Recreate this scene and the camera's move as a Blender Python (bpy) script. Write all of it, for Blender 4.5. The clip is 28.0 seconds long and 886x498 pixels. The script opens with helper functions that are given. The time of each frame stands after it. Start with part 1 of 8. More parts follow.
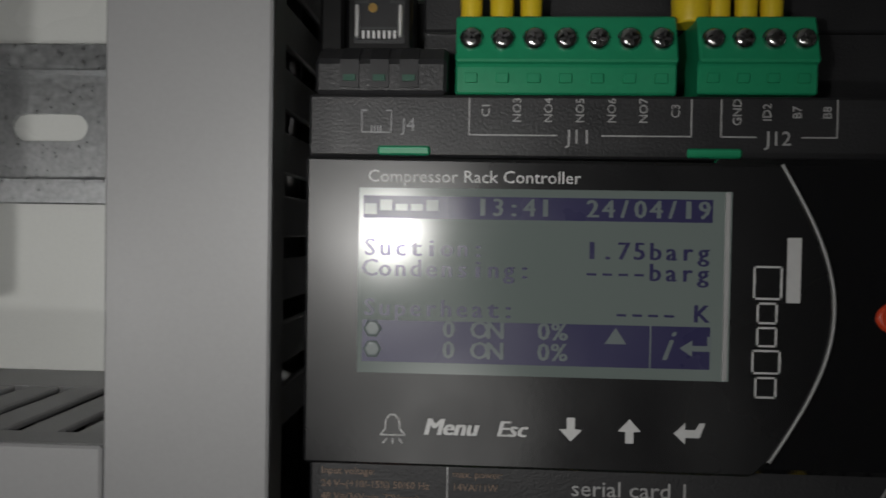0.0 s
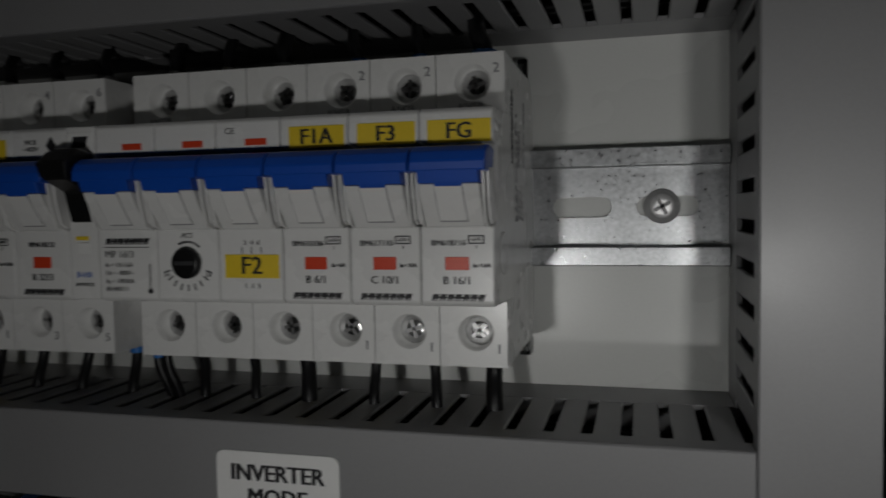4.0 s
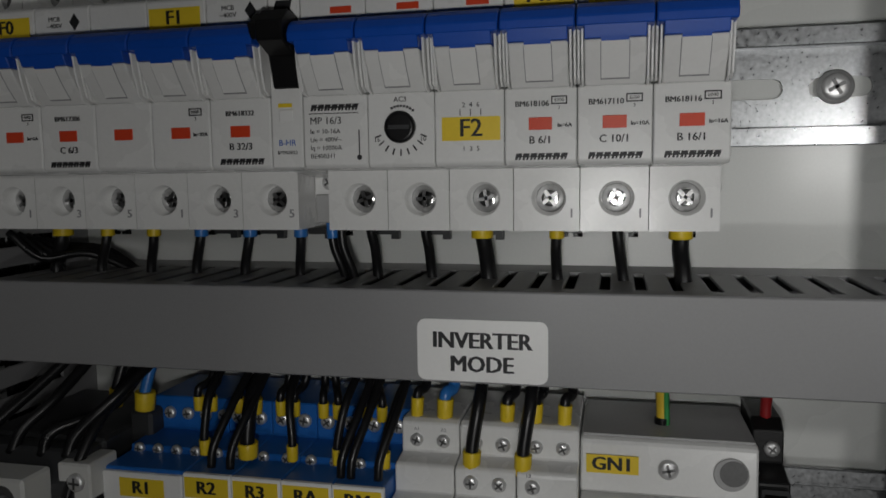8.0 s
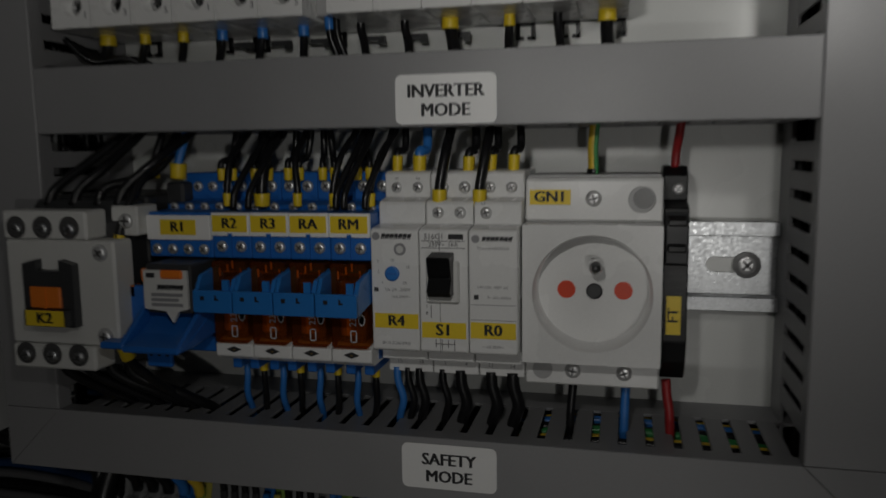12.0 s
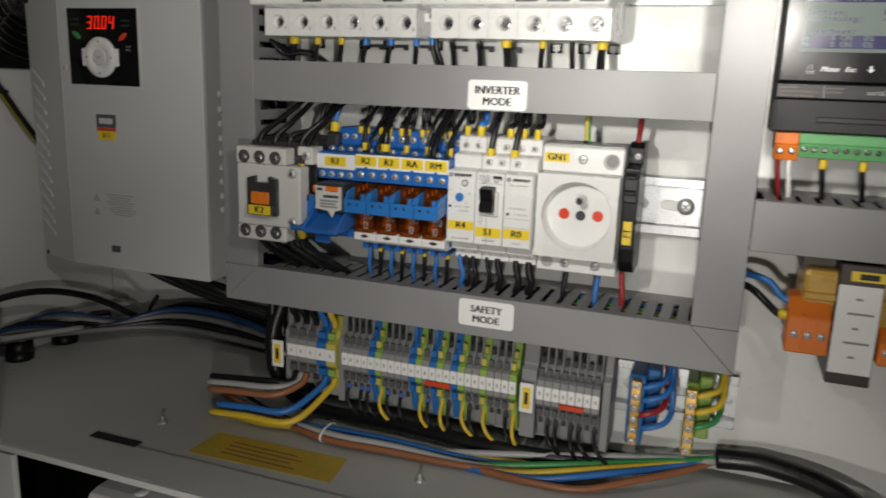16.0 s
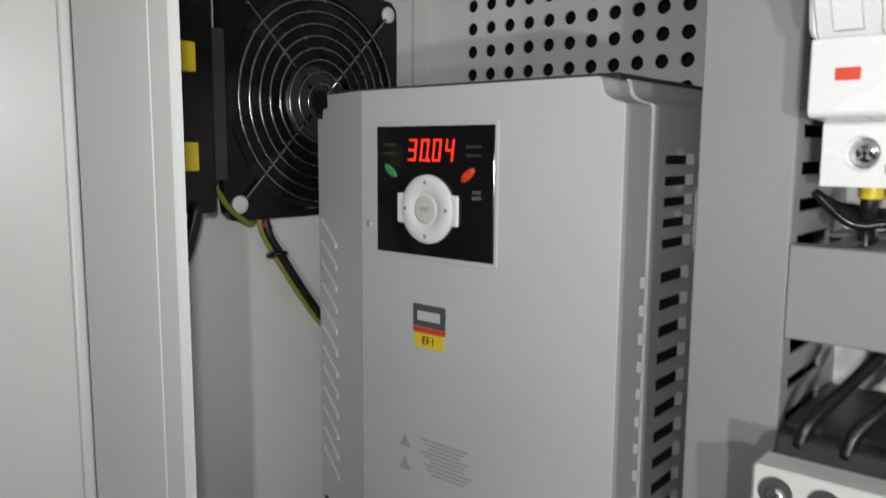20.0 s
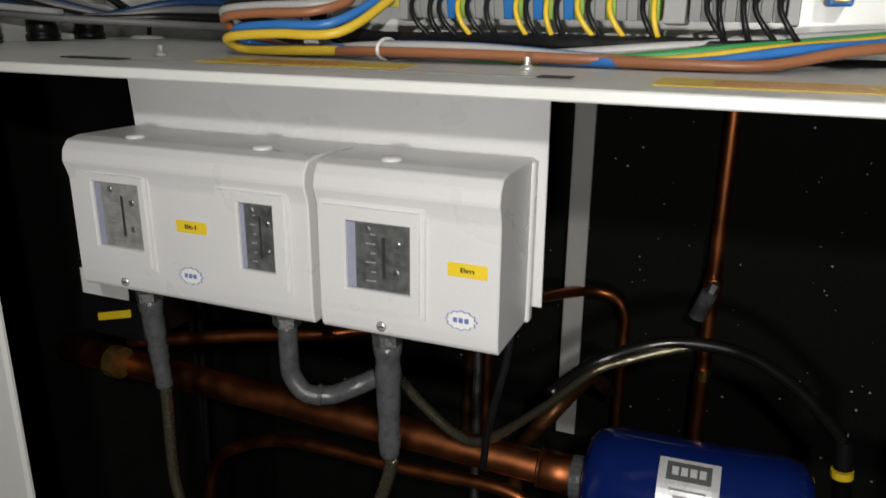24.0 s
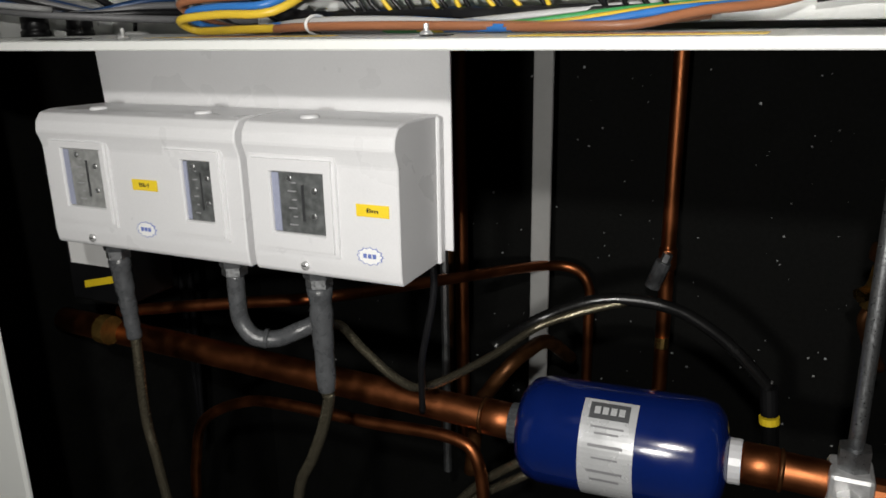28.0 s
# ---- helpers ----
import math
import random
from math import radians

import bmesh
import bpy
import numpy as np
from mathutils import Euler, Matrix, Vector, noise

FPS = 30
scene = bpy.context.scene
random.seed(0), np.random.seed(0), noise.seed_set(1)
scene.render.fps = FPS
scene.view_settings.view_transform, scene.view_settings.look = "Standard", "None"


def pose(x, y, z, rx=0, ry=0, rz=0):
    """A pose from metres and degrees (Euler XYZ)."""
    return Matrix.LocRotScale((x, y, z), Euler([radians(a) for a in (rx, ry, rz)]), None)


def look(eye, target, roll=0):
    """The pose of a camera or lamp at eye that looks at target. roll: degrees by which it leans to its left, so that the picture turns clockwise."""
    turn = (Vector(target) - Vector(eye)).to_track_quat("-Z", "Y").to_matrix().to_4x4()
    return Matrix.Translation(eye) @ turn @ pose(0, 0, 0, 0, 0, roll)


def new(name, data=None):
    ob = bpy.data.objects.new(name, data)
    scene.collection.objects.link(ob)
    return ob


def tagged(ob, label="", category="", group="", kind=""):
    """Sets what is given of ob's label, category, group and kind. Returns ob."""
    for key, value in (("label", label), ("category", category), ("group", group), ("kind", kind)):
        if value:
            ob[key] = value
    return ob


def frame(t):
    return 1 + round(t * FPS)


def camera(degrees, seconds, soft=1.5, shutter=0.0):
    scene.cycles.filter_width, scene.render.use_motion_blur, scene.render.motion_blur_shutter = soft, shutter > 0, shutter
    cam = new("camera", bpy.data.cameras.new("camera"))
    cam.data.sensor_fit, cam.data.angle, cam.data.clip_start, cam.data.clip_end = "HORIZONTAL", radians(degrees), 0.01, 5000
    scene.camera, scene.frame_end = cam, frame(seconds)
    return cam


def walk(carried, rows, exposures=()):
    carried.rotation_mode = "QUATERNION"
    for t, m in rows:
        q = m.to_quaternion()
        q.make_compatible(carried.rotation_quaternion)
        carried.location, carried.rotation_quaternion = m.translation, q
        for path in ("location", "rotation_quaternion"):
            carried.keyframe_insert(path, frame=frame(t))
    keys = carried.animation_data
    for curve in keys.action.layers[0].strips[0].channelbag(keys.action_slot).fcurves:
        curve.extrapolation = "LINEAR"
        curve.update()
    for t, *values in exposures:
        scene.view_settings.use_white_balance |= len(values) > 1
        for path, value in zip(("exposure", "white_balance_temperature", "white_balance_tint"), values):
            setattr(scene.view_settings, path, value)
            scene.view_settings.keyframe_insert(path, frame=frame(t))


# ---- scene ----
cam = camera(60.42, 28.0, soft=1.6, shutter=0.3)
PATH = [
    (0, (0.1139, -0.1691, -0.0228), (0.0579, 0.8291, -0.0430), 0.93),
    (0.5, (0.1130, -0.1651, -0.0209), (0.1459, 0.8335, -0.0603), 1.40),
    (1, (0.1119, -0.1655, -0.0229), (0.1182, 0.8339, -0.0560), 1.25),
    (1.5, (0.1084, -0.1680, -0.0209), (0.1251, 0.8308, -0.0668), 1.32),
    (2, (0.0951, -0.1767, -0.0046), (0.1293, 0.8221, -0.0399), 1.32),
    (2.5, (0.0913, -0.1848, 0.0045), (0.0822, 0.8148, -0.0221), 1.19),
    (3, (0.0802, -0.1983, 0.0074), (0.0150, 0.7985, -0.0384), 0.13),
    (4, (0.0321, -0.2376, -0.0006), (-0.2197, 0.7289, -0.0505), -0.90),
    (4.5, (0.0198, -0.2516, 0.0022), (-0.2712, 0.7042, -0.0378), -0.63),
    (6.5, (-0.0314, -0.2513, 0.0153), (-0.2761, 0.7163, -0.0455), -0.49),
    (7, (-0.0264, -0.2538, 0.0039), (-0.2617, 0.7162, -0.0563), -0.70),
    (7.5, (-0.0261, -0.2578, -0.0105), (-0.2574, 0.7107, -0.1028), -1.07),
    (8, (-0.0258, -0.2545, -0.0240), (-0.2468, 0.7156, -0.1249), -0.78),
    (8.5, (-0.0281, -0.2555, -0.0288), (-0.2499, 0.7159, -0.1137), -0.55),
    (9, (-0.0287, -0.2567, -0.0472), (-0.2575, 0.7132, -0.1303), -0.68),
    (9.5, (-0.0326, -0.2601, -0.0769), (-0.2750, 0.7088, -0.1263), -0.31),
    (10, (-0.0355, -0.2546, -0.0856), (-0.2537, 0.7184, -0.1596), -0.22),
    (10.5, (-0.0381, -0.2520, -0.0912), (-0.2526, 0.7206, -0.1812), 0.11),
    (11, (-0.0424, -0.2473, -0.1098), (-0.2492, 0.7243, -0.2251), -0.01),
    (11.5, (-0.0360, -0.2542, -0.1114), (-0.2310, 0.7161, -0.2547), -0.60),
    (12, (-0.0009, -0.3137, -0.0885), (-0.2311, 0.6508, -0.2179), -0.75),
    (12.5, (0.0367, -0.3987, -0.0540), (-0.2365, 0.5504, -0.2106), -1.24),
    (14.5, (0.0966, -0.5193, -0.0211), (-0.1861, 0.4219, -0.2058), 2.25),
    (15, (0.0929, -0.5165, -0.0222), (-0.1943, 0.4191, -0.2279), 1.90),
    (15.5, (0.0822, -0.5040, -0.0459), (-0.2015, 0.4348, -0.2410), 1.69),
    (16, (0.0667, -0.4839, -0.0627), (-0.2707, 0.4316, -0.2822), 1.98),
    (16.5, (0.0324, -0.4465, -0.0696), (-0.4424, 0.4125, -0.2609), 3.90),
    (17, (-0.0133, -0.3792, -0.0533), (-0.6258, 0.3995, -0.1895), 3.68),
    (17.5, (-0.1161, -0.3048, -0.0295), (-0.7731, 0.4439, -0.1176), 2.81),
    (18, (-0.1714, -0.2667, -0.0157), (-0.8726, 0.4444, -0.0663), 4.56),
    (18.5, (-0.1868, -0.2544, -0.0076), (-0.9015, 0.4433, -0.0568), 4.94),
    (19, (-0.1871, -0.2523, -0.0033), (-0.8825, 0.4646, -0.0517), 4.26),
    (19.5, (-0.1788, -0.2593, -0.0182), (-0.8663, 0.4642, -0.0811), 2.62),
    (20, (-0.1644, -0.2698, -0.0311), (-0.8051, 0.4870, -0.1610), 0.41),
    (20.5, (-0.1167, -0.2884, -0.0605), (-0.7728, 0.4505, -0.2136), -0.70),
    (21, (-0.0602, -0.3005, -0.0913), (-0.7215, 0.4250, -0.2817), -0.57),
    (21.5, (-0.0270, -0.3155, -0.1102), (-0.6676, 0.4256, -0.3113), -0.46),
    (22, (-0.0261, -0.3293, -0.1467), (-0.5660, 0.4830, -0.3674), -2.05),
    (22.5, (-0.0289, -0.3586, -0.1859), (-0.4510, 0.5088, -0.4494), -2.93),
    (24.5, (0.0111, -0.4179, -0.3000), (-0.3407, 0.4681, -0.6021), 0.50),
    (25, (0.0174, -0.4275, -0.3073), (-0.3466, 0.4656, -0.5716), -0.19),
    (25.5, (0.0285, -0.4282, -0.3094), (-0.3329, 0.4675, -0.5682), -0.24),
    (26, (0.0367, -0.4263, -0.3042), (-0.3261, 0.4688, -0.5575), -0.89),
    (26.5, (0.0436, -0.4298, -0.3007), (-0.3168, 0.4689, -0.5503), -1.27),
    (27, (0.0496, -0.4287, -0.3033), (-0.3028, 0.4713, -0.5600), -0.52),
    (27.5, (0.0576, -0.4278, -0.3021), (-0.2936, 0.4671, -0.5772), -1.19),
    (28, (0.0730, -0.4312, -0.3014), (-0.3214, 0.4419, -0.5879), -1.01),
]
walk(cam, [(t, look(e, g, r)) for t, e, g, r in PATH], exposures=((0, -3.15, 6500, 10), (2, -3.25, 6500, 10), (3, -2.75, 6500, 10), (4.2, -4.2, 6400, 10), (7, -3.5, 6400, 10), (9, -3.15, 6400, 10), (10, -2.65, 6450, 10), (11, -2.6, 6500, 10), (11.5, -2.8, 6500, 10), (12, -3.8, 6550, 10), (12.5, -2.9, 6700, 10), (14.5, -1.7, 7000, 10), (15.5, -1.75, 7000, 10), (17, -0.6, 6300, 10), (18.5, -0.15, 6300, 10), (20, -0.4, 6300, 10), (21, -0.6, 6600, 10), (22.5, -0.2, 6900, 10), (24.5, -0.25, 6600, 10), (26, -0.15, 6550, 10), (28, 0.05, 6600, 10)))

# ---- light: five fixed stand-in lamps, all lit at once, where the small white torch that goes with the camera lingers; and the dim room ----
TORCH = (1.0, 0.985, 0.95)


def torch(name, eye, target, watts, size=0.012, spread=180):
    d = bpy.data.lights.new(name, "AREA")
    d.shape, d.size, d.energy, d.color, d.spread = "DISK", size, watts, TORCH, radians(spread)
    new(name, d).matrix_world = look(eye, target)


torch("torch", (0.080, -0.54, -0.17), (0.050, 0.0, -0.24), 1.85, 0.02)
torch("torch_at_breakers", (-0.026, -0.262, -0.050), (-0.056, 0.0, -0.065), 0.47, spread=112)
torch("torch_at_controller", (0.083, -0.185, -0.022), (0.088, 0.0, -0.022), 0.27, spread=104)
torch("torch_at_drive", (-0.178, -0.266, -0.005), (-0.450, 0.0, -0.020), 0.26, spread=115)
# fixed spot added to stand in for the torch held low
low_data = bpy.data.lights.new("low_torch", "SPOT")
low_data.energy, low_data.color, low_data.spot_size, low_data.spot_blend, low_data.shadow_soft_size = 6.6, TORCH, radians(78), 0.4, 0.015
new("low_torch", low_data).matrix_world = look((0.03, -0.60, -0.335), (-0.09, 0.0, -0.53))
world = bpy.data.worlds.new("room_dim")
world.use_nodes = True
world.node_tree.nodes["Background"].inputs[0].default_value = (0.8, 0.85, 1.0, 1)
world.node_tree.nodes["Background"].inputs[1].default_value = 0.02
scene.world = world


# ---- materials ----
def mat(name, col, rough=0.5, metal=0.0, vary=0.06, scale=60.0, bump=0.05, grain=900.0, spec=0.5, emit=None, alpha=None, coat=0.0, stretch=(1, 1, 1)):
    """A principled surface with a broad stain and a fine grain in colour, gloss and relief."""
    m = bpy.data.materials.new(name)
    m.use_nodes = True
    nt, bs = m.node_tree, m.node_tree.nodes["Principled BSDF"]
    bs.inputs["Metallic"].default_value = metal
    bs.inputs["Specular IOR Level"].default_value = spec
    bs.inputs["Coat Weight"].default_value = coat
    if emit:
        bs.inputs["Emission Color"].default_value = (*emit[:3], 1)
        bs.inputs["Emission Strength"].default_value = emit[3]
    co = nt.nodes.new("ShaderNodeTexCoord")
    mp = nt.nodes.new("ShaderNodeMapping")
    mp.inputs["Scale"].default_value = stretch
    nt.links.new(co.outputs["Object"], mp.inputs["Vector"])
    n1 = nt.nodes.new("ShaderNodeTexNoise")
    n1.inputs["Scale"].default_value, n1.inputs["Detail"].default_value = scale, 4
    n2 = nt.nodes.new("ShaderNodeTexNoise")
    n2.inputs["Scale"].default_value, n2.inputs["Detail"].default_value = grain, 2
    for n in (n1, n2):
        nt.links.new(mp.outputs["Vector"], n.inputs["Vector"])
    add = nt.nodes.new("ShaderNodeMath")
    add.operation = "ADD"
    nt.links.new(n1.outputs["Fac"], add.inputs[0])
    nt.links.new(n2.outputs["Fac"], add.inputs[1])
    ramp = nt.nodes.new("ShaderNodeMapRange")
    ramp.inputs["From Min"].default_value, ramp.inputs["From Max"].default_value = 0.6, 1.4
    ramp.inputs["To Min"].default_value, ramp.inputs["To Max"].default_value = 1 - vary, 1 + vary
    nt.links.new(add.outputs[0], ramp.inputs["Value"])
    mul = nt.nodes.new("ShaderNodeMix")
    mul.data_type, mul.blend_type = "RGBA", "MULTIPLY"
    mul.inputs[0].default_value = 1.0
    mul.inputs[6].default_value = (*col, 1)
    nt.links.new(ramp.outputs["Result"], mul.inputs[7])
    nt.links.new(mul.outputs[2], bs.inputs["Base Color"])
    r2 = nt.nodes.new("ShaderNodeMapRange")
    r2.inputs["From Min"].default_value, r2.inputs["From Max"].default_value = 0.3, 0.7
    r2.inputs["To Min"].default_value, r2.inputs["To Max"].default_value = max(0.02, rough - 0.08), min(1, rough + 0.08)
    nt.links.new(n1.outputs["Fac"], r2.inputs["Value"])
    nt.links.new(r2.outputs["Result"], bs.inputs["Roughness"])
    if bump:
        b = nt.nodes.new("ShaderNodeBump")
        b.inputs["Strength"].default_value, b.inputs["Distance"].default_value = bump, 0.0006
        nt.links.new(n2.outputs["Fac"], b.inputs["Height"])
        nt.links.new(b.outputs["Normal"], bs.inputs["Normal"])
    if alpha is not None:
        bs.inputs["Transmission Weight"].default_value = alpha
        bs.inputs["IOR"].default_value = 1.3
    return m


CREAM = mat("cabinet_paint", (0.66, 0.67, 0.65), 0.35, vary=0.04, scale=14, bump=0.035, grain=1500)
PLATE = mat("mounting_plate_paint", (0.70, 0.71, 0.69), 0.28, vary=0.03, scale=12, bump=0.025, grain=1200)
DUCT = mat("grey_pvc", (0.25, 0.25, 0.255), 0.42, vary=0.04, scale=20, bump=0.025, grain=1400)
CEILP = mat("glossy_roof_paint", (0.66, 0.67, 0.65), 0.14, vary=0.03, scale=14, bump=0.02, grain=1500)
ZINC = mat("galvanised_steel", (0.44, 0.45, 0.46), 0.34, 0.95, vary=0.20, scale=700, bump=0.012, grain=900)
CHROME = mat("plated_screw", (0.50, 0.50, 0.50), 0.15, 1.0, vary=0.1, scale=300, bump=0.02)
CROSS = mat("screw_cross_glint", (0.30, 0.30, 0.30), 0.30, 1.0, vary=0.1)
STEEL = mat("bright_steel", (0.72, 0.72, 0.72), 0.36, 0.65, vary=0.1, scale=300, bump=0.05)
# dark grey that stands for the shade in screw crosses and wells
SLOTM = mat("recess_shade_steel", (0.16, 0.16, 0.16), 0.45, 0.7, vary=0.1)
WHITE = mat("white_polycarbonate", (0.74, 0.74, 0.73), 0.26, vary=0.03, scale=40, bump=0.04)
OFFW = mat("grey_white_polycarbonate", (0.60, 0.60, 0.58), 0.4, vary=0.03, scale=40, bump=0.04)
CLEAR = mat("milky_polycarbonate", (0.78, 0.78, 0.77), 0.25, vary=0.02, scale=50, bump=0.02)
BLUE = mat("blue_lever_plastic", (0.006, 0.075, 0.44), 0.38, vary=0.06)
RBLUE = mat("relay_socket_blue", (0.014, 0.125, 0.44), 0.38, vary=0.06)
BLACK = mat("black_plastic", (0.006, 0.006, 0.0065), 0.36, vary=0.15, spec=0.35)
GUARD = mat("chromed_wire", (0.38, 0.37, 0.355), 0.22, 1.0, vary=0.1, scale=300, bump=0.02)
DGREY = mat("dark_grey_plastic", (0.035, 0.036, 0.038), 0.4, vary=0.1)
CTLBODY = mat("anthracite_plastic", (0.021, 0.021, 0.023), 0.45, vary=0.1, scale=80, bump=0.15, grain=2200)
GLOSSB = mat("gloss_black_overlay", (0.008, 0.008, 0.009), 0.12, vary=0.1, scale=30, bump=0.01)
SATINB = mat("satin_black_overlay", (0.010, 0.010, 0.011), 0.30, vary=0.1, scale=30, bump=0.01)
GREEN = mat("green_terminal", (0.014, 0.27, 0.125), 0.4, vary=0.08)
DKGREEN = mat("dark_green_plastic", (0.004, 0.06, 0.035), 0.4, vary=0.08)
LGREEN = mat("light_green_terminal", (0.12, 0.36, 0.14), 0.45, vary=0.06)
ORANGE = mat("orange_plastic", (0.75, 0.19, 0.02), 0.42, vary=0.06)
RED = mat("red_indicator", (0.65, 0.06, 0.02), 0.35, vary=0.05)
YELLOW = mat("yellow_label", (0.80, 0.58, 0.03), 0.4, vary=0.04)
FERR = mat("yellow_sleeve", (0.72, 0.52, 0.02), 0.42, vary=0.06)
PAPER = mat("white_label", (0.80, 0.80, 0.79), 0.5, vary=0.02)
# black for print, and for the shade in slots and openings
INK = mat("black_ink_and_shade", (0.012, 0.012, 0.014), 0.55, vary=0.05, bump=0)
GINK = mat("grey_ink", (0.25, 0.25, 0.26), 0.55, vary=0.05, bump=0)
BINK = mat("blue_ink", (0.04, 0.12, 0.42), 0.55, vary=0.05, bump=0)
WINK = mat("white_ink", (0.55, 0.55, 0.55), 0.5, vary=0.05, bump=0)
WBLACK = mat("black_wire", (0.008, 0.008, 0.009), 0.34, vary=0.15, spec=0.4)
WBLUE = mat("blue_wire", (0.03, 0.17, 0.50), 0.35)
WRED = mat("red_wire", (0.32, 0.02, 0.022), 0.35)
WYEL = mat("yellow_wire", (0.70, 0.48, 0.04), 0.38)
WGRN = mat("green_wire", (0.04, 0.28, 0.08), 0.38)
WBRN = mat("brown_wire", (0.33, 0.13, 0.06), 0.38)
WGRY = mat("grey_wire", (0.38, 0.38, 0.38), 0.4)
COPPER = mat("copper_pipe", (0.35, 0.118, 0.045), 0.40, 1.0, vary=0.12, scale=60, bump=0.08)
DARK = mat("unlit_space_black", (0.006, 0.006, 0.006), 0.9, vary=0.4, scale=40, bump=0.5, grain=300)
CONCRETE = mat("room_paint", (0.55, 0.55, 0.54), 0.8, vary=0.1, scale=3)


# ---- mesh helpers ----
def box(x0, x1, y0, y1, z0, z1, bev=0.0, seg=1, bm=None):
    """A box between the given planes, its edges rounded by bev; joined to bm if that is given."""
    b = bmesh.new()
    bmesh.ops.create_cube(b, size=1.0)
    for v in b.verts:
        v.co = Vector((x0 + (v.co.x + 0.5) * (x1 - x0), y0 + (v.co.y + 0.5) * (y1 - y0), z0 + (v.co.z + 0.5) * (z1 - z0)))
    if bev:
        bmesh.ops.bevel(b, geom=b.edges[:], offset=bev, segments=seg, profile=0.5, affect="EDGES")
    return join(bm, b)


def join(bm, b):
    if bm is None:
        return b
    me = bpy.data.meshes.new("tmp")
    b.to_mesh(me)
    b.free()
    bm.from_mesh(me)
    bpy.data.meshes.remove(me)
    return bm


def cyl(p, axis, r, h, n=16, r2=None, bev=0.0, bm=None):
    """A cylinder or cone of height h from p along axis ('x', 'y', 'z' or a vector)."""
    b = bmesh.new()
    bmesh.ops.create_cone(b, cap_ends=True, segments=n, radius1=r, radius2=r if r2 is None else r2, depth=h)
    if bev:
        bmesh.ops.bevel(b, geom=[e for e in b.edges if abs(e.verts[0].co.z - e.verts[1].co.z) < 1e-9], offset=bev, segments=2, affect="EDGES")
    d = {"x": Vector((1, 0, 0)), "y": Vector((0, 1, 0)), "z": Vector((0, 0, 1))}.get(axis) if isinstance(axis, str) else Vector(axis).normalized()
    q = d.to_track_quat("Z", "Y").to_matrix().to_4x4()
    bmesh.ops.transform(b, matrix=Matrix.Translation(Vector(p) + d * h / 2) @ q, verts=b.verts)
    return join(bm, b)


def prism(outline, axis, a, c, bev=0.0, bm=None):
    """An outline of (u, v) swept between a and c. axis 'x': (y, z); 'y': (x, z); 'z': (x, y)."""
    b = bmesh.new()
    put = {"x": lambda u, v, w: (w, u, v), "y": lambda u, v, w: (u, w, v), "z": lambda u, v, w: (u, v, w)}[axis]
    lo = [b.verts.new(put(u, v, a)) for u, v in outline]
    hi = [b.verts.new(put(u, v, c)) for u, v in outline]
    n = len(outline)
    b.faces.new(lo)
    b.faces.new(hi[::-1])
    for i in range(n):
        b.faces.new((lo[i], hi[i], hi[(i + 1) % n], lo[(i + 1) % n]))
    bmesh.ops.recalc_face_normals(b, faces=b.faces)
    if bev:
        bmesh.ops.bevel(b, geom=b.edges[:], offset=bev, segments=1, affect="EDGES")
    return join(bm, b)


def spline(pts, steps=6):
    """Points on a smooth line through pts."""
    p = [Vector(q) for q in pts]
    p = [2 * p[0] - p[1]] + p + [2 * p[-1] - p[-2]]
    out = []
    for i in range(1, len(p) - 2):
        for k in range(steps):
            t = k / steps
            a, b, c, d = p[i - 1], p[i], p[i + 1], p[i + 2]
            out.append(0.5 * (2 * b + (c - a) * t + (2 * a - 5 * b + 4 * c - d) * t * t + (3 * b - a - 3 * c + d) * t**3))
    return out + [p[-2]]


def tube(pts, r, n=8, steps=6, bm=None):
    """A round cord of radius r along a smooth line through pts."""
    line = spline(pts, steps) if steps > 1 else [Vector(q) for q in pts]
    b = bmesh.new()
    up, rings = None, []
    for i, c in enumerate(line):
        t = (line[min(i + 1, len(line) - 1)] - line[max(i - 1, 0)]).normalized()
        if up is None:
            up = t.orthogonal().normalized()
        up = (up - t * up.dot(t)).normalized()
        side = t.cross(up)
        rr = r[i * len(r) // len(line)] if isinstance(r, (list, tuple)) else r
        rings.append([b.verts.new(c + (up * math.cos(2 * math.pi * k / n) + side * math.sin(2 * math.pi * k / n)) * rr) for k in range(n)])
    for u, w in zip(rings, rings[1:]):
        for k in range(n):
            f = b.faces.new((u[k], u[(k + 1) % n], w[(k + 1) % n], w[k]))
            f.smooth = True
    b.faces.new(rings[0][::-1])
    b.faces.new(rings[-1])
    return join(bm, b)


def lathe(profile, p, axis="z", n=24, bm=None):
    """A turned body: (radius, height) pairs about an axis through p."""
    b = bmesh.new()
    rings = []
    for r, h in profile:
        rings.append([b.verts.new((max(r, 1e-6) * math.cos(2 * math.pi * k / n), max(r, 1e-6) * math.sin(2 * math.pi * k / n), h)) for k in range(n)])
    for u, w in zip(rings, rings[1:]):
        for k in range(n):
            b.faces.new((u[k], u[(k + 1) % n], w[(k + 1) % n], w[k])).smooth = True
    b.faces.new(rings[0][::-1])
    b.faces.new(rings[-1])
    d = {"x": Vector((1, 0, 0)), "y": Vector((0, 1, 0)), "z": Vector((0, 0, 1)), "-y": Vector((0, -1, 0))}.get(axis) if isinstance(axis, str) else Vector(axis).normalized()
    bmesh.ops.transform(b, matrix=Matrix.Translation(p) @ d.to_track_quat("Z", "Y").to_matrix().to_4x4(), verts=b.verts)
    return join(bm, b)


def mesh_of(name, bm, material):
    me = bpy.data.meshes.new(name)
    bm.to_mesh(me)
    bm.free()
    me.materials.append(material)
    return me


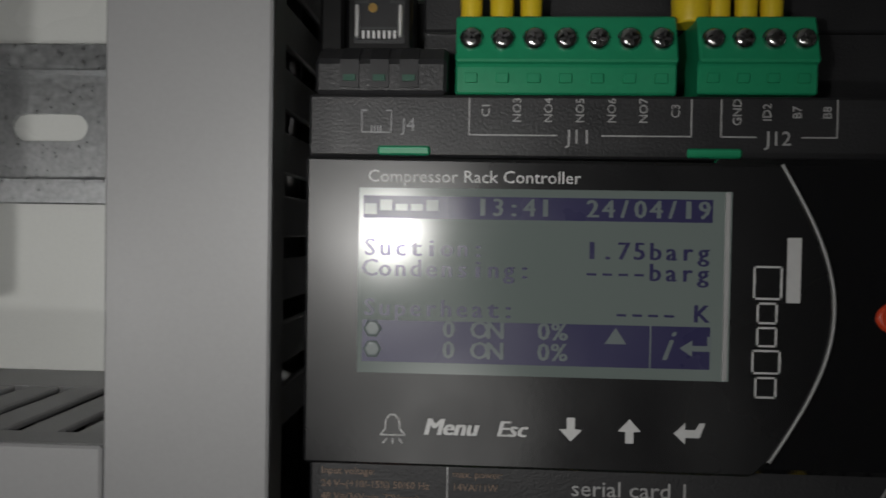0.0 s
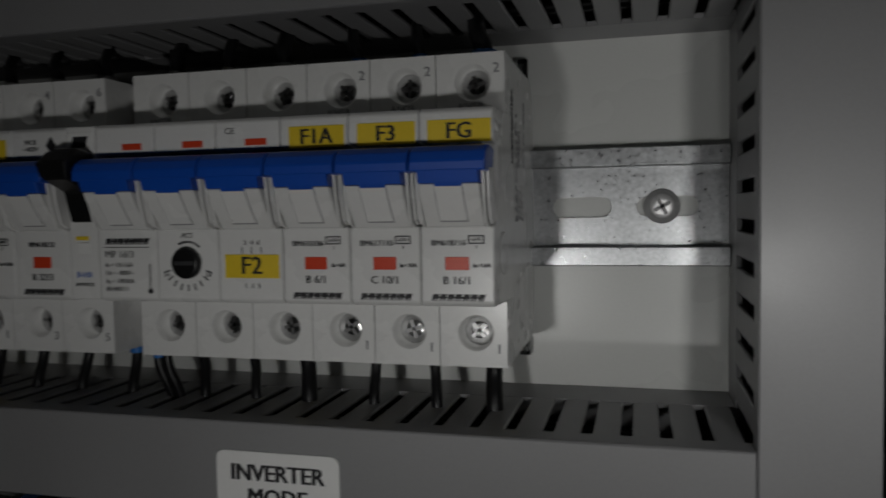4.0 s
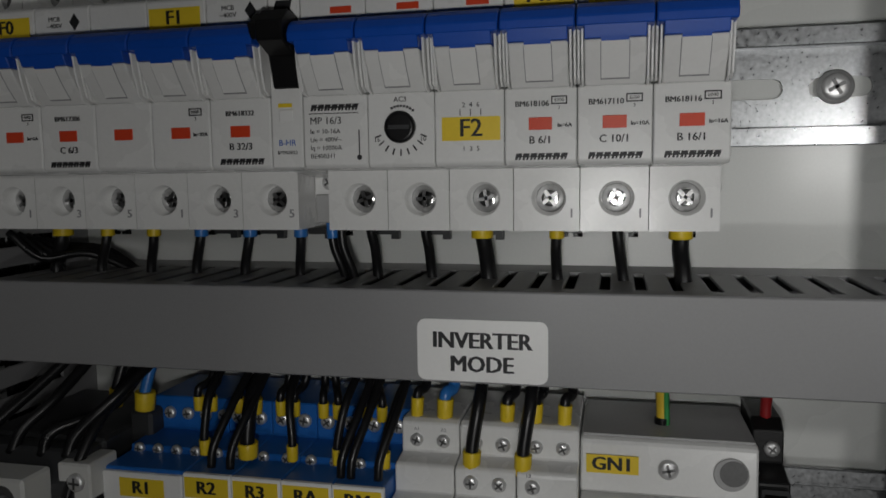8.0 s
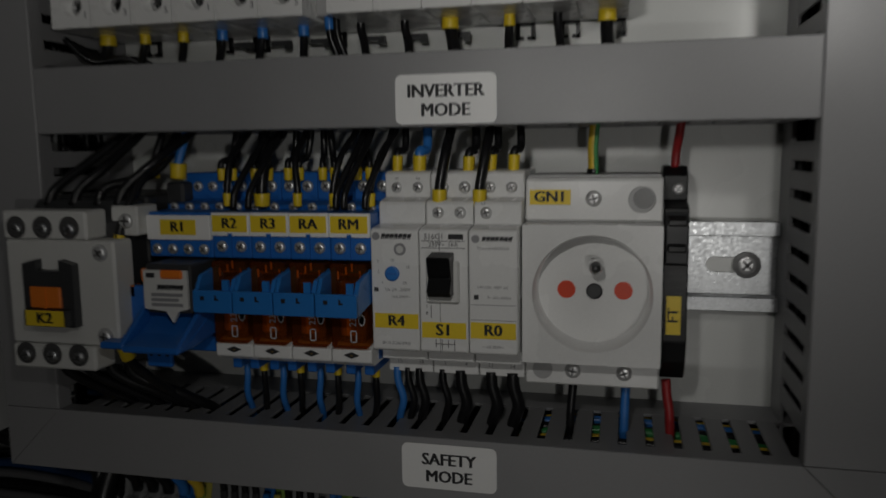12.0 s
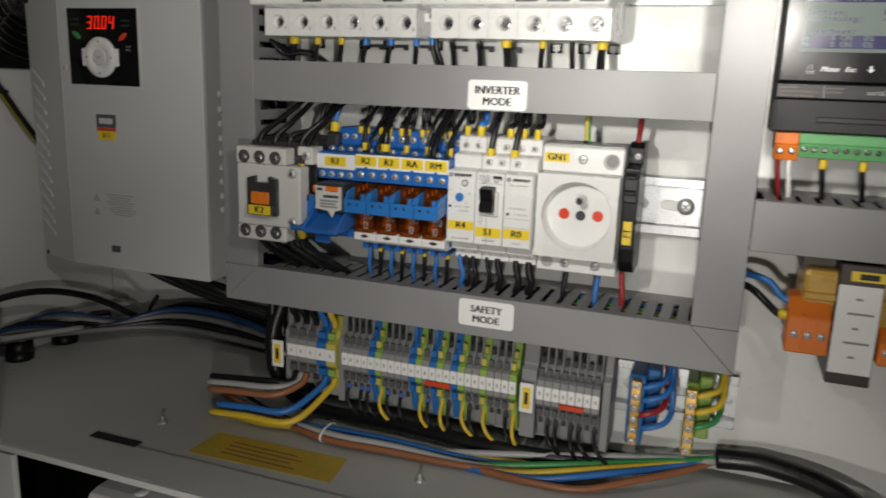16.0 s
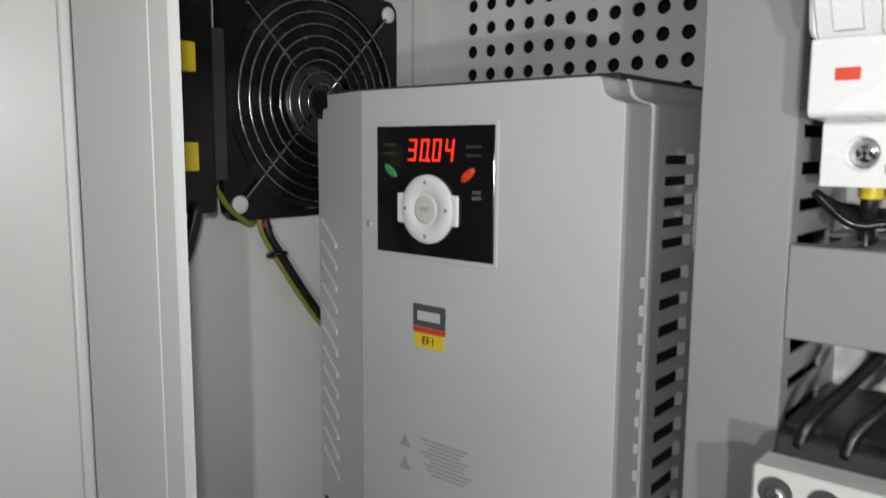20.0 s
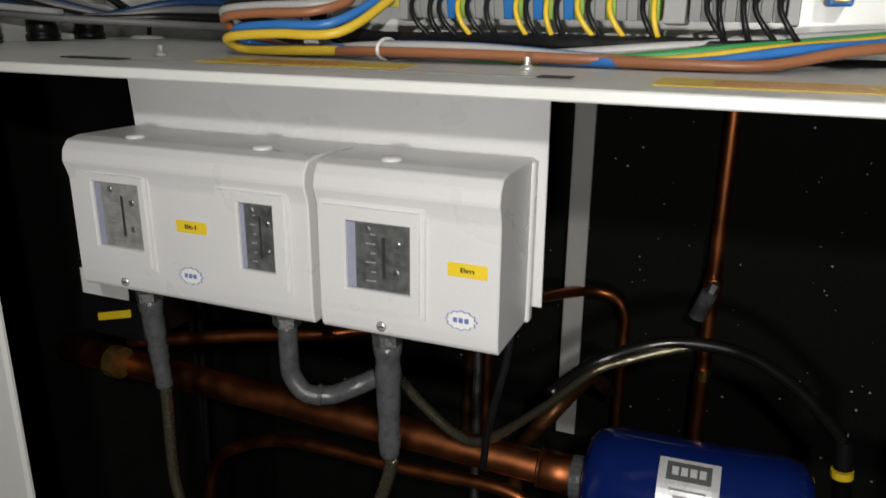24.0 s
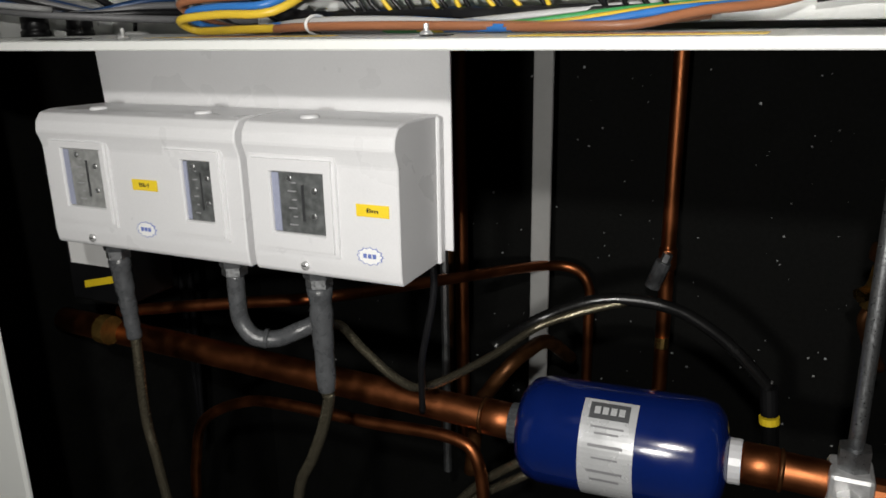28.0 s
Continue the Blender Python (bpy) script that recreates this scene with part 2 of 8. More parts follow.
def part(name, bm, material, parent, label=""):
    """One mesh object under a thing or a part."""
    ob = new(name, bm if isinstance(bm, bpy.types.Mesh) else mesh_of(name, bm, material))
    ob.parent = parent
    return tagged(ob, label)


def thing(name, place, label, category, group=""):
    """An Empty at a thing's base, to hold its parts."""
    ob = new(name)
    ob.empty_display_size = 0.01
    ob.location = place
    return tagged(ob, label, category, group)


def solid(name, bm, material, label, category, group="", kind=""):
    """A thing of one mesh."""
    return tagged(new(name, mesh_of(name, bm, material)), label, category, group, kind)


LETTERS = {}


def text(words, size, x, y, z, material, parent, turn=0.0, align="CENTER", bold=0.0, wide=1.0, name="lettering", slant=0.0):
    """Lettering 0.15 mm thick on a face that looks towards -y, its middle at x, z."""
    key = (words, round(size, 5), material.name, align, bold, slant)
    if key not in LETTERS:
        cu = bpy.data.curves.new("lettering", "FONT")
        cu.body, cu.size, cu.align_x, cu.align_y = words, size, align, "CENTER"
        cu.extrude, cu.resolution_u, cu.shear = 0.00008, 2, slant
        tmp = bpy.data.objects.new("tmp", cu)
        scene.collection.objects.link(tmp)
        me = bpy.data.meshes.new_from_object(tmp.evaluated_get(bpy.context.evaluated_depsgraph_get()))
        bpy.data.objects.remove(tmp)
        if bold:
            b = bmesh.new()
            for k in (-1, 0, 1):
                c = bmesh.new()
                c.from_mesh(me)
                bmesh.ops.translate(c, vec=(k * bold * 1.6, 0, k * 0.00001), verts=c.verts)
                join(b, c)
            b.to_mesh(me)
            b.free()
        me.materials.clear()
        me.materials.append(material)
        LETTERS[key] = me
    ob = new(name, LETTERS[key])
    ob.parent = parent
    ob.matrix_basis = Matrix.Translation((x, y - 0.0001, z)) @ Euler((radians(90), radians(turn), 0)).to_matrix().to_4x4() @ Matrix.Diagonal((wide, 1, 1, 1))
    return ob


def bars(x, y, z, w, h, material, parent, rows=1, name="printed_bar", gap=0.5):
    """Unreadable print: thin dark bars, rows from the top down."""
    b = bmesh.new()
    p = h / (rows + (rows - 1) * gap)
    for i in range(rows):
        top = z + h / 2 - i * p * (1 + gap)
        box(x - w / 2, x + w / 2 * (1 - 0.25 * (i % 2)), y - 0.00015, y, top - p, top, bm=b)
    return part(name, b, material, parent)


def plaque(x, y, z, w, h, material, parent, name="label_plate", thick=0.0003, r=0.0006):
    return part(name, box(x - w / 2, x + w / 2, y - thick, y, z - h / 2, z + h / 2), material, parent)


def screw(x, y, z, r, parent, name="screw", axis="-y", slot=True, material=None, cross=None):
    """A combination screw head: a domed disc with a cross laid on it, whose tone carries the recess's shade and glint,
    looking towards -y.
    """
    b = lathe([(r, 0), (r, 0.0006), (r * 0.8, 0.0012), (r * 0.45, 0.0014)], (x, y, z), axis, 14)
    ob = part(name, b, material or STEEL, parent)
    a = random.uniform(0, 3.14)
    s = bmesh.new()
    for k in (0, 1):
        c = box(-r * 0.62, r * 0.62, -0.00150, -0.0004, -r * 0.13, r * 0.13)
        bmesh.ops.transform(c, matrix=Matrix.Translation((x, y, z)) @ Matrix.Rotation(a + k * math.pi / 2, 4, "Y"), verts=c.verts)
        join(s, c)
    part("screw_slot", s, cross or SLOTM, ob)
    return ob

# ---- the cabinet ----
FL, CE, DF = -0.3077, 0.0745, -0.059      # floor, ceiling, front of the ducts


def setting(name, bm, material, label, category):
    return solid(name, bm, material, label, category, kind="structure")


def holed_sheet(x0, x1, z0, z1, y, cx0, cz0, nx, nz, pitch, r, parts=12):
    """A thin sheet looking towards -y with a grid of round holes cut through it: square cells, each a ring of faces about its hole."""
    b = bmesh.new()

    def cell(cx, cz):
        h = pitch / 2
        outer, inner = [], []
        for k in range(parts * 2):
            a = 2 * math.pi * k / (parts * 2)
            c, s = math.cos(a), math.sin(a)
            m = max(abs(c), abs(s))
            outer.append((cx + h * c / m, cz + h * s / m))
            inner.append((cx + r * c, cz + r * s))
        vo = [b.verts.new((u, y, v)) for u, v in outer]
        vi = [b.verts.new((u, y, v)) for u, v in inner]
        vb = [b.verts.new((u, y + 0.0015, v)) for u, v in inner]
        n = len(vo)
        for k in range(n):
            j = (k + 1) % n
            b.faces.new((vo[k], vo[j], vi[j], vi[k]))
            b.faces.new((vi[k], vi[j], vb[j], vb[k]))

    for i in range(nx):
        for k in range(nz):
            cell(cx0 + i * pitch, cz0 - k * pitch)
    gx0, gx1 = cx0 - pitch / 2, cx0 + (nx - 0.5) * pitch
    gz1, gz0 = cz0 + pitch / 2, cz0 - (nz - 0.5) * pitch
    for a, c, d, e in ((x0, x1, gz1, z1), (x0, x1, z0, gz0), (x0, gx0, gz0, gz1), (gx1, x1, gz0, gz1)):
        b.faces.new([b.verts.new(p) for p in ((a, y, d), (c, y, d), (c, y, e), (a, y, e))])
    bmesh.ops.recalc_face_normals(b, faces=b.faces)
    return b


setting("wall_left", box(-0.4925, -0.49, -0.15, 0.1025, FL, CE), CREAM, "pale grey painted steel side wall with a fan on it", "wall")
setting("ceiling", box(-0.4925, 0.26, -0.15, 0.1025, CE, CE + 0.0025), CEILP, "pale grey glossy painted steel roof of the cabinet", "ceiling")
fl = setting("floor", box(-0.4925, 0.26, -0.151, 0.1025, FL - 0.002, FL, 0.0004), CREAM, "pale grey painted steel cabinet floor with folded front lip", "floor")
part("floor_lip", box(-0.4, 0.26, -0.1535, -0.1512, FL - 0.0045, FL, 0.0006), CREAM, fl, "folded steel front lip")
setting("wall_right", box(0.2575, 0.26, -0.15, 0.1025, FL, CE), CREAM, "pale grey painted steel side wall of the cabinet", "wall")
PITCH = 0.01345
wb = setting("wall_back", holed_sheet(-0.49, -0.1, -0.04, CE, 0.1, -0.4554, 0.0539, 24, 6, PITCH, 0.0037), CREAM, "perforated pale grey steel back wall with round vent holes", "wall")
part("lower_perforation", holed_sheet(-0.335, -0.1, FL, -0.2, 0.1, -0.32, -0.215, 13, 6, PITCH, 0.0037), CREAM, wb)
part("middle_sheet", box(-0.49, -0.1, 0.1, 0.1015, -0.2, -0.04), CREAM, wb)
part("corner_sheet", box(-0.49, -0.335, 0.1, 0.1015, FL, -0.2), CREAM, wb)
part("right_sheet", box(-0.1, 0.2575, 0.1, 0.1015, FL, CE), CREAM, wb)
# black sheet put in for the unlit space seen through the vent holes
setting("unlit_space_sheet", box(-0.6, 0.4, 0.128, 0.132, FL - 0.001, CE + 0.1), DARK, "black sheet for the unlit space behind the vent holes", "wall")
mp = setting("mounting_plate", box(-0.252, 0.256, 0.0, 0.0025, FL + 0.004, CE - 0.001, 0.0005), PLATE, "glossy white painted steel mounting plate", "plate")
part("plate_edge", box(-0.2535, -0.252, 0.0, 0.014, FL + 0.004, CE - 0.001), PLATE, mp, "folded edge")
for px_, pz in ((-0.245, -0.295), (0.245, -0.295), (-0.245, 0.068), (0.245, 0.068)):
    part("standoff", cyl((px_, 0.0026, pz), "y", 0.005, 0.097, 10), ZINC, mp)
# front posts: a folded channel with a rounded inner edge
setting("post_left", prism([(-0.425, -0.152), (-0.3775, -0.152), (-0.3772, -0.1517), (-0.3768, -0.1517), (-0.3765, -0.152), (-0.3662, -0.152), (-0.365, -0.1513), (-0.365, -0.149), (-0.3665, -0.149), (-0.3665, -0.15), (-0.425, -0.15)], "z", FL - 0.0005, CE + 0.08), CREAM, "pale grey folded steel front post", "post")
setting("post_left_low", prism([(-0.425, -0.152), (-0.354, -0.152), (-0.352, -0.1505), (-0.352, -0.149), (-0.425, -0.149)], "z", -1.2, FL - 0.007), CREAM, "pale grey folded steel post beside the pipes", "post")
setting("post_right", prism([(0.1705, -0.15), (0.172, -0.1525), (0.181, -0.1525), (0.183, -0.151), (0.30, -0.151), (0.30, -0.149), (0.172, -0.149), (0.172, -0.12), (0.1705, -0.12)], "z", FL + 0.0005, CE + 0.08), CREAM, "pale grey folded steel front post", "post")
setting("post_right_low", box(0.26, 0.32, -0.151, -0.149, -1.2, FL - 0.007), CREAM, "pale grey folded steel post beside the pipes", "post")

# the door, swung wide open to the left
door = thing("door_1", (-0.432, -0.150, 0), "open pale grey painted steel cabinet door with vent slots", "door")
tagged(door, kind="structure")
door.rotation_euler = (0, 0, radians(-105.7))
# leaf: local x runs along the leaf from the hinge, local -y ends up as the inside
leaf = bmesh.new()
box(0.0, 0.42, -0.001, 0.001, -0.70, 0.24, 0.0008, bm=leaf)
box(0.0, 0.004, 0.001, 0.005, -0.70, 0.24, 0.0012, 3, bm=leaf)
part("leaf", leaf, CREAM, door)
for k in range(2):
    part("vent_slot", prism([(0.0010, -0.1895 - k * 0.0465), (0.0050, -0.1850 - k * 0.0465), (0.0010, -0.1765 - k * 0.0465)], "x", 0.046, 0.135, 0.0004), CREAM, door)
    # black strip painted for the shadow beneath each louvre
    part("slot_shade", box(0.047, 0.134, 0.0011, 0.0014, -0.1925 - k * 0.0465, -0.1900 - k * 0.0465), INK, door)

# unseen room shell round the machine, added for bounced light and reflections
setting("room_floor", box(-2.2, 2.2, -2.5, 0.6, -1.25, -1.2), CONCRETE, "unseen grey room floor, added to bounce light", "floor")
setting("room_wall_back", box(-2.2, 2.2, 0.6, 0.65, -1.2, 1.4), CONCRETE, "unseen grey room wall, added to bounce light", "wall")
setting("room_wall_front", box(-2.2, 2.2, -2.55, -2.5, -1.2, 1.4), CONCRETE, "unseen grey room wall, added to bounce light", "wall")
setting("room_wall_left", box(-2.25, -2.2, -2.5, 0.6, -1.2, 1.4), CONCRETE, "unseen grey room wall, added to bounce light", "wall")
setting("room_wall_right", box(2.2, 2.25, -2.5, 0.6, -1.2, 1.4), CONCRETE, "unseen grey room wall, added to bounce light", "wall")
setting("room_ceiling", box(-2.2, 2.2, -2.5, 0.6, 1.4, 1.45), CONCRETE, "unseen grey room ceiling, added to bounce light", "ceiling")


# ---- slotted cable ducts ----
FINGER = mesh_of("duct_finger", box(-0.0033, 0.0033, -0.0525, -0.0178, 0, 0.0012, 0.0003), DUCT)


def duct(a, c, lo, hi, upright, label, cover_from=None, cover_to=None, fingers=(True, True), skip=(), mitre=None):
    """A duct between a and c along its length and lo and hi across it, its back on the plate. Fingers stand along both sides."""
    d = thing("cable_duct", ((a + c) / 2, 0, (lo + hi) / 2) if not upright else ((lo + hi) / 2, 0, (a + c) / 2), label, "cable duct", "slotted cable ducts")
    L, W = (c - a) / 2, (hi - lo) / 2

    def bx(u0, u1, y0, y1, w0, w1, bev=0.0):
        return box(u0, u1, y0, y1, w0, w1, bev) if not upright else box(w0, w1, y0, y1, u0, u1, bev)

    part("trough", bx(-L, L, -0.0016, -0.0002, -W, W), DUCT, d)
    for s in (-1, 1):
        w0, w1 = (W - 0.0013, W) if s > 0 else (-W, -W + 0.0013)
        part("side_foot", bx(-L, L, -0.0180, -0.0016, w0, w1), DUCT, d)
        part("side_lip", bx(-L, L, -0.0560, -0.0523, w0 + (0.0002 if s < 0 else -0.0002), w1 + (0.0002 if s < 0 else -0.0002)), DUCT, d)
    k0, k1 = -L if cover_from is None else cover_from - (a + c) / 2, L if cover_to is None else cover_to - (a + c) / 2
    if mitre:
        u = [(k0 + (2 * W if mitre[0] > 0 else 0), W), (k1 - (2 * W if mitre[1] > 0 else 0), W), (k1, -W), (k0, -W)]
        cv = prism([(p, q) for p, q in u], "y", DF, DF + 0.0014, 0.0003)
        join(cv, bx(k0 + (2 * W if mitre[0] else 0), k1 - (2 * W if mitre[1] else 0), DF + 0.0014, -0.0515, W - 0.0014, W))
        join(cv, bx(k0, k1, DF + 0.0014, -0.0515, -W, -W + 0.0014))
    else:
        cv = bx(k0, k1, DF, DF + 0.0014, -W, W, 0.0004)
        for s in (-1, 1):
            w0, w1 = (W - 0.0014, W) if s > 0 else (-W, -W + 0.0014)
            join(cv, bx(k0, k1, DF + 0.0014, -0.0515, w0, w1))
    part("cover", cv, DUCT, d)
    step, zero = (0.0100, -0.0005) if upright else (0.0095, 0.00475)
    first = math.ceil((a + 0.003 - zero) / step)
    n = int((c - 0.003 - zero) / step) - first + 1
    for s in (-1, 1):
        if not fingers[0 if s < 0 else 1]:
            continue
        for i in range(n):
            u = zero + (first + i) * step - (a + c) / 2
            if any(p <= u + (a + c) / 2 <= q for p, q in skip):
                continue
            o = new("duct_finger", FINGER)
            o.parent = d
            if not upright:
                o.matrix_basis = pose(u, 0, W - 0.00125 if s > 0 else -W + 0.00005)
            else:
                o.matrix_basis = Matrix.Translation((W - 0.00125 if s > 0 else -W + 0.00005, 0, u)) @ Matrix(((0, 0, 1, 0), (0, 1, 0, 0), (-1, 0, 0, 0), (0, 0, 0, 1)))
    return d


GREY_DUCT = "grey plastic slotted cable duct with snap-on cover"
V0 = (-0.249, -0.2235)
V1 = (0.0572, 0.0823)
duct(-0.2165, CE - 0.001, *V0, True, GREY_DUCT + ", upright beside the drive", cover_from=-0.1915, skip=((-0.2165, -0.19), (-0.081, -0.055)))
duct(-0.2165, CE - 0.001, *V1, True, "grey slotted cable duct, upright between breakers and controller", cover_from=-0.1915, skip=((-0.2165, -0.19), (-0.081, -0.055)))
duct(-0.2233, 0.057, -0.0805, -0.0555, False, "grey slotted cable duct below the breakers, with a white sticker")
# mitred corners of the two upright covers
MITRE = [[(-0.249, -0.1916), (-0.2237, -0.1916), (-0.249, -0.2166)], [(0.0823, -0.1916), (0.0825, -0.2166), (0.0573, -0.1916)]]
for tri in MITRE:
    solid("duct_corner", prism(tri, "y", DF, DF + 0.0014, 0.0002), DUCT, "grey mitred corner of the duct cover", "cable duct")
duct(-0.249, 0.0823, -0.2168, -0.1915, False, "grey slotted cable duct above the terminal blocks, with a sticker", mitre=(1, 1), skip=((-0.25, -0.222), (0.055, 0.09)))
duct(-0.2233, 0.057, 0.0505, CE - 0.001, False, GREY_DUCT + ", above the breakers")
duct(0.0825, 0.1898, -0.1465, -0.1195, False, GREY_DUCT + ", below the controller")
duct(FL + 0.005, CE - 0.001, 0.19, 0.2155, True, "grey slotted cable duct, upright beside the controller")


def sticker(x0, x1, z0, z1, words, label):
    t = thing("sticker", ((x0 + x1) / 2, DF - 0.0002, (z0 + z1) / 2), label, "sticker")
    w, h = (x1 - x0) / 2, (z1 - z0) / 2
    r, o = 0.0022, []
    for sx, sz, a0 in ((1, 1, 0), (-1, 1, 90), (-1, -1, 180), (1, -1, 270)):
        o += [(sx * (w - r) + r * math.cos(radians(a0 + a)), sz * (h - r) + r * math.sin(radians(a0 + a))) for a in (0, 30, 60, 90)]
    part("paper", prism(o, "y", -0.0003, 0), PAPER, t)
    for i, s in enumerate(words):
        text(s, 0.0062, 0, -0.0003, 0.0026 - i * 0.0064, INK, t, bold=0.00016, wide=0.97)
    return t


sticker(-0.0777, -0.0426, -0.0798, -0.0631, ("INVERTER", "MODE"), "white sticker with black capitals on the grey duct")
sticker(-0.0780, -0.0431, -0.2104, -0.1936, ("SAFETY", "MODE"), "white sticker with black capitals on the grey duct")


# ---- top-hat rails ----
def rail(x0, x1, z, label, slots=()):
    t = thing("din_rail", ((x0 + x1) / 2, 0, z), label, "mounting rail", "top-hat rails")
    L = (x1 - x0) / 2
    b = bmesh.new()
    for s in (-1, 1):
        box(-L, L, -0.0075, -0.0065, min(s * 0.0125, s * 0.0175), max(s * 0.0125, s * 0.0175), 0.0003, bm=b)
        box(-L, L, -0.0075, -0.0005, min(s * 0.0118, s * 0.0130), max(s * 0.0118, s * 0.0130), 0.0003, bm=b)
    # floor of the rail in pieces, with long slots left open
    xs, gaps = -L, []
    u = -L + 0.004
    while u + 0.018 < L:
        gaps.append((u, u + 0.018))
        u += 0.025
    cur = -L
    for g0, g1 in gaps:
        box(cur, g0, -0.0015, -0.0004, -0.0118, 0.0118, bm=b)
        for s in (-1, 1):
            box(g0, g1, -0.0015, -0.0004, min(s * 0.0031, s * 0.0118), max(s * 0.0031, s * 0.0118), bm=b)
            for e, d in ((g0, 1), (g1, -1)):
                prism([(e, s * 0.0031), (e, 0.0), (e + d * 0.0004, s * 0.0014), (e + d * 0.0014, s * 0.0026), (e + d * 0.0031, s * 0.0031)], "y", -0.0015, -0.0004, bm=b)
        cur = g1
    box(cur, L, -0.0015, -0.0004, -0.0118, 0.0118, bm=b)
    part("rail_profile", b, ZINC, t)
    for sx in slots:
        part("washer", lathe([(0.0052, 0), (0.0052, 0.0010), (0.0030, 0.0011)], (sx - (x0 + x1) / 2, -0.0016, 0), "-y", 20), STEEL, t)
        screw(sx - (x0 + x1) / 2, -0.0025, 0, 0.0042, t)
    return t


rail(-0.2233, 0.057, -0.0002, "galvanised steel top-hat rail behind the breakers", (0.0382,))
rail(-0.2233, 0.057, -0.1345, "galvanised steel top-hat rail behind the relays", (0.046,))
rail(-0.236, 0.088, -0.2535, "galvanised steel top-hat rail behind the terminal blocks", ())
rail(0.0875, 0.1898, -0.037, "galvanised steel top-hat rail behind the controller", ())


# ---- wires ----
def wire(pts, material, r=0.0014, ferrule=None, label="", fcol=None, flen=0.006, group="wires in the cabinet", name="wire"):
    """A wire along pts; a ferrule sleeve sits on its first point."""
    t = tagged(new(name, mesh_of(name, tube(pts, r, 8, 5), material)), label, "wire", group)
    if ferrule:
        p, q = Vector(pts[0]), Vector(pts[1])
        d = (q - p).normalized()
        part("ferrule", lathe([(ferrule * 0.93, 0), (ferrule * 0.97, flen * 0.1), (ferrule, flen * 0.45), (ferrule * 1.04, flen * 0.95), (ferrule, flen)], p - d * 0.001, d, 10), fcol or FERR, t)
    return t


BLACKW = "thin black wire with a yellow end sleeve"


# ---- circuit breakers ----
def profile_mcb():
    """Side outline (y, z) of a breaker body on the rail."""
    return [(-0.0015, -0.0245), (-0.0015, 0.0255), (-0.006, 0.0365), (-0.010, 0.0385), (-0.0402, 0.0385), (-0.0402, 0.0240), (-0.0668, 0.0232), (-0.068, 0.0222),
            (-0.068, 0.0158), (-0.0625, 0.0150), (-0.0610, 0.0040), (-0.0640, -0.0030), (-0.068, -0.0040), (-0.068, -0.0215), (-0.0668, -0.0226), (-0.0402, -0.0236), (-0.0402, -0.0398), (-0.010, -0.0398), (-0.006, -0.0360)]


WELLS = {}


def well_block(z0, z1, cz, r=0.0046, depth=0.0058, w=0.01726):
    """The terminal end of one pole: a block with a round screw well sunk into its front."""
    if (z0, cz) not in WELLS:
        b = bmesh.new()
        f, n = -0.0517, 24
        out, rim = [], []
        for k in range(n):
            a = 2 * math.pi * (k + 0.5) / n
            c, s = math.cos(a), math.sin(a)
            m = min((w / 2) / max(abs(c), 1e-6), ((z1 - cz) if s > 0 else (cz - z0)) / max(abs(s), 1e-6))
            out.append((c * m, cz + s * m))
            rim.append((0.0006 + r * c, cz + r * s))
        corners = [(w / 2, z1), (-w / 2, z1), (-w / 2, z0), (w / 2, z0)]
        vo = [b.verts.new((p, f, q)) for p, q in out]
        vi = [b.verts.new((p, f, q)) for p, q in rim]
        vm = [b.verts.new((0.0006 + (p - 0.0006) * 0.90, f + 0.0008, cz + (q - cz) * 0.90)) for p, q in rim]
        vb = [b.verts.new((0.0006 + (p - 0.0006) * 0.86, f + depth, cz + (q - cz) * 0.86)) for p, q in rim]
        for k in range(n):
            j = (k + 1) % n
            b.faces.new((vo[k], vo[j], vi[j], vi[k]))
            b.faces.new((vi[k], vi[j], vm[j], vm[k]))
            b.faces.new((vm[k], vm[j], vb[j], vb[k])).smooth = True
            for cn in corners:
                sides = [abs(abs(out[i][0]) - w / 2) < 1e-7 for i in (k, j)]
                if sides[0] != sides[1] and (out[k][0] + out[j][0]) * cn[0] > 0 and ((out[k][1] - cz) + (out[j][1] - cz)) * (cn[1] - cz) > 0:
                    b.faces.new((vo[k], b.verts.new((cn[0], f, cn[1])), vo[j]))
        b.faces.new(vb)
        back = [b.verts.new((p, -0.0400, q)) for p, q in corners]
        front = [b.verts.new((p, f, q)) for p, q in corners]
        for k in range(4):
            j = (k + 1) % 4
            b.faces.new((front[k], front[j], back[j], back[k]))
        bmesh.ops.remove_doubles(b, verts=b.verts, dist=1e-6)
        bmesh.ops.recalc_face_normals(b, faces=b.faces)
        WELLS[z0, cz] = mesh_of("terminal_end", b, WHITE)
    return WELLS[z0, cz]


def sunk_screw(x, y, z, parent):
    screw(x, y, z, 0.0039, parent, "terminal_screw", material=CHROME, cross=CROSS)


